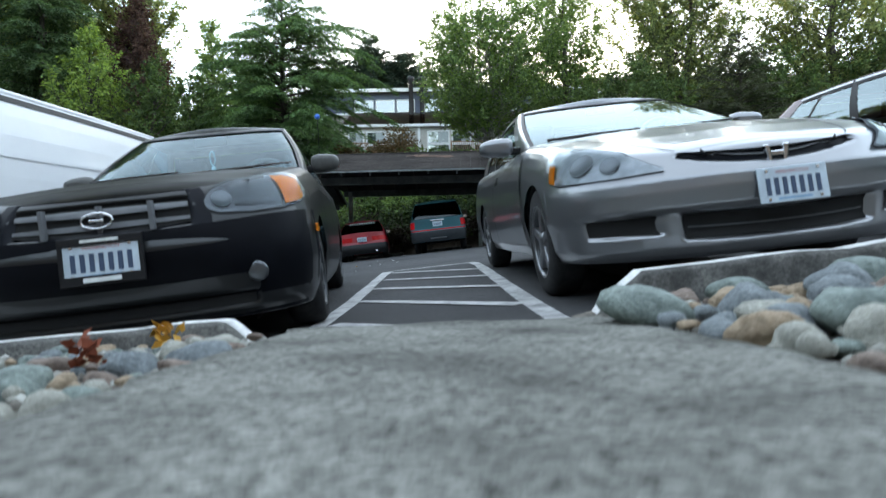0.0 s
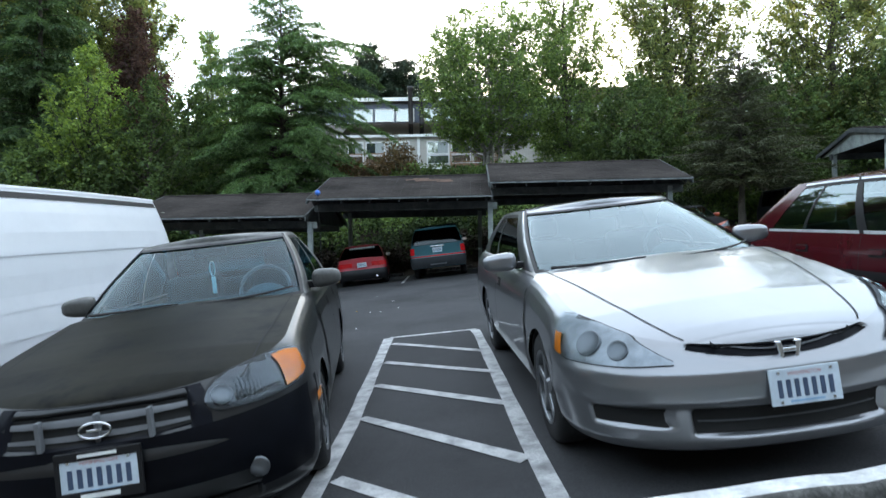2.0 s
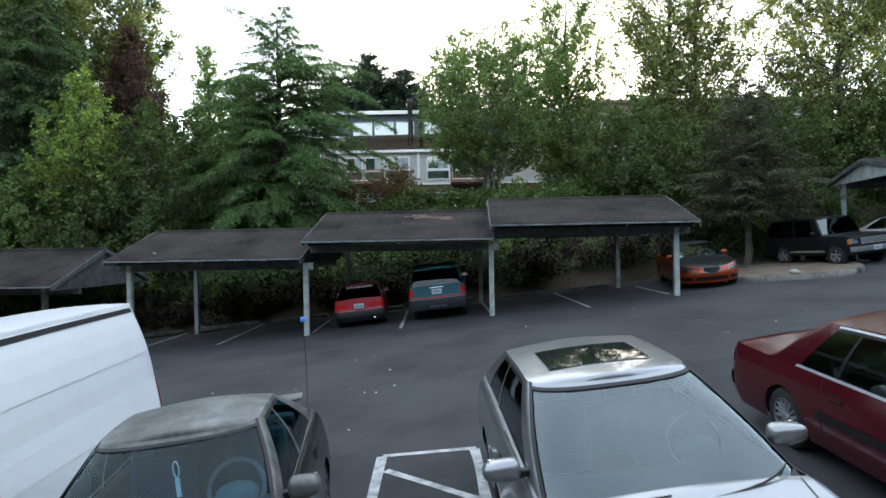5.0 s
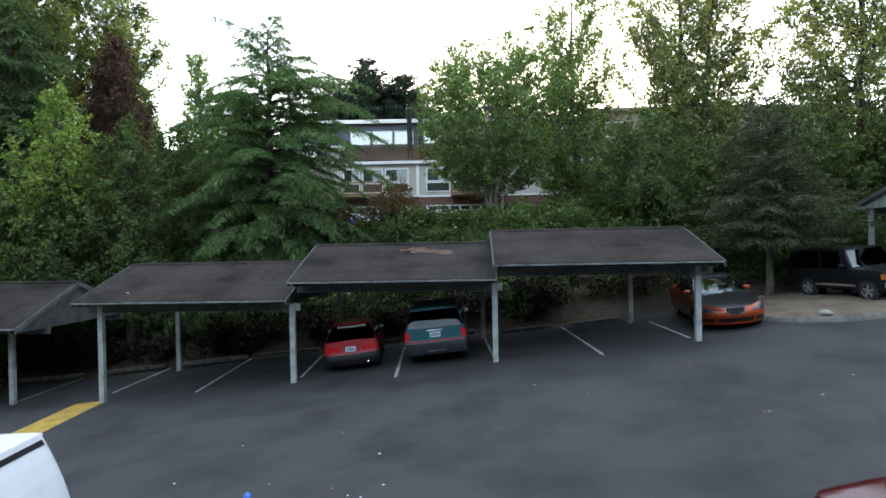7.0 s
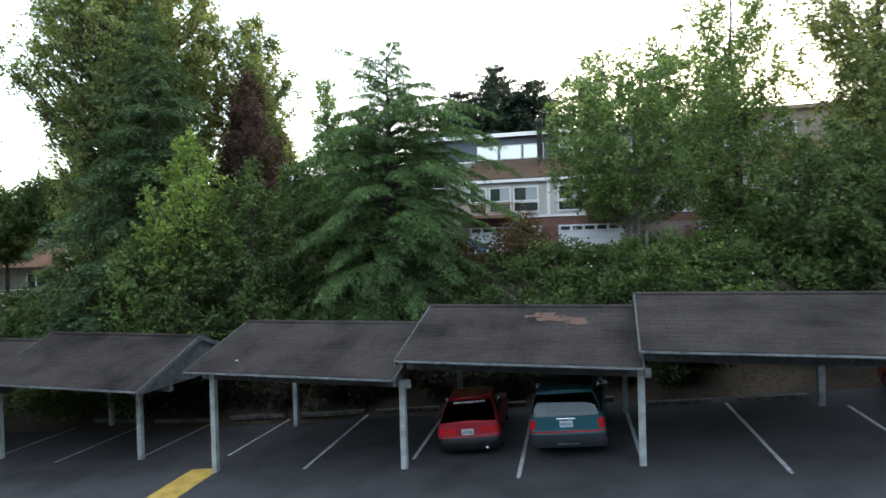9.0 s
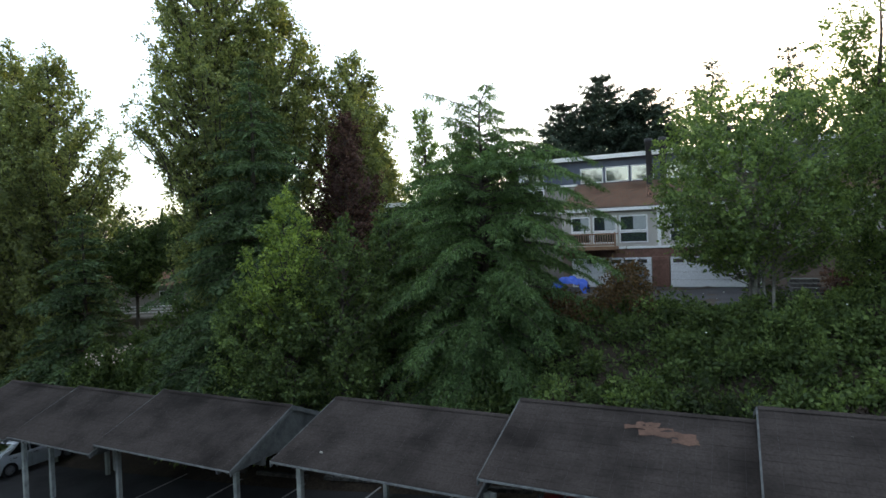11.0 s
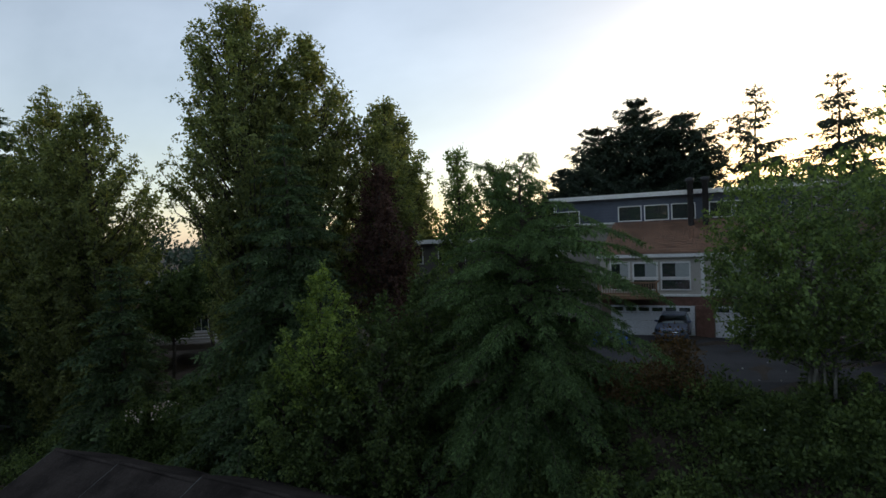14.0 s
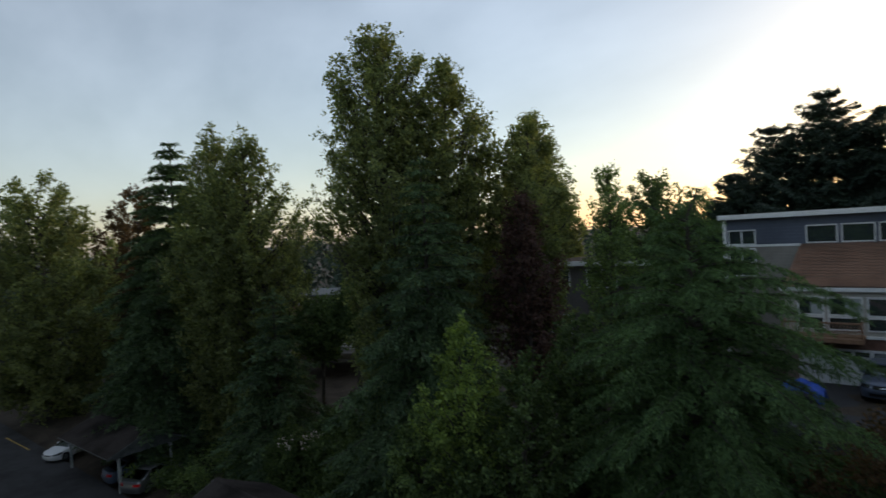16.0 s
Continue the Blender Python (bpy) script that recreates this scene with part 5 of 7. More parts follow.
        both_sides("window_seal", lambda s: sh.cabin(lin(a, b, 10)[:, None], lin(gt - 0.045, gt + 0.012, 2)[None, :], s, 0.002), M_BLACK, c)
        if belt_chrome:
            both_sides("window_trim", lambda s: sh.cabin(lin(a - 0.006, b + 0.006, 10)[:, None], lin(0.02, 0.075, 3)[None, :], s, 0.012), M_BRIGHT, c)
            both_sides("window_trim", lambda s: sh.cabin(lin(a - 0.006, b + 0.006, 10)[:, None], lin(gt + 0.0, gt + 0.035, 3)[None, :], s, 0.008), M_BRIGHT, c)
    wu = np.concatenate([-lin(wsu, 0, 10)[:-1], lin(0, wsu, 10)])

    def front_pane(us, v0, v1, off, nv=8):
        g = [sh.cabin(abs(u), lin(v0, v1, nv), 1.0 if u >= 0 else -1.0, off) for u in us]
        return np.stack(g, 0)

    skin_part("windscreen", front_pane(wu, 0.0, 0.955, -0.006), screen or (M_GLASS if interior else glassm), c, "curved glass windscreen")
    skin_part("header", front_pane(wu, 0.955, 1.0, 0.0, 3), pillar, c)
    skin_part("windscreen_seal", front_pane(wu, 0.0, 0.10, 0.003, 3), M_BLACK, c)
    skin_part("windscreen_seal", front_pane(wu, 0.93, 0.962, 0.002, 2), M_BLACK, c)
    for s in (1.0, -1.0):
        skin_part("windscreen_seal", sh.cabin(lin(wsu - 0.012, wsu + 0.006, 3)[:, None], v_all[None, :], s, 0.003), M_BLACK, c)
    ru = np.concatenate([lin(rwu, 1, 10)[:-1], lin(1, rwu, 10)])
    rs = np.concatenate([np.ones(10)[:-1], -np.ones(10)])
    g = np.stack([sh.cabin(u, lin(0.0, 0.92, 7), s, -0.006) for u, s in zip(ru, rs)], 0)
    skin_part("rear_window", g, rear_glass or M_DARKGLASS, c, "dark rear window")
    g = np.stack([sh.cabin(u, lin(0.92, 1, 3), s) for u, s in zip(ru, rs)], 0)
    skin_part("rear_header", g, pillar, c)
    # doors
    for a, b in doors:
        def door_at(s, a=a, b=b):
            return sh.patch(sh.u_side(lin(a, b, 16)), np.maximum(0.30, sh.bottom(lin(a, b, 16)) + 0.04), sh.shoulder(lin(a, b, 16)) - 0.012, 0.005, s, 10)
        for s, d in zip((1.0, -1.0), both_sides("door", door_at, body, c)):
            pz = float(sh.shoulder(b - 0.2)) - 0.16
            hp = sh.patch(sh.u_side(lin(b - 0.28, b - 0.12, 4)), pz, pz + 0.035, 0.022, s, 3)
            skin_part("door_handle", hp, handle or body, d)
            hb = sh.patch(sh.u_side(lin(b - 0.29, b - 0.11, 4)), pz - 0.02, pz + 0.045, 0.007, s, 3)
            skin_part("handle_recess", hb, M_BLACK, d)
        for dd in (a, b):
            both_sides("door_gap", lambda s: sh.patch(sh.u_side(lin(dd - 0.004, dd + 0.004, 2)), float(np.maximum(0.30, sh.bottom(np.array([dd]))[0] + 0.04)), float(sh.shoulder(dd)) - 0.012, 0.0065, s, 8), M_UNDER, c)
    if strip_mat:
        d0, d1 = doors[0][0] - 0.1, doors[-1][1] + 0.05
        both_sides("side_moulding", lambda s: sh.patch(sh.u_side(lin(d0, d1, 14)), 0.50, 0.57, 0.014, s, 3), strip_mat, c)
    # wing mirrors
    for s in (1.0, -1.0):
        b0 = sh.cabin(0.27, 0.08, s)
        bm = bmesh.new()
        bmesh.ops.create_uvsphere(bm, u_segments=14, v_segments=9, radius=1)
        for v in bm.verts:
            bx, by, bz = (math.copysign(abs(k) ** 0.62, k) for k in v.co)
            v.co = Vector((bx * mirror_long, max(-0.075, min(0.05, by * 0.08)), bz * 0.066 * (1.0 - 0.15 * bx * s)))
        mo = part("wing_mirror", bm, mirror, c, smooth=True)
        mo.location = (b0[0] + s * mirror_out, b0[1] + 0.10, b0[2] + 0.06)
        part("mirror_glass", boxed(-0.085, 0.085, 0.046, 0.054, -0.055, 0.055, 0.01), M_CHROME, mo)
        part("mirror_foot", boxed(min(-s * (mirror_out + 0.04), -s * 0.05), max(-s * (mirror_out + 0.04), -s * 0.05), -0.03, 0.03, -0.06, -0.01, 0.01), M_BLACK, mo)
    # cabin fittings
    if interior:
        cx = sh.cab
        yd = cx["cowl"] - sh.L / 2
        belt = float(sh.shoulder(cx["cowl"] + 0.6))
        dash = grid_mesh("dashboard", np.stack([np.stack([lin(-cx["wb"] * 0.93, cx["wb"] * 0.93, 9), np.full(9, yd + dy) + 0.1 * (lin(-1, 1, 9) ** 2), np.full(9, belt + dz)], -1) for dy, dz in ((0.12, -0.02), (0.45, 0.03), (0.62, 0.0), (0.68, -0.15), (0.66, -0.4))], 0))
        part_mesh("dashboard", dash, M_DASH, c, smooth=True)
        part("cabin_floor", boxed(-cx["wb"] * 0.9, cx["wb"] * 0.9, yd + 0.2, cx["deck"] - sh.L / 2 - 0.1, 0.3, 0.34), M_UNDER, c)
        for s in (1.0, -1.0):
            sx = s * cx["wb"] * 0.5
            seat = new("seat")
            seat.parent = c
            part("seat_cushion", boxed(sx - 0.24, sx + 0.24, yd + 1.0, yd + 1.5, 0.42, 0.6, 0.05), M_SEAT, seat)
            bm = boxed(sx - 0.24, sx + 0.24, yd + 1.42, yd + 1.56, 0.55, belt + 0.16, 0.06)
            for v in bm.verts:
                v.co.y += (v.co.z - 0.55) * 0.3
            part("seat_back", bm, M_SEAT, seat)
            part("headrest", boxed(sx - 0.12, sx + 0.12, yd + 1.60, yd + 1.70, belt + 0.17, belt + 0.34, 0.04), M_SEAT, seat)
        part("rear_bench", boxed(-cx["wb"] * 0.8, cx["wb"] * 0.8, yd + 2.2, yd + 2.35, 0.4, belt + 0.08, 0.05), M_SEAT, c)
        a = lin(0, 2 * np.pi, 28)[:-1]
        ringp = np.stack([0.185 * np.cos(a), np.zeros(27), 0.185 * np.sin(a)], -1)
        rot = np.array(Matrix.Rotation(radians(-25), 3, "X"))
        me = grid_mesh("steering_wheel", tube_points(np.vstack([ringp, ringp[:2]]) @ rot.T, np.full(29, 0.015), 8), close_v=True)
        sw = part_mesh("steering_wheel", me, M_STEER, c, smooth=True)
        sw.location = (cx["wb"] * 0.5, yd + 0.85, belt + 0.02)
        bm = bmesh.new()
        bmesh.ops.create_uvsphere(bm, u_segments=16, v_segments=8, radius=0.1)
        for v in bm.verts:
            v.co = Vector((v.co.x * 1.5, v.co.y * 0.35, v.co.z * 0.85 - 0.04))
        bmesh.ops.rotate(bm, verts=bm.verts, cent=(0, 0, 0), matrix=Matrix.Rotation(radians(-25), 3, "X"))
        part("steering_hub", bm, M_STEER, sw, smooth=True)
        # wipers
        for s0, s1 in ((-0.55, -0.02), (0.02, 0.6)):
            pts = [front_pane(np.array([k * wsu / 0.75 if abs(k) < 0.75 else math.copysign(wsu, k)]), 0.10 + 0.05 * (k - s0) / (s1 - s0), 0.2, 0.022, 2)[0, 0] for k in lin(s0, s1, 7)]
            me = grid_mesh("wiper", tube_points(np.array(pts), np.linspace(0.011, 0.005, 7), 5), close_v=True)
            part_mesh("wiper", me, M_BLACK, c)
        mirror_p = sh.cabin(0.0, 0.86)
        part("rear_view_mirror", boxed(-0.12, 0.12, mirror_p[1] + 0.07, mirror_p[1] + 0.09, mirror_p[2] - 0.05, mirror_p[2] + 0.02, 0.008), M_BLACK, c)
    if sunroof:
        sel = (rl[:, 6, 1] + sh.L / 2 > sh.cab["roof0"] + 0.28) & (rl[:, 6, 1] + sh.L / 2 < sh.cab["roof0"] + 0.95)
        pts = rl[sel][:, 2:11].copy()
        pts[..., 2] += 0.006
        skin_part("sunroof", pts, plain("dark_sunroof_glass", (0.01, 0.012, 0.014), 0.03), c, "dark glass sunroof")
    if rails:
        for s in (1.0, -1.0):
            pr = sh.cabin(lin(0.33, 0.72, 8), 1.0, s) + np.array([-s * 0.06, 0, 0.06])
            me = grid_mesh("roof_rack", tube_points(pr, np.full(8, 0.014), 6), close_v=True)
            part_mesh("roof_rack", me, M_BLACK, c)
        for t in (0.4, 0.55, 0.68):
            a, b = sh.cabin(t, 1.0, 1.0), sh.cabin(t, 1.0, -1.0)
            me = grid_mesh("roof_bar", tube_points(np.stack([a, (a + b) / 2, b]) + np.array([0, 0, 0.075]), np.full(3, 0.014), 6), close_v=True)
            part_mesh("roof_bar", me, M_BLACK, c)
    return c


def headlamps(c, sh, q0, q1, lo, hi, amber=None, depth=0.02, bowls=(0.3, 0.6), edge=0.008, flutes=None, back=None):
    """A lamp on each side: housing, reflector bowls or a fluted reflector, amber piece and clear lens.
    lo and hi: tables of height against the way from the inner (0) to the outer end (1)."""
    k = 0.5 - 0.5 * np.cos(lin(0, np.pi, 33))
    us = float(sh.u_front(q0)) + (q1 - float(sh.u_front(q0))) * k
    lo, hi = tab(lo)(k), tab(hi)(k)
    mid = (lo + hi) / 2
    for s in (1.0, -1.0):
        e = new("headlamp")
        e.parent = c
        skin_part("lamp_bezel", sh.patch(us, lo - edge, hi + edge, 0.003, s), M_BLACK, e)
        skin_part("lamp_housing", sh.patch(us, lo, hi, 0.006, s), back or M_HOUSING, e, "grey lamp housing")
        for kk in bowls:
            i = int(np.argmin(np.abs(k - kk)))
            pc = sh.patch(us[i:i + 1], mid[i], mid[i] + 0.01, 0.008, s, 2)[0, 0]
            r = (hi[i] - lo[i]) * 0.40
            nrm = sh.patch(us[i:i + 1], mid[i], mid[i] + 0.01, 0.05, s, 2)[0, 0] - pc
            turn = Vector((1, 0, 0)).rotation_difference(Vector(nrm)).to_matrix().to_4x4()
            me = grid_mesh("lamp_bowl", lathe([(r, 0.0), (r * 0.96, 0.006), (r * 0.88, 0.004), (r * 0.5, 0.001), (0.001, 0.0)], 24), close_v=True)
            b = part_mesh("lamp_bowl", me, M_BOWL, e, smooth=True)
            b.matrix_basis = Matrix.Translation(pc) @ turn
        if flutes:
            f0, f1, n = flutes
            kk = lin(f0, f1, 2 * n + 1)
            rows_ = []
            for j, q in enumerate(kk):
                z0, z1 = float(np.interp(q, k, lo)), float(np.interp(q, k, hi))
                rows_.append(sh.patch(np.array([np.interp(q, k, us)]), z0 + 0.18 * (z1 - z0), z1 - 0.12 * (z1 - z0), 0.008 + 0.005 * (j % 2), s, 7)[0])
            skin_part("fluted_reflector", np.array(rows_), M_FLUTE, e, "fluted chrome reflector", smooth_=False)
        if amber:
            a0, a1, f0, f1 = amber
            w = (k >= a0) & (k <= a1)
            skin_part("indicator", sh.patch(us[w], lo[w] + (hi - lo)[w] * f0, lo[w] + (hi - lo)[w] * f1, 0.014, s), M_AMBER, e, "amber indicator lens")
        skin_part("lens", sh.patch(us, lo, hi, depth, s), M_LENS, e)


def front_band(name, c, sh, q, z0, z1, mat, off=0.004, n=15, label="", shape=None):
    """A band across the nose, symmetric about the middle."""
    ks = lin(-1, 1, n)
    zs0 = np.full(n, z0) + (0 if shape is None else shape[0] * np.abs(ks) ** 2)
    zs1 = np.full(n, z1) + (0 if shape is None else shape[1] * np.abs(ks) ** 2)
    P = np.stack([sh.patch(np.array([float(sh.u_front(abs(k) * q))]), zs0[i], zs1[i], off, 1.0 if k >= 0 else -1.0, 5)[0] for i, k in enumerate(ks)], 0)
    return skin_part(name, P, mat, c, label)


def rear_band(name, c, sh, q0, q1, z0, z1, mat, off=0.006, n=8, label=""):
    out = []
    for s in (1.0, -1.0):
        us = lin(float(sh.u_rear(q0)), float(sh.u_rear(q1)) if q1 <= 1 else q1 - 1, n)
        out.append(skin_part(name, sh.patch(us, z0, z1, off, s, 4), mat, c, label))
    return out


FLANK = ((0, 0.93), (0.1, 0.97), (0.35, 1.0), (0.6, 0.995), (0.85, 0.965), (0.95, 0.935), (1, 0.90))
SOFT_FLANK = ((0, 0.93), (0.1, 0.97), (0.35, 1.0), (0.6, 0.995), (0.8, 0.972), (0.9, 0.945), (0.95, 0.92), (0.98, 0.89), (1, 0.85))
# silver coupe
sh = Shell(4.77, 1.81, ((0.2, 0.11), (0.235, 0.05), (0.27, 0.035), (0.42, 0.03), (0.45, 0.006), (0.52, 0.0), (0.575, 0.008), (0.605, 0.035), (0.64, 0.06), (0.68, 0.085), (0.8, 0.19)), ((0.2, 0.15), (0.45, 0), (0.6, 0), (0.85, 0.06), (1.0, 0.12)), (0.74, 0.5),
           ((0, 0.675), (0.12, 0.71), (0.4, 0.785), (0.9, 0.875), (1.4, 0.945), (2.5, 0.955), (3.6, 0.985), (4.4, 1.0), (4.77, 0.97)), (1.0, 3.67), 0.355, SOFT_FLANK, 0.215, (2.6, 2.6),
           dict(cowl=1.2, deck=4.5, roof0=2.42, roof1=3.8, wb=0.785, wr=0.61, bow=0.42, drop=0.05, pf=2.7, sink=0.03), 1.415,
           ((0.0, 0.46, 0.29, 0.405, 0.012, 0.012, 0.05), (0.58, 0.87, 0.335, 0.42, 0.0, 0.0, 0.035), (0.0, 0.49, 0.612, 0.662, 0.052, 0.022, 0.03)))
cc = car("silver_coupe", place_on_lot(1.43, 2.52 + 4.77 / 2, 2.2), sh, "silver metallic two-door coupe parked nose-in beside a kerb", M_SILVER, wheel_r=0.325, wheel_style="alloy", doors=((1.38, 2.75),), side_glass=((0.30, 0.55), (0.565, 0.68)), sunroof=True, mirror_out=0.17, mirror_long=0.125, fine=True)
headlamps(cc, sh, 0.55, 0.224, ((0, 0.612), (0.3, 0.604), (0.85, 0.61), (1, 0.635)), ((0, 0.622), (0.15, 0.672), (0.35, 0.728), (0.6, 0.772), (0.85, 0.797), (1, 0.797)), (0.87, 0.985, 0.02, 0.55), bowls=(0.36, 0.62), edge=0.004, back=M_SATIN)
front_band("grille", cc, sh, 0.495, 0.612, 0.662, M_BUMPER, 0.003, 41, "black slot grille", (0.052, 0.022))
front_band("grille_bar", cc, sh, 0.40, 0.632, 0.638, M_LAMPDARK, 0.012, 25, "", (0.05, 0.05))
front_band("lower_intake", cc, sh, 0.465, 0.29, 0.405, M_UNDER, 0.004, 31, "black lower air intake", (0.012, 0.012))
front_band("intake_bar", cc, sh, 0.44, 0.34, 0.348, M_LAMPDARK, 0.012, 25, "", (0.012, 0.012))
for s in (1.0, -1.0):
    us = lin(float(sh.u_front(0.58)), float(sh.u_front(0.87)), 15)
    skin_part("fog_recess", sh.patch(us, np.linspace(0.332, 0.345, 15), 0.42, 0.004, s), M_UNDER, cc)
badge = new("badge")
badge.parent = cc
badge.location = (0, -4.77 / 2 + 0.05, 0.635)
for sx in (-1, 1):
    bm = boxed(-0.009, 0.009, -0.012, 0.012, -0.038, 0.040, 0.005)
    for v in bm.verts:
        v.co.x = v.co.x * (1 + 6 * (v.co.z + 0.042)) + sx * (0.030 + 0.18 * (v.co.z + 0.042))
    part("badge_bar", bm, M_CHROME, badge)
part("badge_bar", boxed(-0.03, 0.03, -0.012, 0.012, -0.010, 0.010, 0.004), M_CHROME, badge)
plate(cc, pose(0.02, -4.77 / 2 - 0.012, 0.495, -6, 0, 0))
def hood_gap(c, sh, x0, x1, d0, d1, power=0.7):
    """Two thin dark joints that follow the lid from the nose to the screen."""
    rim = sh.at(lin(0, 0.45, 160), 1.0)
    k = lin(0, 1, 40)
    xx, yy = x0 + (x1 - x0) * k ** power, d0 + (d1 - d0) * k - sh.L / 2
    tx, tz = np.interp(yy, rim[:, 1], rim[:, 0]), np.interp(yy, rim[:, 1], rim[:, 2])
    for s in (1.0, -1.0):
        rows_ = [np.stack([s * (xx + dx), yy, tz + CROWN * np.minimum(1, tx / (sh.W * 0.3)) * (1 - np.minimum(1, ((xx + dx) / tx)) ** 2) + 0.003], -1) for dx in (-0.0035, 0.0035)]
        skin_part("hood_gap", np.stack(rows_, 1), M_UNDER, c)


hood_gap(cc, sh, 0.40, 0.715, 0.16, 1.42)

# dark compact saloon
sh = Shell(4.26, 1.67, ((0.18, 0.12), (0.23, 0.05), (0.3, 0.03), (0.45, 0.004), (0.53, 0.0), (0.56, 0.012), (0.60, 0.03), (0.7, 0.055), (0.76, 0.09), (0.82, 0.14)), ((0.2, 0.12), (0.45, 0), (0.6, 0.02), (0.9, 0.1)), (0.6, 0.4),
           ((0, 0.765), (0.12, 0.795), (0.4, 0.85), (1.0, 0.925), (1.45, 0.985), (3.0, 0.995), (3.9, 0.99), (4.26, 0.95)), (1.02, 3.45), 0.325, SOFT_FLANK, 0.18, (2.45, 2.6),
           dict(cowl=1.33, deck=3.95, roof0=2.2, roof1=3.05, wb=0.735, wr=0.54, bow=0.34, drop=0.05, pf=2.7, sink=0.03), 1.465,
           ((0.0, 0.44, 0.605, 0.735, 0.02, 0.0, 0.035), (0.0, 0.7, 0.235, 0.30, 0.0, 0.0, 0.03)))
dc = car("dark_saloon", place_on_lot(-1.64, 2.42 + 2.1, 7.5), sh, "dusty dark grey compact car with an antenna ball", M_DARKPAINT, M_DUSTY, M_GREYROOF, wheel_r=0.29, wheel_style="dark", doors=((1.5, 2.5), (2.5, 3.25)), pillar=M_GREYROOF, mirror=M_GREYROOF, mirror_out=0.13, fine=True, screen=M_SCREEN, glassm=M_SCREEN, rear_glass=M_SCREEN)
hood_gap(dc, sh, 0.565, 0.655, 0.14, 1.5)
headlamps(dc, sh, 0.52, 0.217, ((0, 0.69), (0.02, 0.668), (0.08, 0.655), (0.3, 0.65), (0.6, 0.66), (0.88, 0.685), (0.97, 0.71), (1, 0.74)), ((0, 0.71), (0.03, 0.74), (0.1, 0.766), (0.25, 0.792), (0.5, 0.815), (0.8, 0.825), (0.95, 0.815), (1, 0.785)), (0.62, 0.975, 0.08, 0.93), bowls=(0.1,), flutes=(0.2, 0.62, 13))
front_band("bumper", dc, sh, 1.0, 0.19, 0.600, M_BUMPER, 0.006, 61, "satin black bumper", (0.0, 0.05))
front_band("nose_panel", dc, sh, 0.54, 0.596, 0.762, M_NAVY, 0.003, 41, "", (0.0, 0.012))
front_band("grille", dc, sh, 0.445, 0.603, 0.737, M_UNDER, 0.008, 31, "black grille with grey bars", (0.02, 0.0))
for z in (0.638, 0.694):
    front_band("grille_bar", dc, sh, 0.43, z - 0.012, z + 0.012, M_GRILLE, 0.026, 25, "", (0.01, 0.0))
for q in (-0.26, 0.001, 0.26):
    pc = sh.patch(np.array([float(sh.u_front(abs(q)))]), 0.605, 0.73, 0.02, math.copysign(1, q), 2)[0]
    part("grille_post", boxed(pc[0, 0] - 0.009, pc[0, 0] + 0.009, pc[0, 1] - 0.004, pc[0, 1] + 0.03, 0.608, 0.73, 0.003), M_GRILLE, dc)
front_band("lower_slot", dc, sh, 0.7, 0.235, 0.30, M_UNDER, 0.010, 31)
ba = lin(0, 2 * np.pi, 25)[:-1]
ov = np.stack([0.062 * np.cos(ba), np.zeros(24), 0.032 * np.sin(ba)], -1)
bd = part_mesh("badge", grid_mesh("badge", tube_points(np.vstack([ov, ov[:2]]), np.full(26, 0.006), 6), close_v=True), M_CHROME, dc, "chrome oval badge", True)
bd.location = (0, -4.26 / 2 + 0.03, 0.668)
part("badge_bar", boxed(-0.03, 0.03, -0.006, 0.006, -0.006, 0.006, 0.003), M_CHROME, bd)
plate(dc, pose(0.02, -4.26 / 2 - 0.016, 0.505, -4, 0, 0), framed=True)
for s in (1.0, -1.0):
    pc = sh.patch(np.array([float(sh.u_front(0.71))]), 0.385, 0.395, 0.016, s, 2)[0, 0]
    bm = bmesh.new()
    bmesh.ops.create_uvsphere(bm, u_segments=16, v_segments=8, radius=0.046)
    for v in bm.verts:
        v.co.y *= 0.22
    fl = part("fog_lamp", bm, M_BOWL, dc, "round clear fog lamp", True)
    fl.location = pc
    us = lin(0.235, 0.262, 4)
    skin_part("side_marker", sh.patch(us - 0.006, 0.535, 0.575, 0.018, s, 3), M_AMBER, dc, "orange side marker")
# aerial with a foam ball
am = [(0.66, 1.95, 0.99), (0.69, 2.0, 1.42), (0.72, 1.92, 1.85)]
part_mesh("aerial", grid_mesh("aerial", tube_points(np.array(am), np.full(3, 0.0035), 5), close_v=True), M_WIRE, dc)
bm = bmesh.new()
bmesh.ops.create_icosphere(bm, subdivisions=2, radius=0.03)
ab = part("aerial_ball", bm, M_BLUETOY, dc, "blue foam aerial ball", True)
ab.location = am[-1]
# a hanging ornament behind the windscreen
mp = sh.cabin(0.0, 0.84)
a = lin(0, 2 * np.pi, 17)[:-1]
lp = np.stack([0.018 * np.cos(a), np.zeros(16), 0.055 * np.sin(a)], -1)
orn = part_mesh("hanging_beads", grid_mesh("hanging_beads", tube_points(np.vstack([lp, lp[:2]]), np.full(18, 0.005), 5), close_v=True), M_BEADS, dc)
orn.location = (0, mp[1] + 0.1, mp[2] - 0.13)
bm = boxed(-0.016, 0.016, -0.008, 0.008, -0.19, -0.06, 0.007)
part("tassel", bm, M_BEADS, orn)
# rear spoiler lip
part("spoiler", boxed(-0.62, 0.62, 4.26 / 2 - 0.32, 4.26 / 2 - 0.1, 1.07, 1.10, 0.012), M_GREYROOF, dc)

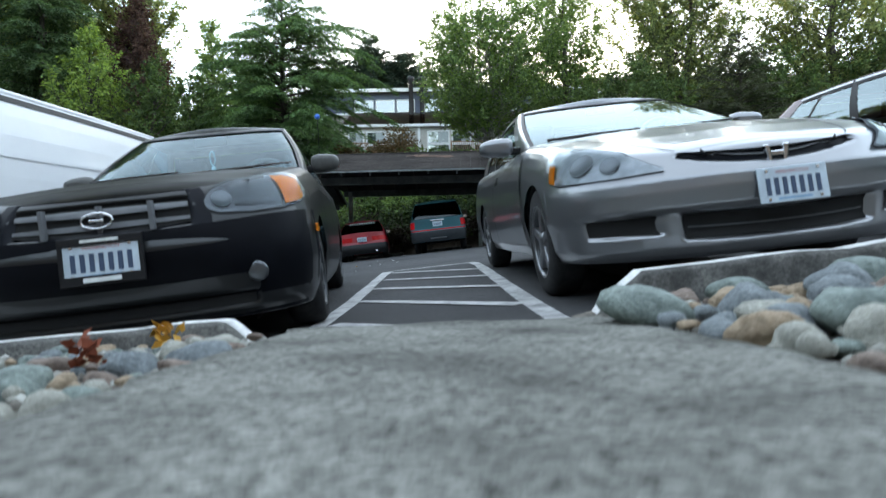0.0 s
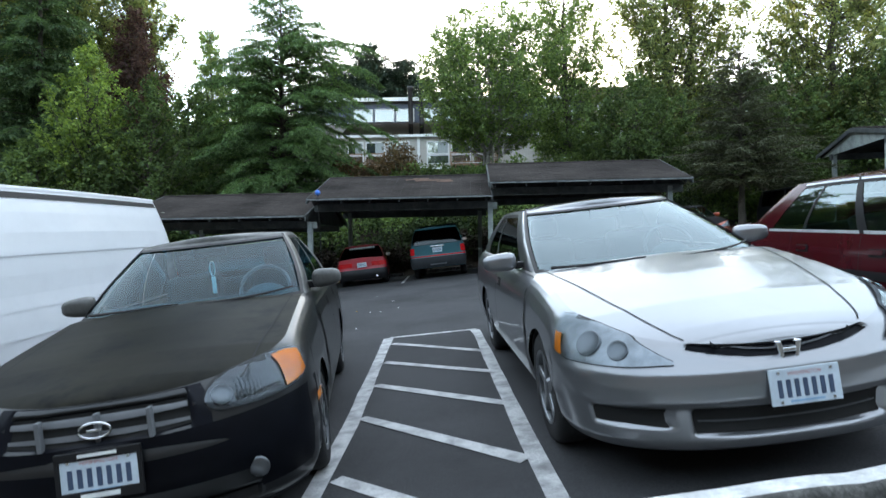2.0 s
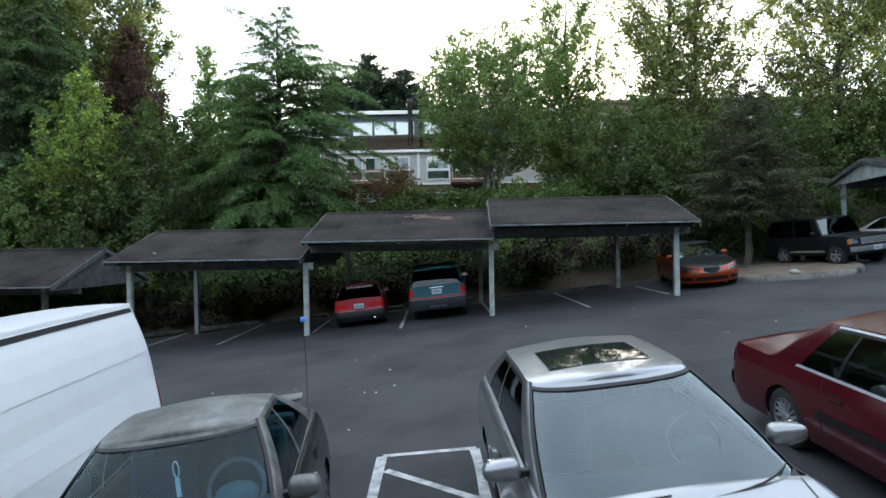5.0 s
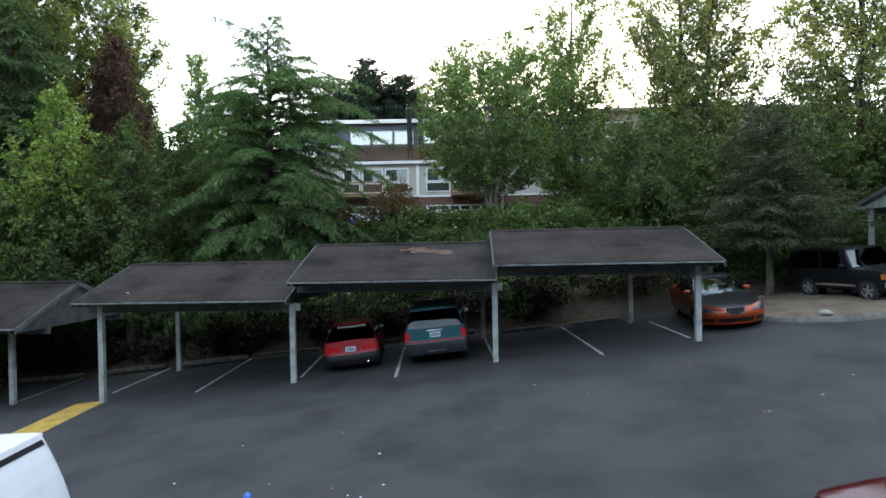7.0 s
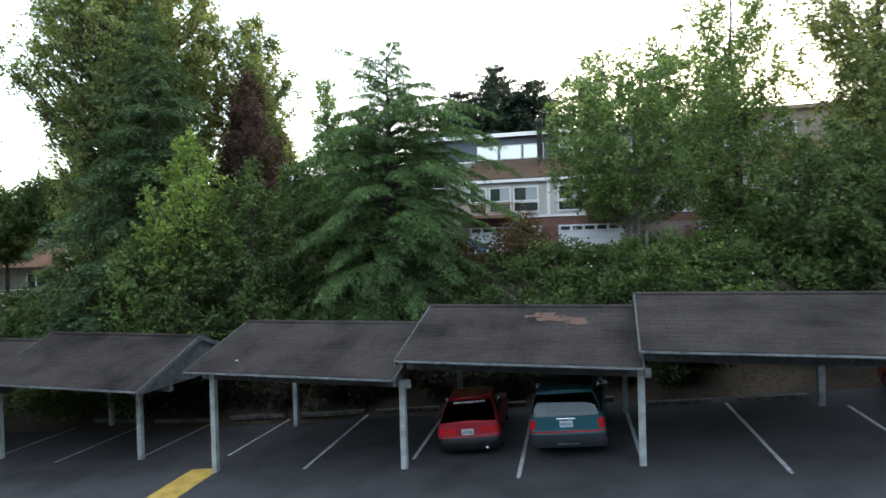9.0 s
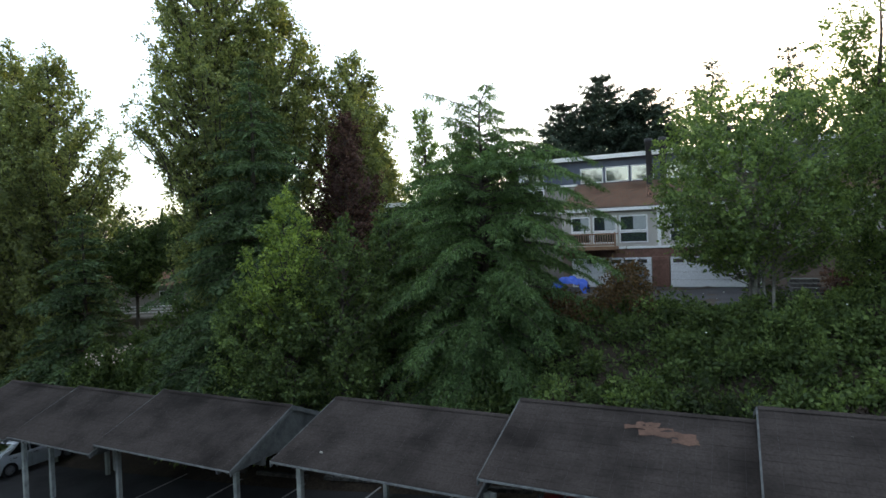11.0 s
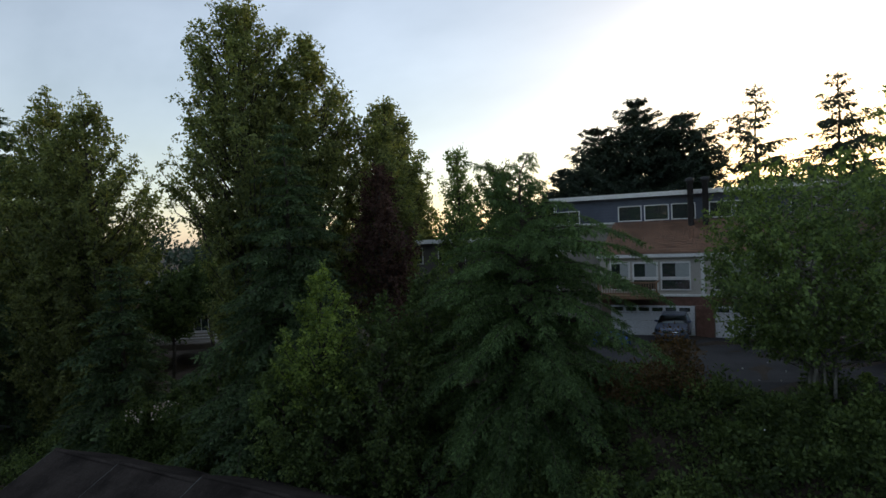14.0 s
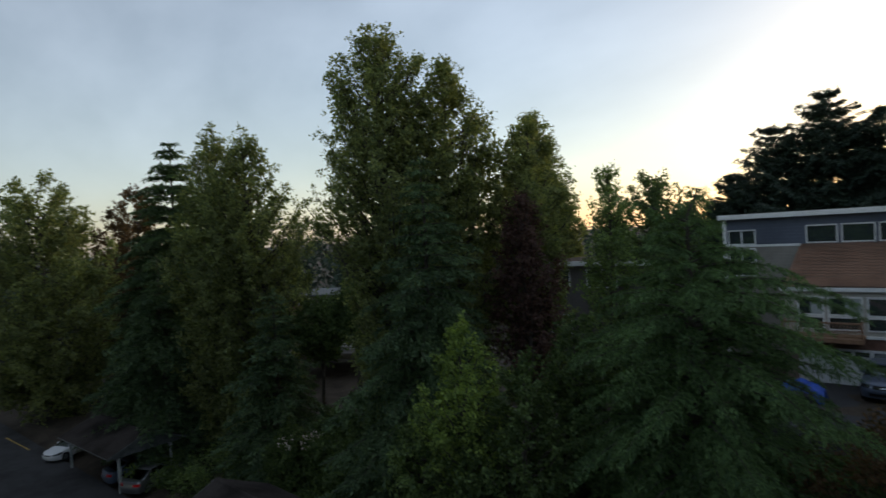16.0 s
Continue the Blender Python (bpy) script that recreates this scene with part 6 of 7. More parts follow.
# white panel van
sh = Shell(5.6, 2.0, ((0.2, 0.1), (0.5, 0), (0.9, 0.1), (1.1, 0.3)), ((0.2, 0.08), (0.5, 0), (1.2, 0.02)), (0.6, 0.16), ((0, 0.95), (0.7, 1.1), (1.0, 1.15), (5.6, 1.15)), (0.9, 4.4), 0.4,
           ((0, 0.96), (0.2, 1.0), (0.6, 1.0), (1, 0.975)), 0.25, (2.4, 4.0), dict(cowl=0.7, deck=5.585, roof0=1.5, roof1=5.42, wb=0.975, wr=0.84, bow=0.35, bowr=0.14, drop=0.05, bulge=0.045, rwu=0.78), 2.17)
vc = car("white_van", place_on_lot(-4.5, 8.15 - 2.8, -0.5), sh, "plain white panel van with ribbed side", M_WHITE, wheel_r=0.36, glassm=M_WHITE, doors=((1.0, 1.9),), side_glass=((0.30, 0.36), (0.37, 0.75)), interior=False)
for z in (0.78, 1.02):
    both_sides("side_rib", lambda s: sh.patch(sh.u_side(lin(2.0, 5.35, 16)), z, z + 0.035, 0.006, s, 3), M_WHITE, vc)
both_sides("side_rib", lambda s: sh.cabin(lin(0.37, 0.745, 16)[:, None], lin(0.36, 0.40, 3)[None, :], s, 0.006), M_WHITE, vc)
both_sides("gutter", lambda s: sh.cabin(lin(0.2, 0.78, 24)[:, None], lin(0.972, 1.0, 3)[None, :], s, 0.012), M_WHITE, vc)
rear_band("tail_lamp", vc, sh, 0.86, 0.99, 0.75, 1.12, M_REDLENS, 0.015)
front_band("grille", vc, sh, 0.6, 0.6, 0.85, M_BLACK, 0.006)

# maroon saloon
sh = Shell(4.68, 1.70, ((0.2, 0.1), (0.5, 0), (0.7, 0.05)), ((0.2, 0.1), (0.42, 0.0), (0.52, 0.0), (0.56, 0.06), (0.95, 0.12)), (0.5, 0.3),
           ((0, 0.68), (0.2, 0.72), (1.2, 0.84), (1.5, 0.86), (3.4, 0.88), (4.45, 0.90), (4.68, 0.87)), (0.95, 3.5), 0.33, ((0, 0.94), (0.2, 0.985), (0.5, 1.0), (0.8, 0.97), (1, 0.925)), 0.2, (2.8, 3.2),
           dict(cowl=0.70, deck=3.85, roof0=1.5, roof1=3.12, wb=0.775, wr=0.60, bow=0.25, drop=0.05), 1.38)
mc = car("maroon_saloon", place_on_lot(4.33, 7.65 - 2.34, 0.5), sh, "maroon four-door saloon with chrome window trim", M_MAROON, wheel_r=0.305, doors=((0.95, 1.95), (1.95, 2.9)), side_glass=((0.295, 0.425), (0.447, 0.582), (0.590, 0.685)), strip_mat=M_BLACK, belt_chrome=True, glassm=glass("pale_side_glass", (0.75, 0.9, 0.92), 0.85, 0.02, 2.4), mid_pillar=M_BLACK, handle=M_MAROON, mirror=M_MAROON)
rear_band("tail_lamp", mc, sh, 0.45, 0.985, 0.66, 0.84, M_REDLENS, 0.008)
for z in (0.44, 0.52):
    rear_band("bumper", mc, sh, 0.0, 0.99, z - 0.05, z + 0.03, M_BLACK, 0.012, 10)

# red hatchback under the carport, tail towards the tarmac
sh = Shell(4.0, 1.64, ((0.2, 0.1), (0.5, 0), (0.7, 0.06)), ((0.2, 0.08), (0.36, 0.0), (0.5, 0.0), (0.52, 0.06), (0.9, 0.1)), (0.5, 0.28),
           ((0, 0.66), (0.2, 0.7), (1.1, 0.84), (1.4, 0.87), (3.6, 0.90), (4.0, 0.88)), (0.8, 3.2), 0.32, ((0, 0.94), (0.2, 0.985), (0.5, 1.0), (0.8, 0.97), (1, 0.925)), 0.2, (2.8, 3.6),
           dict(cowl=1.1, deck=3.9, roof0=1.85, roof1=3.05, wb=0.745, wr=0.57, bow=0.22, drop=0.05), 1.36)
rc = car("red_hatchback", place_on_lot(-2.72, 19.15 + 2.0, 180 + 4), sh, "faded red hatchback backed towards the lane", M_RED, wheel_r=0.29, doors=((1.4, 2.6),), side_glass=((0.30, 0.5), (0.515, 0.69)), interior=False, glassm=M_DARKGLASS, mirror=M_BLACK)
rear_band("tail_lamp", rc, sh, 0.40, 0.985, 0.62, 0.76, M_REDLENS, 0.008)
rear_band("panel", rc, sh, 0.0, 0.38, 0.60, 0.76, M_RED, 0.010)
rear_band("bumper", rc, sh, 0.0, 0.99, 0.205, 0.53, M_BLACK, 0.014, 10)
plate(rc, pose(0.0, 2.0 - 0.0, 0.68, 0, 0, 180))
part("exhaust_pipe", boxed(-0.5, -0.42, 1.92, 2.06, 0.24, 0.30, 0.02), M_CHROME, rc)
for k in range(11):
    g = sh.cabin(0.985 if k % 2 else 0.99, 0.82)
    part("window_letter_bar", boxed(-0.44 + k * 0.08, -0.39 + k * 0.08, g[1] + 0.0 - abs(k - 5) * 0.004, g[1] + 0.012 - abs(k - 5) * 0.004, g[2] - 0.035, g[2] + 0.035), M_BEADS, rc)

# teal sport utility
sh = Shell(4.7, 1.78, ((0.3, 0.1), (0.6, 0), (0.9, 0.06)), ((0.3, 0.1), (0.52, 0.0), (0.66, 0.0), (0.68, 0.06), (1.1, 0.07)), (0.5, 0.22),
           ((0, 0.9), (0.3, 0.98), (1.2, 1.05), (1.5, 1.09), (4.7, 1.10)), (0.85, 3.65), 0.4, ((0, 0.96), (0.2, 0.99), (0.5, 1.0), (0.8, 0.98), (1, 0.95)), 0.34, (2.8, 4.0),
           dict(cowl=1.3, deck=4.66, roof0=1.95, roof1=4.38, wb=0.82, wr=0.66, bow=0.22, bowr=0.14, drop=0.05), 1.66)
tc = car("teal_utility_car", place_on_lot(0.0, 18.6 + 2.35, 178), sh, "teal sport utility car with a roof rack", M_TEAL, wheel_r=0.36, wheel_style="big", doors=((1.5, 2.5), (2.5, 3.3)), side_glass=((0.30, 0.44), (0.455, 0.58), (0.60, 0.735)), interior=False, glassm=M_DARKGLASS, rails=True, mirror=M_BLACK, rear_glass=glass("blue_rear_glass", (0.5, 0.56, 0.6), 0.2, 0.02, 1.55))
rear_band("tail_lamp", tc, sh, 0.84, 1.0, 0.78, 1.0, M_REDLENS, 0.012)
rear_band("bumper", tc, sh, 0.0, 0.99, 0.36, 0.66, M_CHARCOAL, 0.02, 10, "charcoal rear bumper")
rear_band("bumper_step", tc, sh, 0.0, 0.3, 0.44, 0.475, M_HUBCAP, 0.026, 6)
rear_band("tail_stripe", tc, sh, 0.0, 0.98, 0.70, 0.735, M_REDLENS, 0.010, 10)
plate(tc, pose(0.0, 2.35 - 0.06, 0.90, 0, 0, 180))
part("tailgate_handle", boxed(-0.22, 0.22, 2.26, 2.285, 1.0, 1.035, 0.01), M_CHROME, tc)

# copper-orange saloon
sh = Shell(5.0, 1.87, ((0.2, 0.12), (0.45, 0), (0.6, 0.04), (0.7, 0.12)), ((0.2, 0.1), (0.5, 0.0), (0.9, 0.1)), (0.8, 0.45),
           ((0, 0.66), (0.15, 0.7), (0.5, 0.77), (1.2, 0.87), (1.6, 0.91), (3.8, 0.96), (5.0, 0.98)), (1.05, 3.85), 0.36, FLANK, 0.19, (2.2, 2.8),
           dict(cowl=1.35, deck=4.3, roof0=2.45, roof1=3.5, wb=0.80, wr=0.58, bow=0.32, drop=0.05), 1.42)
oc = car("orange_saloon", place_on_lot(8.85, 21.0, -11), sh, "copper-orange saloon with black bonnet and a dark grille", M_ORANGE, M_BLACKPAINT, wheel_r=0.33, wheel_style="alloy", doors=((1.5, 2.6), (2.6, 3.5)), glassm=M_DARKGLASS, roof=M_BLACKPAINT, pillar=M_BLACKPAINT, interior=True)
headlamps(oc, sh, 0.52, 0.26, ((0, 0.57), (0.5, 0.575), (1, 0.64)), ((0, 0.60), (0.4, 0.70), (1, 0.77)), back=M_SATIN)
e = new("grille")
e.parent = oc
front_band("grille_rim", e, sh, 0.285, 0.460, 0.668, M_BOWL, 0.006, 21, "chrome rim", (0.11, 0.0))
front_band("grille_opening", e, sh, 0.265, 0.47, 0.66, M_UNDER, 0.012, 21, "black V-shaped grille", (0.11, 0.0))
for q in lin(-0.2, 0.2, 7):
    pc = sh.patch(np.array([float(sh.u_front(abs(q)))]), 0.52, 0.65, 0.016, math.copysign(1, q), 2)[0]
    part("grille_slat", boxed(pc[0, 0] - 0.004, pc[0, 0] + 0.004, pc[0, 1] - 0.004, pc[0, 1] + 0.012, 0.52, 0.65), M_GRILLE, e)
for s in (1.0, -1.0):
    skin_part("fog_recess", sh.patch(lin(float(sh.u_front(0.6)), float(sh.u_front(0.9)), 6), 0.28, 0.38, 0.006, s), M_BLACK, oc)
front_band("lower_intake", oc, sh, 0.5, 0.26, 0.38, M_BLACK, 0.006)

# black off-road car
sh = Shell(4.3, 1.73, ((0.4, 0.06), (0.6, 0), (0.75, 0.02), (1.0, 0.06)), ((0.3, 0.1), (0.6, 0.0), (1.1, 0.06)), (0.3, 0.25),
           ((0, 1.0), (0.3, 1.02), (1.3, 1.06), (4.3, 1.1)), (0.8, 3.2), 0.42, ((0, 0.96), (0.2, 0.99), (0.5, 1.0), (0.8, 0.98), (1, 0.95)), 0.4, (3.6, 4.0),
           dict(cowl=1.2, deck=4.2, roof0=1.58, roof1=4.0, wb=0.80, wr=0.68, bow=0.2, bowr=0.14, drop=0.05), 1.74)
bc = car("black_offroader", place_on_lot(14.1, 22.05, 10), sh, "black two-door off-road car with tan sills", M_BLACKPAINT, wheel_r=0.37, wheel_style="big", doors=((1.35, 2.5),), side_glass=((0.30, 0.46), (0.48, 0.72)), interior=False, glassm=M_DEEPGLASS, strip_mat=M_TAN, screen=glass("pale_screen", (0.6, 0.7, 0.75), 0.3, 0.02, 2.2))
front_band("grille", bc, sh, 0.62, 0.74, 0.94, M_HUBCAP, 0.008, 9, "chrome bar grille")
for z in (0.78, 0.83, 0.88):
    front_band("grille_gap", bc, sh, 0.6, z, z + 0.02, M_UNDER, 0.014, 9)
headlamps(bc, sh, 0.66, 0.24, ((0, 0.76), (1, 0.76)), ((0, 0.92), (1, 0.92)), (0.6, 1.0, 0, 1))
front_band("bumper", bc, sh, 0.98, 0.5, 0.66, M_HUBCAP, 0.03, 11, "chrome bumper")
plate(bc, pose(0.0, -2.15 - 0.045, 0.58, 0, 0, 0))
both_sides("lower_cladding", lambda s: sh.patch(sh.u_side(lin(1.2, 2.8, 12)), 0.50, 0.55, 0.012, s, 3), M_TAN, bc)


# ---- the walkway, its beds and kerbs ----
def path_z(x, y):
    return -0.012 - 0.058 * np.asarray(y, float) + 0.02 * np.asarray(x, float)


px, py = lin(-0.48, 0.55, 14), np.concatenate([lin(-6, 0, 13)[:-1], lin(0, 1.95, 24)])
PX, PY = np.meshgrid(px, py, indexing="ij")
edge = np.clip((PY - 1.2) / 0.8, 0, 1) ** 2
PX = PX + np.where(PX < 0, -0.03, 0.0) * edge + 0.01 * rng.standard_normal(PX.shape) * (np.abs(PX) > 0.4)
PZ = path_z(PX, PY) + 0.0015 * rng.standard_normal(PX.shape)
slab = grid_mesh("walkway", np.stack([PX, PY, PZ], -1))
wk = part_mesh("walkway", slab, M_CONCRETE, smooth=True)
md = wk.modifiers.new("depth", "SOLIDIFY")
md.thickness, md.offset = 0.16, -1
tagged(wk, "worn grey concrete walkway ending at the tarmac", "path", kind="structure")

M_GRAVEL = rough_surface("bed_gravel", (0.05, 0.045, 0.04), (0.22, 0.2, 0.17), 38, 4, 0.95, 1.0, 0.02, 0.4)


def bed_z(x, y):
    return np.where(np.asarray(x) > 0, -0.10 + 0.085 * (np.asarray(x) - 0.5), -0.16 + 0.06 * (np.asarray(x) + 0.5)) - 0.03 * (np.asarray(y) - 1)


for name, xs in (("planting_bed", lin(0.5, 9.0, 36)), ("planting_bed", lin(-9.0, -0.44, 36))):
    BX, BY = np.meshgrid(xs, lin(-6, 2.3, 36), indexing="ij")
    BZ = bed_z(BX, BY) + 0.012 * rng.standard_normal(BX.shape)
    tagged(part_mesh(name, grid_mesh(name, np.stack([BX, BY, BZ], -1)), M_GRAVEL, smooth=True), "gravel bed beside a concrete walkway", "planting bed", kind="structure")


def kerb(name, x0, x1, sgn):
    """A cast kerb with a tapered, white-painted nose; x0 is the nose's tip."""
    n = 46
    d = np.concatenate([lin(0, 0.2, 9)[:-1], lin(0.2, abs(x1 - x0), n - 8)])
    x = x0 + sgn * d
    y = 2.17 + 0.05 * np.maximum(d - 0.2, 0) + np.where(d < 0.2, 0.10 * (1 - d / 0.2), 0)
    zt = lot_z(x, y) + 0.215 * smooth(-0.03, 0.22, d) + 0.01
    zt = zt + 0.004 * rng.standard_normal(n + 1)[: len(d)]
    rows, paint_rows = [], []
    for xx, yy, z in zip(x, y, zt):
        zl = float(lot_z(xx, yy)) - 0.06
        rows.append([(xx, yy - 0.085, zl - 0.1), (xx, yy - 0.075, z - 0.02), (xx, yy - 0.062, z - 0.004), (xx, yy - 0.045, z)])
        paint_rows.append([(xx, yy - 0.047, z + 0.001), (xx, yy + 0.05, z + 0.001), (xx, yy + 0.072, z - 0.02), (xx, yy + 0.085, zl)])
    kb = thing(name, pose(0, 0, 0), "concrete kerb with worn white paint on top", "kerb", "kerbs", "structure")
    skin_part("kerb_back", np.array(rows), M_KERB, kb)
    skin_part("kerb_paint", np.array(paint_rows), M_KERBPAINT, kb, "worn white paint")
    return kb


kerb("kerb", 0.52, 6.5, 1)
kerb("kerb", -0.62, -7.0, -1)

# river stones
STONES = [rough_surface("stone_" + nm, c0, c1, 14, 3, 0.75, 0.5, 0.03, 0.4) for nm, c0, c1 in (
    ("greygreen", (0.14, 0.175, 0.16), (0.28, 0.33, 0.30)), ("pale", (0.26, 0.26, 0.22), (0.42, 0.41, 0.36)), ("brown", (0.15, 0.11, 0.09), (0.28, 0.22, 0.18)),
    ("slate", (0.13, 0.15, 0.16), (0.25, 0.28, 0.29)), ("tan", (0.26, 0.19, 0.12), (0.40, 0.31, 0.22)))]
stone_meshes = []
for k in range(10):
    bm = bmesh.new()
    bmesh.ops.create_icosphere(bm, subdivisions=3, radius=0.5)
    sx, sy, sz_ = rng.uniform(0.85, 1.25), rng.uniform(0.75, 1.0), rng.uniform(0.5, 0.75)
    off = Vector(rng.uniform(-50, 50, 3))
    for v in bm.verts:
        f = 1 + 0.5 * noise.noise(v.co * 1.7 + off) + 0.2 * abs(noise.noise(v.co * 3.4 + off)) + 0.05 * noise.noise(v.co * 9 + off)
        v.co = Vector((v.co.x * sx * f, v.co.y * sy * f, v.co.z * sz_ * f))
    me = bpy.data.meshes.new("stone")
    bm.to_mesh(me)
    bm.free()
    me.materials.append(STONES[k % 5])
    me.polygons.foreach_set("use_smooth", [True] * len(me.polygons))
    stone_meshes.append(me)
STONE_WORDS = ("grey-green", "pale", "dark brown", "slate grey", "tan")


def stone(x, y, size, k=None, lift=0.0):
    k = int(rng.integers(10)) if k is None else k
    ob = new("river_stone", stone_meshes[k])
    z = float(bed_z(x, y)) + size * 0.22 + lift
    ob.matrix_basis = pose(x, y, z, rng.uniform(-15, 15), rng.uniform(-15, 15), rng.uniform(0, 360)) @ Matrix.Diagonal((size, size, size, 1))
    return tagged(ob, "rounded " + STONE_WORDS[k % 5] + " river stone in a gravel bed", "stone", "river stones")


placed = []


def scatter(n, x0, x1, y0, y1, s0, s1, lift=0.0):
    made, tries = 0, 0
    while made < n and tries < n * 60:
        tries += 1
        x, y = rng.uniform(x0, x1), rng.uniform(y0, y1)
        s = s0 + (s1 - s0) * rng.random() ** 1.6
        if any((x - a) ** 2 + (y - b) ** 2 < (0.36 * (s + c)) ** 2 for a, b, c in placed):
            continue
        placed.append((x, y, s))
        stone(x, y, s, lift=lift)
        made += 1


for x, y, s, k in ((0.57, 1.66, 0.2, 0), (0.68, 1.88, 0.13, 2), (0.80, 1.45, 0.15, 6), (0.88, 1.2, 0.2, 5), (0.90, 1.80, 0.15, 4), (1.0, 1.98, 0.16, 0), (1.10, 1.62, 0.18, 3), (1.25, 1.85, 0.2, 8), (1.30, 1.35, 0.2, 5), (1.08, 1.0, 0.22, 3), (1.45, 2.0, 0.2, 0),
                   (-0.62, 1.50, 0.14, 3), (-0.76, 1.42, 0.12, 8), (-0.70, 1.80, 0.13, 6), (-0.95, 1.30, 0.12, 0), (-0.86, 1.95, 0.1, 7), (-1.15, 1.22, 0.14, 1), (-1.1, 1.6, 0.12, 2)):
    placed.append((x, y, s))
    stone(x, y, s, k)
scatter(115, 0.6, 2.2, 0.8, 2.06, 0.06, 0.16)
scatter(90, 0.58, 1.9, 0.9, 2.08, 0.04, 0.08, 0.015)
scatter(120, -2.0, -0.56, 0.5, 2.05, 0.05, 0.11)
scatter(40, -1.5, -0.55, 1.0, 2.07, 0.035, 0.07, 0.015)
# pebbles between the stones
ico = bmesh.new()
bmesh.ops.create_icosphere(ico, subdivisions=1, radius=0.5)
ico_v = np.array([v.co[:] for v in ico.verts])
ico_f = np.array([[v.index for v in f.verts] for f in ico.faces])
ico.free()
np_ = 1100
bx = np.where(rng.random(np_) < 0.55, rng.uniform(0.56, 2.6, np_), rng.uniform(-2.0, -0.54, np_))
by = rng.uniform(0.4, 2.08, np_)
bs = rng.uniform(0.015, 0.05, np_)
verts = ico_v[None] * (bs[:, None, None] * rng.uniform(0.6, 1.3, (np_, 1, 3))) + np.stack([bx, by, bed_z(bx, by) + bs * 0.2], 1)[:, None]
me = bpy.data.meshes.new("pebbles")
me.from_pydata(verts.reshape(-1, 3).tolist(), [], (ico_f[None] + (np.arange(np_) * len(ico_v))[:, None, None]).reshape(-1, 3).tolist())


def pebble_material():
    m, nt, b = mat_new("mixed_pebbles")
    geo = nt.nodes.new("ShaderNodeNewGeometry")
    c = ramp_between(nt, geo.outputs["Random Per Island"], (0.09, 0.075, 0.06), (0.42, 0.42, 0.38), 0.0, 1.0)
    nt.links.new(mix_col(nt, c, (0.1, 0.1, 0.09), ramp_between(nt, noise_tex(nt, 40, 4), (0, 0, 0), (0.5, 0.5, 0.5))), b.inputs["Base Color"])
    b.inputs["Roughness"].default_value = 0.85
    return m


tagged(part_mesh("pebbles", me, pebble_material(), smooth=True), "mixed pebbles between larger river stones", "pebbles", kind="stuff")
# dry leaves caught among the stones
M_DRY = plain("dry_yellow_leaf", (0.55, 0.30, 0.05), 0.8, 0, 0.3, 0.4)
M_DRYRED = plain("dry_red_leaf", (0.22, 0.06, 0.03), 0.8, 0, 0.3, 0.4)
for lx, ly, mat, words in ((-0.86, 1.82, M_DRY, "curled dry yellow leaf"), (-0.92, 1.50, M_DRYRED, "curled dry red-brown leaf")):
    s = Soup()
    m = 26
    s.leaves(rng.normal(0, 0.016, (m, 3)), rng.standard_normal((m, 3)) + np.array([0, 0, 0.9]), rng.standard_normal((m, 3)), 0.042, 0.028)
    ob = part_mesh("dry_leaf", s.mesh("dry_leaf"), mat)
    ob.location = (lx, ly, float(bed_z(lx, ly)) + 0.07)
    tagged(ob, words + " among river stones", "leaf", "dry leaves")

# wheel stops and edging at the back of the bays
for x0, x1, y in ((2.1, 3.9, 23.0), (4.6, 6.4, 22.9), (-9.9, -7.4, 24.3), (-6.9, -4.6, 24.1), (-13.0, -10.6, 24.5), (-16.4, -13.8, 24.6), (-3.7, -1.6, 24.0), (-1.0, 1.2, 23.9), (-19.4, -17.0, 24.7)):
    bm = boxed(-(x1 - x0) / 2, (x1 - x0) / 2, -0.08, 0.08, -0.03, 0.12, 0.02)
    ws = part("wheel_stop", bm, M_KERB)
    ws.matrix_basis = place_on_lot((x0 + x1) / 2, y, -2)
    tagged(ws, "low weathered concrete wheel stop", "wheel stop", "wheel stops")

# planted island with the small spruce
a = lin(0, 2 * np.pi, 33)[:-1]
ic, rx_, ry_ = np.array([11.8, 21.0]), 2.3, 3.0
rim = np.stack([ic[0] + rx_ * np.cos(a) * (1 + 0.1 * np.sin(2 * a)), ic[1] + ry_ * np.sin(a)], 1)
rows = []
for f, dz in ((1.0, -0.05), (0.995, 0.13), (0.96, 0.15), (0.93, 0.10), (0.6, 0.12), (0.0, 0.15)):
    q = ic + (rim - ic) * f
    rows.append(np.c_[q, lot_z(q[:, 0], q[:, 1]) + dz])
P = np.array(rows)
isl = thing("island", pose(0, 0, 0), "kerbed island of bare brown soil", "island", kind="structure")
part_mesh("kerb_ring", grid_mesh("kerb_ring", P[:4], close_v=True), M_CONCRETE, isl, smooth=True)
part_mesh("soil", grid_mesh("soil", P[3:], close_v=True), rough_surface("bare_brown_soil", (0.10, 0.075, 0.055), (0.2, 0.16, 0.12), 14, 1.2, 0.95, 0.6, 0.02, 0.3), isl, smooth=True)
ob = new("river_stone", stone_meshes[1])
ob.matrix_basis = pose(11.0, 18.75, float(lot_z(11.0, 18.75)) + 0.2) @ Matrix.Diagonal((0.4, 0.28, 0.2, 1))
tagged(ob, "pale flat rock on a bare island", "stone", "river stones")

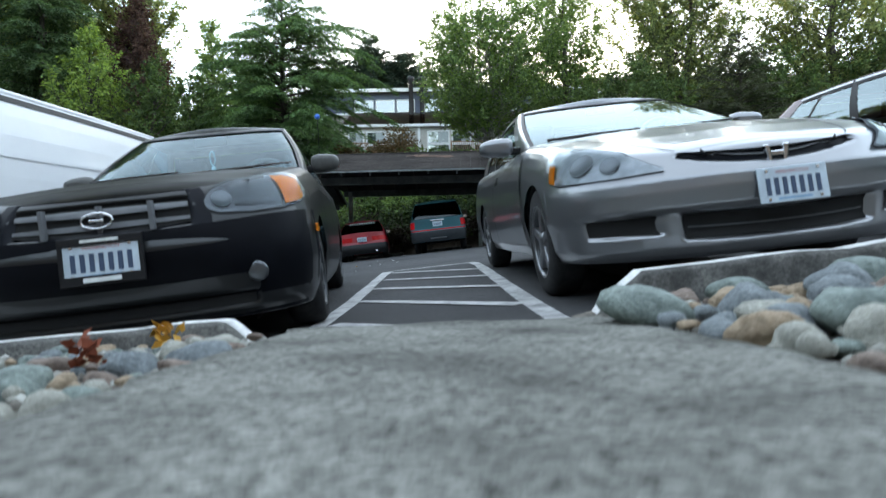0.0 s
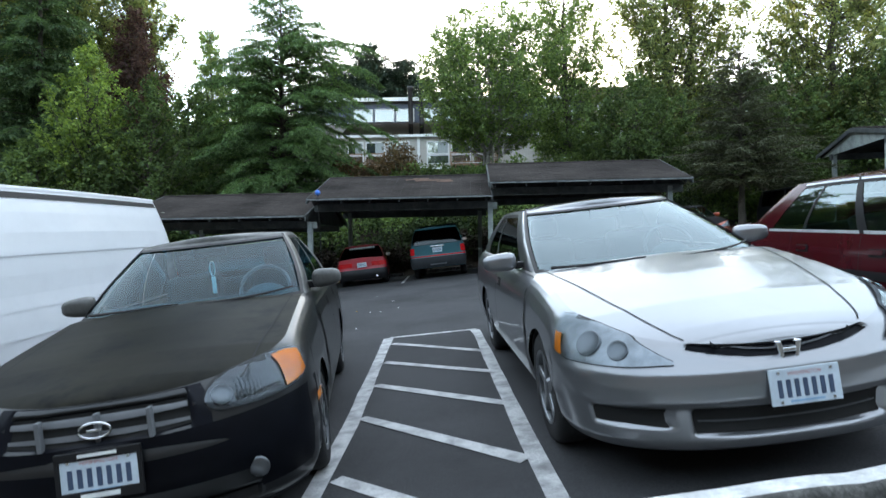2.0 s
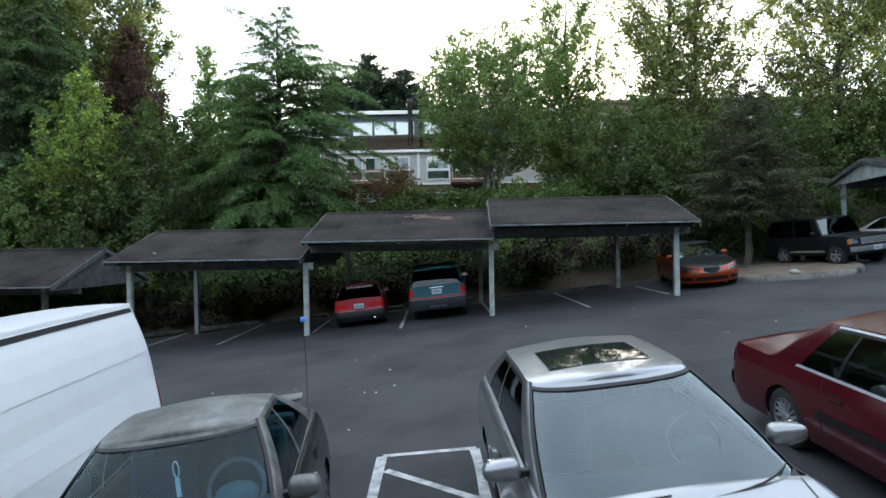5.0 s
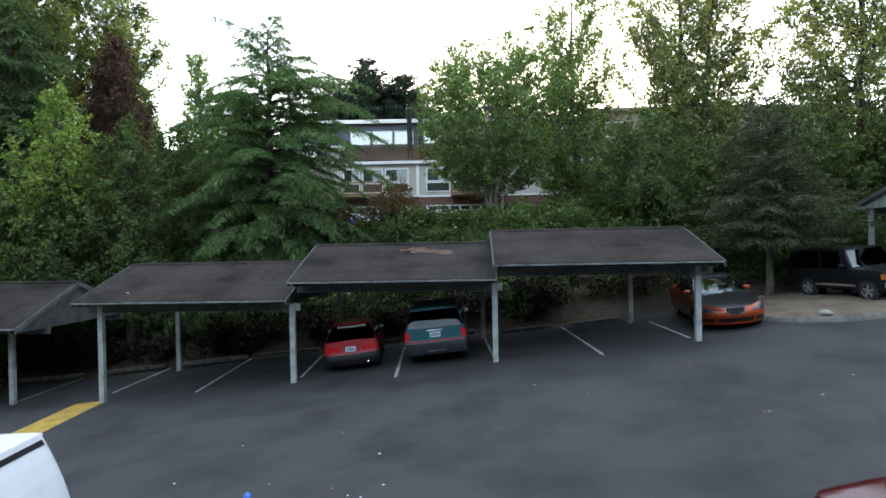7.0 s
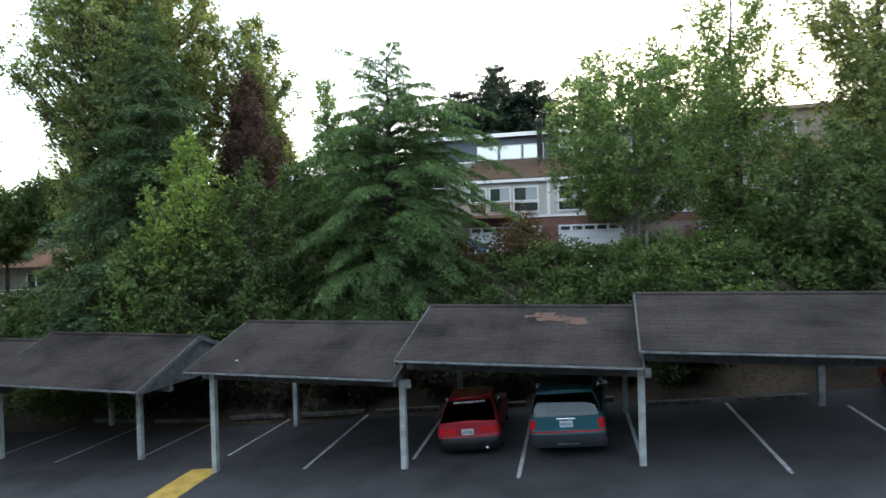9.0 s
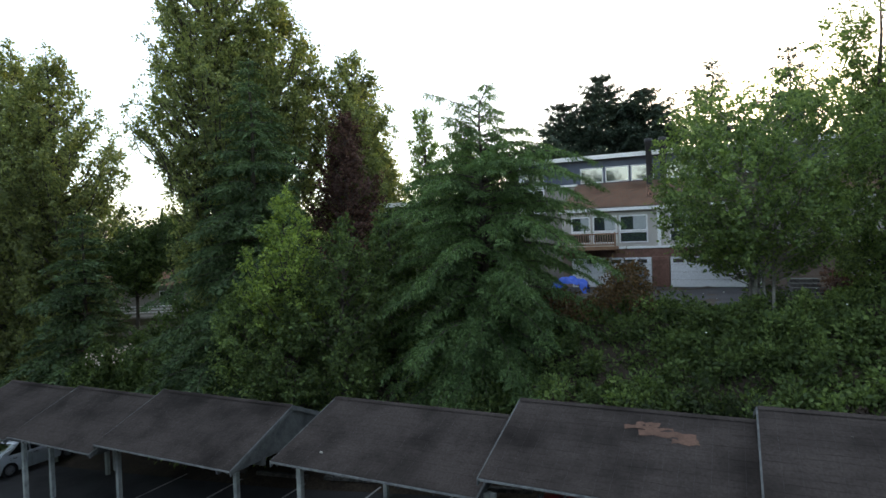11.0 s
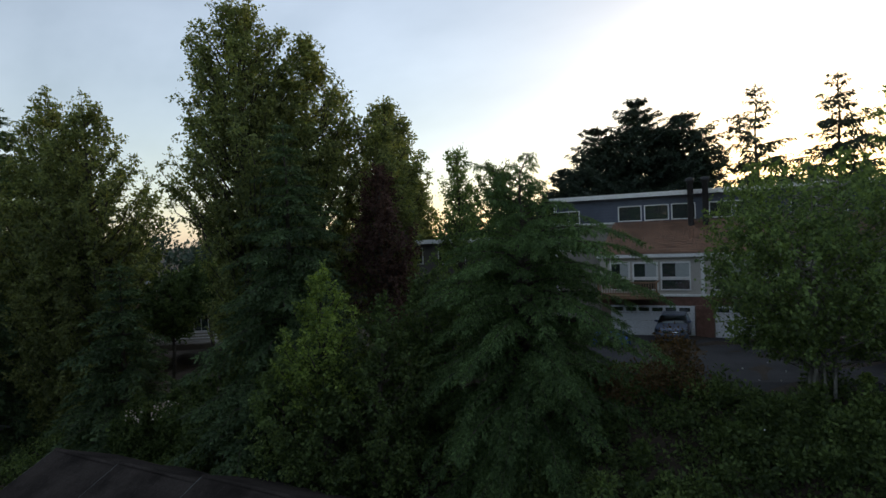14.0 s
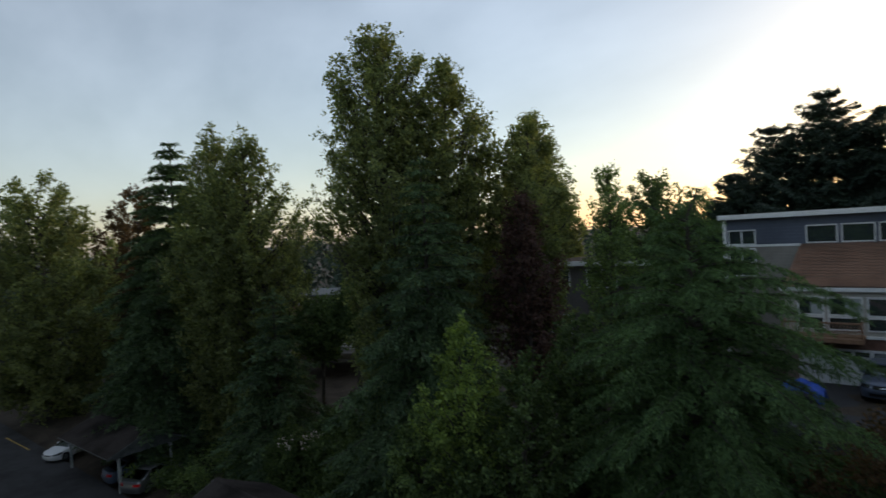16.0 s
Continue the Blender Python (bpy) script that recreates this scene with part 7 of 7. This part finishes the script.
# bare patch and litter on the carport roofs
M_PATCH = rough_surface("bare_roof_patch", (0.085, 0.047, 0.032), (0.16, 0.092, 0.065), 20, 2, 0.9, 0.3, 0.003, 0.3)
bm = bmesh.new()
for y0, y1, xa, xb in ((2.38, 2.52, 3.02, 3.52), (2.24, 2.38, 2.80, 3.86), (2.06, 2.24, 3.14, 4.34), (1.88, 2.06, 3.84, 4.42)):
    xs = lin(xa, xb, 9)
    lo = [bm.verts.new((x, y0 + 0.03 * rng.standard_normal(), 0)) for x in xs]
    hi = [bm.verts.new((x + 0.03 * rng.standard_normal(), y1 + 0.02 * rng.standard_normal(), 0)) for x in xs]
    for k in range(8):
        bm.faces.new((lo[k], lo[k + 1], hi[k + 1], hi[k]))
for v in bm.verts:
    v.co.z = 2.55 + v.co.y / 3 * 0.98 + 0.022 + 0.004 * rng.random()
pt = part("roof_patch", bm, M_PATCH)
pt.matrix_basis = pose(-4.1, 17.85, 0, 0, 0, math.degrees(ROW))
tagged(pt, "bare brown patch where shingles are missing", "roof patch")
for x, y, z, s in ((-8.9, 18.75, 2.27, 0.09), (-4.9, 19.3, 2.48, 0.04), (5.6, 19.0, 3.47, 0.07), (3.2, 19.6, 3.63, 0.05), (6.4, 18.3, 3.25, 0.06)):
    ob = new("litter", stone_meshes[1])
    ob.matrix_basis = pose(x, y, z) @ Matrix.Diagonal((s * 1.4, s, s * 0.6, 1))
    tagged(ob, "small pale scrap lying on a roof", "litter", "roof litter")


# ---- houses ----
def lap_siding(name, c0, c1, pitch=0.2):
    m, nt, b = mat_new(name)
    f, c = noise_tex(nt, 14, 4, 0.6), noise_tex(nt, 0.7, 4, 0.6)
    col = mix_col(nt, ramp_between(nt, f, c0, c1), tuple(v * 0.75 for v in c0), ramp_between(nt, c, (0, 0, 0), (0.7, 0.7, 0.7), 0.45, 0.75))
    nt.links.new(col, b.inputs["Base Color"])
    b.inputs["Roughness"].default_value = 0.75
    tc = nt.nodes.new("ShaderNodeTexCoord")
    w = nt.nodes.new("ShaderNodeTexWave")
    w.wave_type, w.bands_direction, w.wave_profile = "BANDS", "Z", "SAW"
    w.inputs["Scale"].default_value = 0.314 / pitch
    nt.links.new(tc.outputs["Object"], w.inputs["Vector"])
    add_bump(nt, b, w.outputs["Fac"], 0.7, 0.02)
    return m


M_SIDEBEIGE = lap_siding("beige_lap_siding", (0.24, 0.22, 0.195), (0.31, 0.285, 0.25))
M_SIDEBLUE = lap_siding("slate_blue_siding", (0.075, 0.09, 0.125), (0.11, 0.125, 0.165))
M_SIDEDARK = lap_siding("dark_grey_siding", (0.10, 0.09, 0.09), (0.15, 0.135, 0.13))
M_SIDEBROWN = lap_siding("brown_siding", (0.20, 0.15, 0.12), (0.28, 0.22, 0.18))
M_MANSARD = rough_surface("brown_shingles", (0.23, 0.125, 0.08), (0.36, 0.205, 0.135), 12, 0.8, 0.9, 0.6, 0.02, 0.25)
M_TRIM = plain("white_trim", (0.72, 0.72, 0.70), 0.6)
M_PANE = plain("dark_window_pane", (0.03, 0.04, 0.045), 0.04, 0.0, 1.0)
M_PANE.node_tree.nodes["Principled BSDF"].inputs["IOR"].default_value = 2.0
M_CURTAIN = plain("pale_curtain", (0.35, 0.38, 0.37), 0.8)
M_BRICK = rough_surface("red_brick", (0.15, 0.075, 0.055), (0.23, 0.13, 0.10), 18, 2, 0.9, 0.5, 0.01, 0.3)
M_CEDARWOOD = rough_surface("deck_wood", (0.22, 0.12, 0.07), (0.33, 0.20, 0.12), 16, 2, 0.8, 0.3, 0.004, 0.3)
M_GARAGE = plain("white_garage_door", (0.66, 0.67, 0.68), 0.5)
M_PIPE = plain("black_flue", (0.02, 0.02, 0.022), 0.6)


def window(parent, x0, x1, z0, z1, y, cols=1, rows=1, curtain=False, fr=0.07):
    w = new("window")
    w.parent = parent
    for a, b, c, d in ((x0, x1, z0, z0 + fr), (x0, x1, z1 - fr, z1)):
        part("window_frame", boxed(a, b, y - 0.06, y + 0.04, c, d, 0.01), M_TRIM, w)
    for k in range(cols + 1):
        xx = x0 + (x1 - x0 - fr) * k / cols
        part("window_frame", boxed(xx, xx + fr, y - 0.058, y + 0.04, z0 + fr, z1 - fr, 0.01), M_TRIM, w)
    for k in range(1, rows):
        zz = z0 + (z1 - z0) * k / rows
        part("window_frame", boxed(x0 + fr, x1 - fr, y - 0.05, y + 0.03, zz - fr / 2, zz + fr / 2, 0.01), M_TRIM, w)
    for k in range(cols):
        a, b = x0 + fr + (x1 - x0 - fr) * k / cols, x0 + (x1 - x0 - fr) * (k + 1) / cols
        part("pane", boxed(a, b, y - 0.02, y - 0.005, z0 + fr, z1 - fr), M_PANE, w)
        if curtain and k % 2:
            part("curtain", boxed(a, a + (b - a) * 0.6, y - 0.026, y - 0.021, z0 + fr, z1 - fr), M_CURTAIN, w)
    return w


def shingle_slope(parent, name, x0t, x1t, yt, zt, x0b, x1b, yb, zb, mat, rows=26, cols=40):
    """A sloping face of lapped shingle courses."""
    s = Soup()
    for k in range(rows):
        a, b = k / rows, min(1, (k + 1.15) / rows)
        n = cols
        for i in range(n):
            j = rng.normal(0, 0.012)
            sl = 0.5 / n * (k % 2)
            fa, fb = min(1, max(0, i / n - sl)), min(1, (i + 1) / n - sl - 0.001 + (sl if i == n - 1 else 0))

            def pt(f, t, up):
                return (x0b + (x1b - x0b) * f + ((x0t + (x1t - x0t) * f) - (x0b + (x1b - x0b) * f)) * t, yb + (yt - yb) * t - up * 0.6, zb + (zt - zb) * t + up)
            q = np.array([[pt(fa, a + j / 10, 0.05), pt(fb, a + j / 10, 0.05)], [pt(fa, b, 0.015), pt(fb, b, 0.015)]])
            s.grid(q)
    ob = part_mesh(name, s.mesh(name), mat, parent)
    ob["kind"] = "stuff"
    return ob


hz = 4.4
ho = thing("townhouse", pose(0, 0, 0), "two-storey townhouse, slate-blue and beige siding, brown shingled front", "house")
part("wall", boxed(-11.74, 16, 49.0, 49.2, hz, 11.52), M_SIDEBEIGE, ho, "beige lap siding")
part("wall", boxed(-11.74, 16, 49.0, 49.2, 11.52, 13.26), M_SIDEBLUE, ho, "slate-blue upper siding")
part("wall", boxed(-11.74, -11.54, 49.2, 58.5, hz, 13.26), M_SIDEBEIGE, ho)
part("wall", boxed(15.8, 16, 49.2, 58.5, hz, 13.26), M_SIDEBEIGE, ho)
part("wall", boxed(-11.54, 15.8, 58.3, 58.5, hz, 13.26), M_SIDEBEIGE, ho)
part("roof", boxed(-11.98, 16.3, 48.57, 58.8, 13.26, 13.37, 0.02), M_SHINGLE, ho)
part("roof_edge", boxed(-12.0, 16.32, 48.52, 48.58, 13.24, 13.54, 0.01), M_TRIM, ho, "white roof edge board")
part("corner_board", boxed(-11.8, -11.6, 48.92, 49.02, hz, 13.24, 0.01), M_TRIM, ho)
part("band_board", boxed(-11.6, -7.44, 48.94, 49.01, 11.46, 11.6, 0.01), M_TRIM, ho)
window(ho, -11.5, -9.9, 11.6, 12.55, 48.98, 2)
window(ho, -11.5, -9.9, 9.62, 11.37, 48.98, 2, 2)
for x0, x1 in ((-7.2, -5.6), (-5.44, -3.82), (-3.68, -2.15), (-1.34, 0.05), (0.22, 1.63), (3.33, 4.75), (4.94, 6.36), (8.06, 9.48), (9.67, 11.08)):
    window(ho, x0, x1, 11.6, 12.69, 48.98)
shingle_slope(ho, "shingled_front", -7.48, 16.0, 48.9, 11.56, -7.6, 16.0, 43.75, 9.55, M_MANSARD, 30, 44)
part("shingle_backing", boxed(-7.6, 16, 44.2, 49.0, 9.3, 9.5), M_MANSARD, ho)
bm = bmesh.new()
vs = [bm.verts.new(c) for c in ((-7.58, 44.0, 9.5), (-7.58, 49.0, 9.5), (-7.48, 49.0, 11.52))]
bm.faces.new(vs)
part("gable_side", bm, M_SIDEBEIGE, ho)
part("wall", boxed(-7.6, 17, 44.0, 44.2, 6.95, 9.45), lap_siding("cream_lap_siding", (0.44, 0.41, 0.36), (0.54, 0.505, 0.45)), ho, "cream lap siding")
part("wall", boxed(-7.6, 17, 44.0, 44.2, hz, 6.4), M_SIDEBROWN, ho)
part("brick_band", boxed(-7.6, 17, 43.97, 44.2, 6.4, 6.95), M_BRICK, ho, "red brick band")
part("wall", boxed(-7.6, -7.4, 44.2, 49.0, hz, 9.5), M_SIDEBEIGE, ho)
part("eave_board", boxed(-7.75, 17, 43.68, 43.8, 9.32, 9.52, 0.01), M_TRIM, ho)
for ux, m in ((0.0, 1), (-3.35, -1)):
    # the second dwelling is the mirror of the first
    for wa, wb in ((-7.0, -5.78), (-5.64, -4.14), (-4.0, -2.3)):
        w0, w1 = (wa, wb) if m > 0 else (ux - wb, ux - wa)
        window(ho, w0, w1, 8.02, 9.04, 43.97, 1, 1, False, 0.1)
        window(ho, w0, w1, 7.3, 8.0, 43.97, 1, 1, False, 0.07)
        part("curtain", boxed(w0 + (w1 - w0) * 0.5, w1 - 0.11, 43.94, 43.947, 8.13, 8.93), M_CURTAIN, ho, "pale blue curtain")
for ux in (0.0, 5.95, 14.55):
    gd = new("garage_door")
    gd.parent = ho
    for k in range(4):
        part("door_panel", boxed(ux - 7.0, ux - 2.15, 43.9, 43.96, 4.5 + k * 0.47, 4.5 + k * 0.47 + 0.455, 0.012), M_GARAGE, gd, "white garage door panel")
    for k in range(6):
        part("pane", boxed(ux - 6.85 + k * 0.77, ux - 6.25 + k * 0.77, 43.885, 43.899, 6.02, 6.26), M_PANE, gd)
part("corner_post", boxed(-2.08, -1.12, 43.8, 44.0, hz, 6.4, 0.01), M_BRICK, ho, "red brick pier between garages")
part("corner_post", boxed(-1.75, -1.55, 43.85, 44.0, 6.95, 9.4, 0.01), M_TRIM, ho)
part("sill_board", boxed(-7.6, 17, 43.9, 44.0, 6.93, 7.07, 0.01), M_TRIM, ho)
for ux in (0.0, 8.2):
    dk = new("deck")
    dk.parent = ho
    part("deck_floor", boxed(ux - 7.5, ux - 4.05, 42.4, 44.0, 6.92, 7.12, 0.01), M_CEDARWOOD, dk)
    part("deck_rail", boxed(ux - 7.5, ux - 4.05, 42.42, 42.5, 7.86, 7.94, 0.01), M_CEDARWOOD, dk)
    part("deck_rail", boxed(ux - 7.5, ux - 4.05, 42.43, 42.49, 7.2, 7.26, 0.01), M_CEDARWOOD, dk)
    for k in range(24):
        xx = ux - 7.45 + k * 0.146
        part("baluster", boxed(xx - 0.02, xx + 0.02, 42.44, 42.48, 7.26, 7.86), M_CEDARWOOD, dk)
    for xx in (ux - 7.45, ux - 4.1):
        part("deck_post", boxed(xx - 0.05, xx + 0.05, 42.41, 42.51, 7.0, 7.98, 0.01), M_CEDARWOOD, dk)
        part("deck_rail", boxed(xx - 0.03, xx + 0.03, 42.5, 44.0, 7.86, 7.94, 0.01), M_CEDARWOOD, dk)
for x in (-2.4, -1.5):
    me = grid_mesh("flue", np.stack([np.stack([x + r * np.cos(a[::2]), 47.9 + r * np.sin(a[::2]), np.full(16, z)], -1) for r, z in ((0.19, 10.3), (0.19, 13.95), (0.26, 14.0), (0.26, 14.25), (0.01, 14.3))], 0), close_v=True)
    part_mesh("flue", me, M_PIPE, ho, "black metal flue", True)

h2 = thing("row_house", pose(0, 0, 0), "dark grey flat-roofed house half hidden by trees", "house")
part("wall", boxed(-25, -15, 46.5, 55, 2.5, 10.6), M_SIDEDARK, h2)
part("roof", boxed(-25.4, -14.6, 46.0, 55.4, 10.6, 10.7), M_SHINGLE, h2)
part("roof_edge", boxed(-25.42, -14.58, 45.95, 46.02, 10.58, 10.9, 0.01), M_TRIM, h2, "white roof edge board")
window(h2, -23.9, -21.6, 9.0, 10.3, 46.48, 2)
window(h2, -20.3, -18.0, 9.0, 10.3, 46.48, 2)
window(h2, -23.9, -21.6, 5.6, 7.0, 46.48, 2)
for z in (4.7, 5.0):
    part("deck_rail", boxed(-25.9, -22.0, 45.0, 45.06, z, z + 0.08), M_TRIM, h2)
for xx in (-25.8, -24.6, -23.4, -22.2):
    part("rail_post", boxed(xx - 0.04, xx + 0.04, 44.98, 45.08, 3.6, 5.15), M_TRIM, h2)

h3 = thing("far_house", pose(-53.5, 50, 0, 0, 0, 25), "beige house with a brown shingled skirt roof", "house")
part("wall", boxed(-5, 5, 0, 8, 0.0, 7.2), M_SIDEBEIGE, h3)
part("roof", boxed(-5.4, 5.4, -0.4, 8.4, 7.2, 7.36), M_FASCIA, h3)
shingle_slope(h3, "skirt_roof", -5, 5, -0.05, 6.2, -5.2, 5.2, -1.4, 4.2, M_MANSARD, 12, 24)
window(h3, -3.8, -2.2, 6.25, 7.0, -0.03, 2)
window(h3, 1.6, 3.2, 2.0, 3.6, -0.03, 2)
part("deck_floor", boxed(-5, 5, -1.6, 0, 0.9, 1.1), M_SIDEBEIGE, h3)
for z in (1.5, 1.8, 2.1):
    part("deck_rail", boxed(-5, 5, -1.6, -1.55, z, z + 0.07), M_TRIM, h3)

h4 = thing("apartment_house", pose(0, 0, 0), "brown flat-roofed apartment house behind trees", "house")
part("wall", boxed(11.8, 32, 48.2, 51.0, hz, 13.7), M_SIDEBROWN, h4)
part("roof", boxed(11.4, 32.4, 47.8, 51.4, 13.7, 13.95, 0.02), M_SIDEBROWN, h4)
for x0 in (13.0, 17.0, 21.0, 25.0, 28.5):
    window(h4, x0, x0 + 1.6, 11.6, 12.9, 48.17, 2)
    window(h4, x0, x0 + 1.6, 8.4, 9.8, 48.17, 2)

# driveway before the townhouse
DX, DY = np.meshgrid(lin(-7.5, 13, 20), lin(32.6, 43.9, 14), indexing="ij")
tagged(part_mesh("driveway", grid_mesh("driveway", np.stack([DX, DY, land_z(DX, DY) + 0.04 - 0.3 * (DY < 32.7)], -1)), M_ASPHALT), "grey tarmac driveway before garages", "driveway", kind="structure")
# wooden gate and steps
gt = thing("wooden_gate", pose(9.6, 41.2, 4.5), "reddish timber gate of upright boards", "gate")
for k in range(9):
    part("board", boxed(-0.9 + k * 0.2, -0.72 + k * 0.2, -0.02, 0.02, 0.05, 2.0 + 0.03 * rng.standard_normal(), 0.006), M_CEDARWOOD, gt)
for z in (0.4, 1.6):
    part("gate_rail", boxed(-0.92, 0.92, 0.02, 0.07, z, z + 0.12, 0.006), M_CEDARWOOD, gt)
st = thing("steps", pose(5.4, 39.0, 4.5), "weathered pale stone steps", "steps")
for k in range(4):
    part("step", boxed(-0.65, 0.65, k * 0.4, 2.2, k * 0.19, k * 0.19 + 0.17, 0.015), M_KERB, st)

shrub("purple_shrub", 7.6, 38.6, 3.0, 2.0, 1.7, "dark purple-leaved shrub above the bank", L_PURPLE, 2200, 0.16)
# blue tarpaulin heap
M_TARP = plain("blue_tarpaulin", (0.012, 0.075, 0.42), 0.5)
bm = bmesh.new()
bmesh.ops.create_grid(bm, x_segments=24, y_segments=18, size=1)
for v in bm.verts:
    r2 = (v.co.x ** 2 + v.co.y ** 2) / 2
    v.co = Vector((v.co.x * 1.0, v.co.y * 0.6, 0.95 * max(0, 1 - r2 ** 1.6) + 0.22 * noise.noise(v.co * 3.1) + 0.06 * noise.noise(v.co * 9)))
    v.co.z = max(0.0, v.co.z)
tp = part("tarpaulin", bm, M_TARP, smooth=True)
tp.location = (-6.4, 40.2, 4.45)
tagged(tp, "crumpled blue tarpaulin over a heap", "tarpaulin")

# vehicles farther off
sh = Shell(4.6, 1.82, ((0.3, 0.1), (0.6, 0), (0.9, 0.1)), ((0.3, 0.1), (0.6, 0.0), (1.0, 0.1)), (0.6, 0.35), ((0, 0.9), (0.3, 0.98), (1.2, 1.05), (4.6, 1.1)), (0.9, 3.55), 0.39, FLANK, 0.28, (2.4, 3.0),
           dict(cowl=1.2, deck=4.45, roof0=2.0, roof1=3.9, wb=0.82, wr=0.64, bow=0.28, drop=0.05), 1.52)
sv = car("blue_utility_car", pose(-3.25, 40.9 + 2.3 - 0.3, 4.54), sh, "slate-blue sport utility car on a driveway", M_BLUEPAINT, wheel_r=0.35, wheel_style="big", interior=False, side_glass=((0.30, 0.46), (0.48, 0.60), (0.615, 0.73)))
headlamps(sv, sh, 0.55, 0.25, ((0, 0.74), (1, 0.78)), ((0, 0.86), (1, 0.92)))
front_band("grille", sv, sh, 0.45, 0.7, 0.86, M_BLACK, 0.006)
front_band("grille_bar", sv, sh, 0.45, 0.76, 0.79, M_CHROME, 0.014)
front_band("lower_intake", sv, sh, 0.6, 0.38, 0.52, M_BLACK, 0.006)


def plain_saloon(name, m, label, mat):
    s = Shell(4.5, 1.75, ((0.2, 0.1), (0.5, 0), (0.7, 0.08)), ((0.2, 0.1), (0.5, 0.0), (0.9, 0.1)), (0.6, 0.4), ((0, 0.68), (0.3, 0.76), (1.2, 0.9), (1.5, 0.93), (3.6, 0.96), (4.5, 0.96)), (0.95, 3.55), 0.34, FLANK, 0.2, (2.4, 2.8),
              dict(cowl=1.15, deck=4.0, roof0=2.05, roof1=3.1, wb=0.77, wr=0.58, bow=0.28, drop=0.05), 1.42)
    c = car(name, m, s, label, mat, interior=False, glassm=M_DARKGLASS)
    rear_band("tail_lamp", c, s, 0.5, 0.98, 0.68, 0.84, M_REDLENS, 0.008)
    headlamps(c, s, 0.58, 0.255, ((0, 0.58), (1, 0.62)), ((0, 0.66), (1, 0.76)))
    front_band("grille", c, s, 0.45, 0.55, 0.64, M_BLACK, 0.006)
    return c


plain_saloon("silver_saloon", place_on_lot(-43.2, 25.6, 200), "silver saloon parked beside a far carport", M_SILVER)
plain_saloon("dark_blue_saloon", place_on_lot(-46.0, 25.6, 178), "dark blue saloon under a far carport", M_BLUEPAINT)
plain_saloon("white_saloon", place_on_lot(-55.5, 24.5, 20), "white saloon facing the lane", M_WHITE)
plain_saloon("pale_blue_saloon", place_on_lot(-29.0, 23.3, 178), "pale silver-blue saloon under a low carport", paint("pale_blue_paint", (0.50, 0.55, 0.60), 0.0, 0.3, 0.4))
plain_saloon("white_saloon", place_on_lot(18.3, 23.2, 10), "white saloon beside an off-road car", M_WHITE)

# the house at the start of the walkway
h5 = thing("entrance_house", pose(0, 0, 0), "plain two-storey brown house at the walkway's start", "house")
part("wall", boxed(-16, 16, -14, -7.5, -1.6, 5.6), M_SIDEBROWN, h5)
part("roof", boxed(-16.4, 16.4, -14.4, -6.9, 5.6, 5.85, 0.02), M_SHINGLE, h5)
for x0 in (-12.5, -8.0, 4.0, 9.0):
    wv = window(h5, x0, x0 + 1.8, 3.0, 4.3, -7.47, 2)
    wv.matrix_basis = Matrix.Identity(4)

# fallen leaves and scraps on the tarmac
for k in range(26):
    x, y = rng.uniform(-6, 9), rng.uniform(8.5, 17)
    if k < 4:
        x, y = -1.6 + 0.25 * k, 10.6 + 0.15 * rng.standard_normal()
    me = bpy.data.meshes.new("fallen_leaf")
    sl = rng.uniform(0.03, 0.07)
    me.from_pydata([(0, 0, 0), (sl * 0.4, sl * 0.5, 0.012), (0, sl, 0.004), (-sl * 0.4, sl * 0.5, 0.014)], [], [(0, 1, 2, 3)])
    me.materials.append(M_BEADS if k % 4 else M_DRY)
    ob = new("fallen_leaf", me)
    ob.matrix_basis = pose(x, y, float(lot_z(x, y)) + 0.006, 0, 0, rng.uniform(0, 360))
    tagged(ob, "small dry leaf lying on the tarmac", "leaf", "fallen leaves")
strip("painted_line", [(-66, 22.4), (-60, 22.6)], 0.12, M_YELLOW, 0.006, label="faded yellow line at the lane's end", group="")
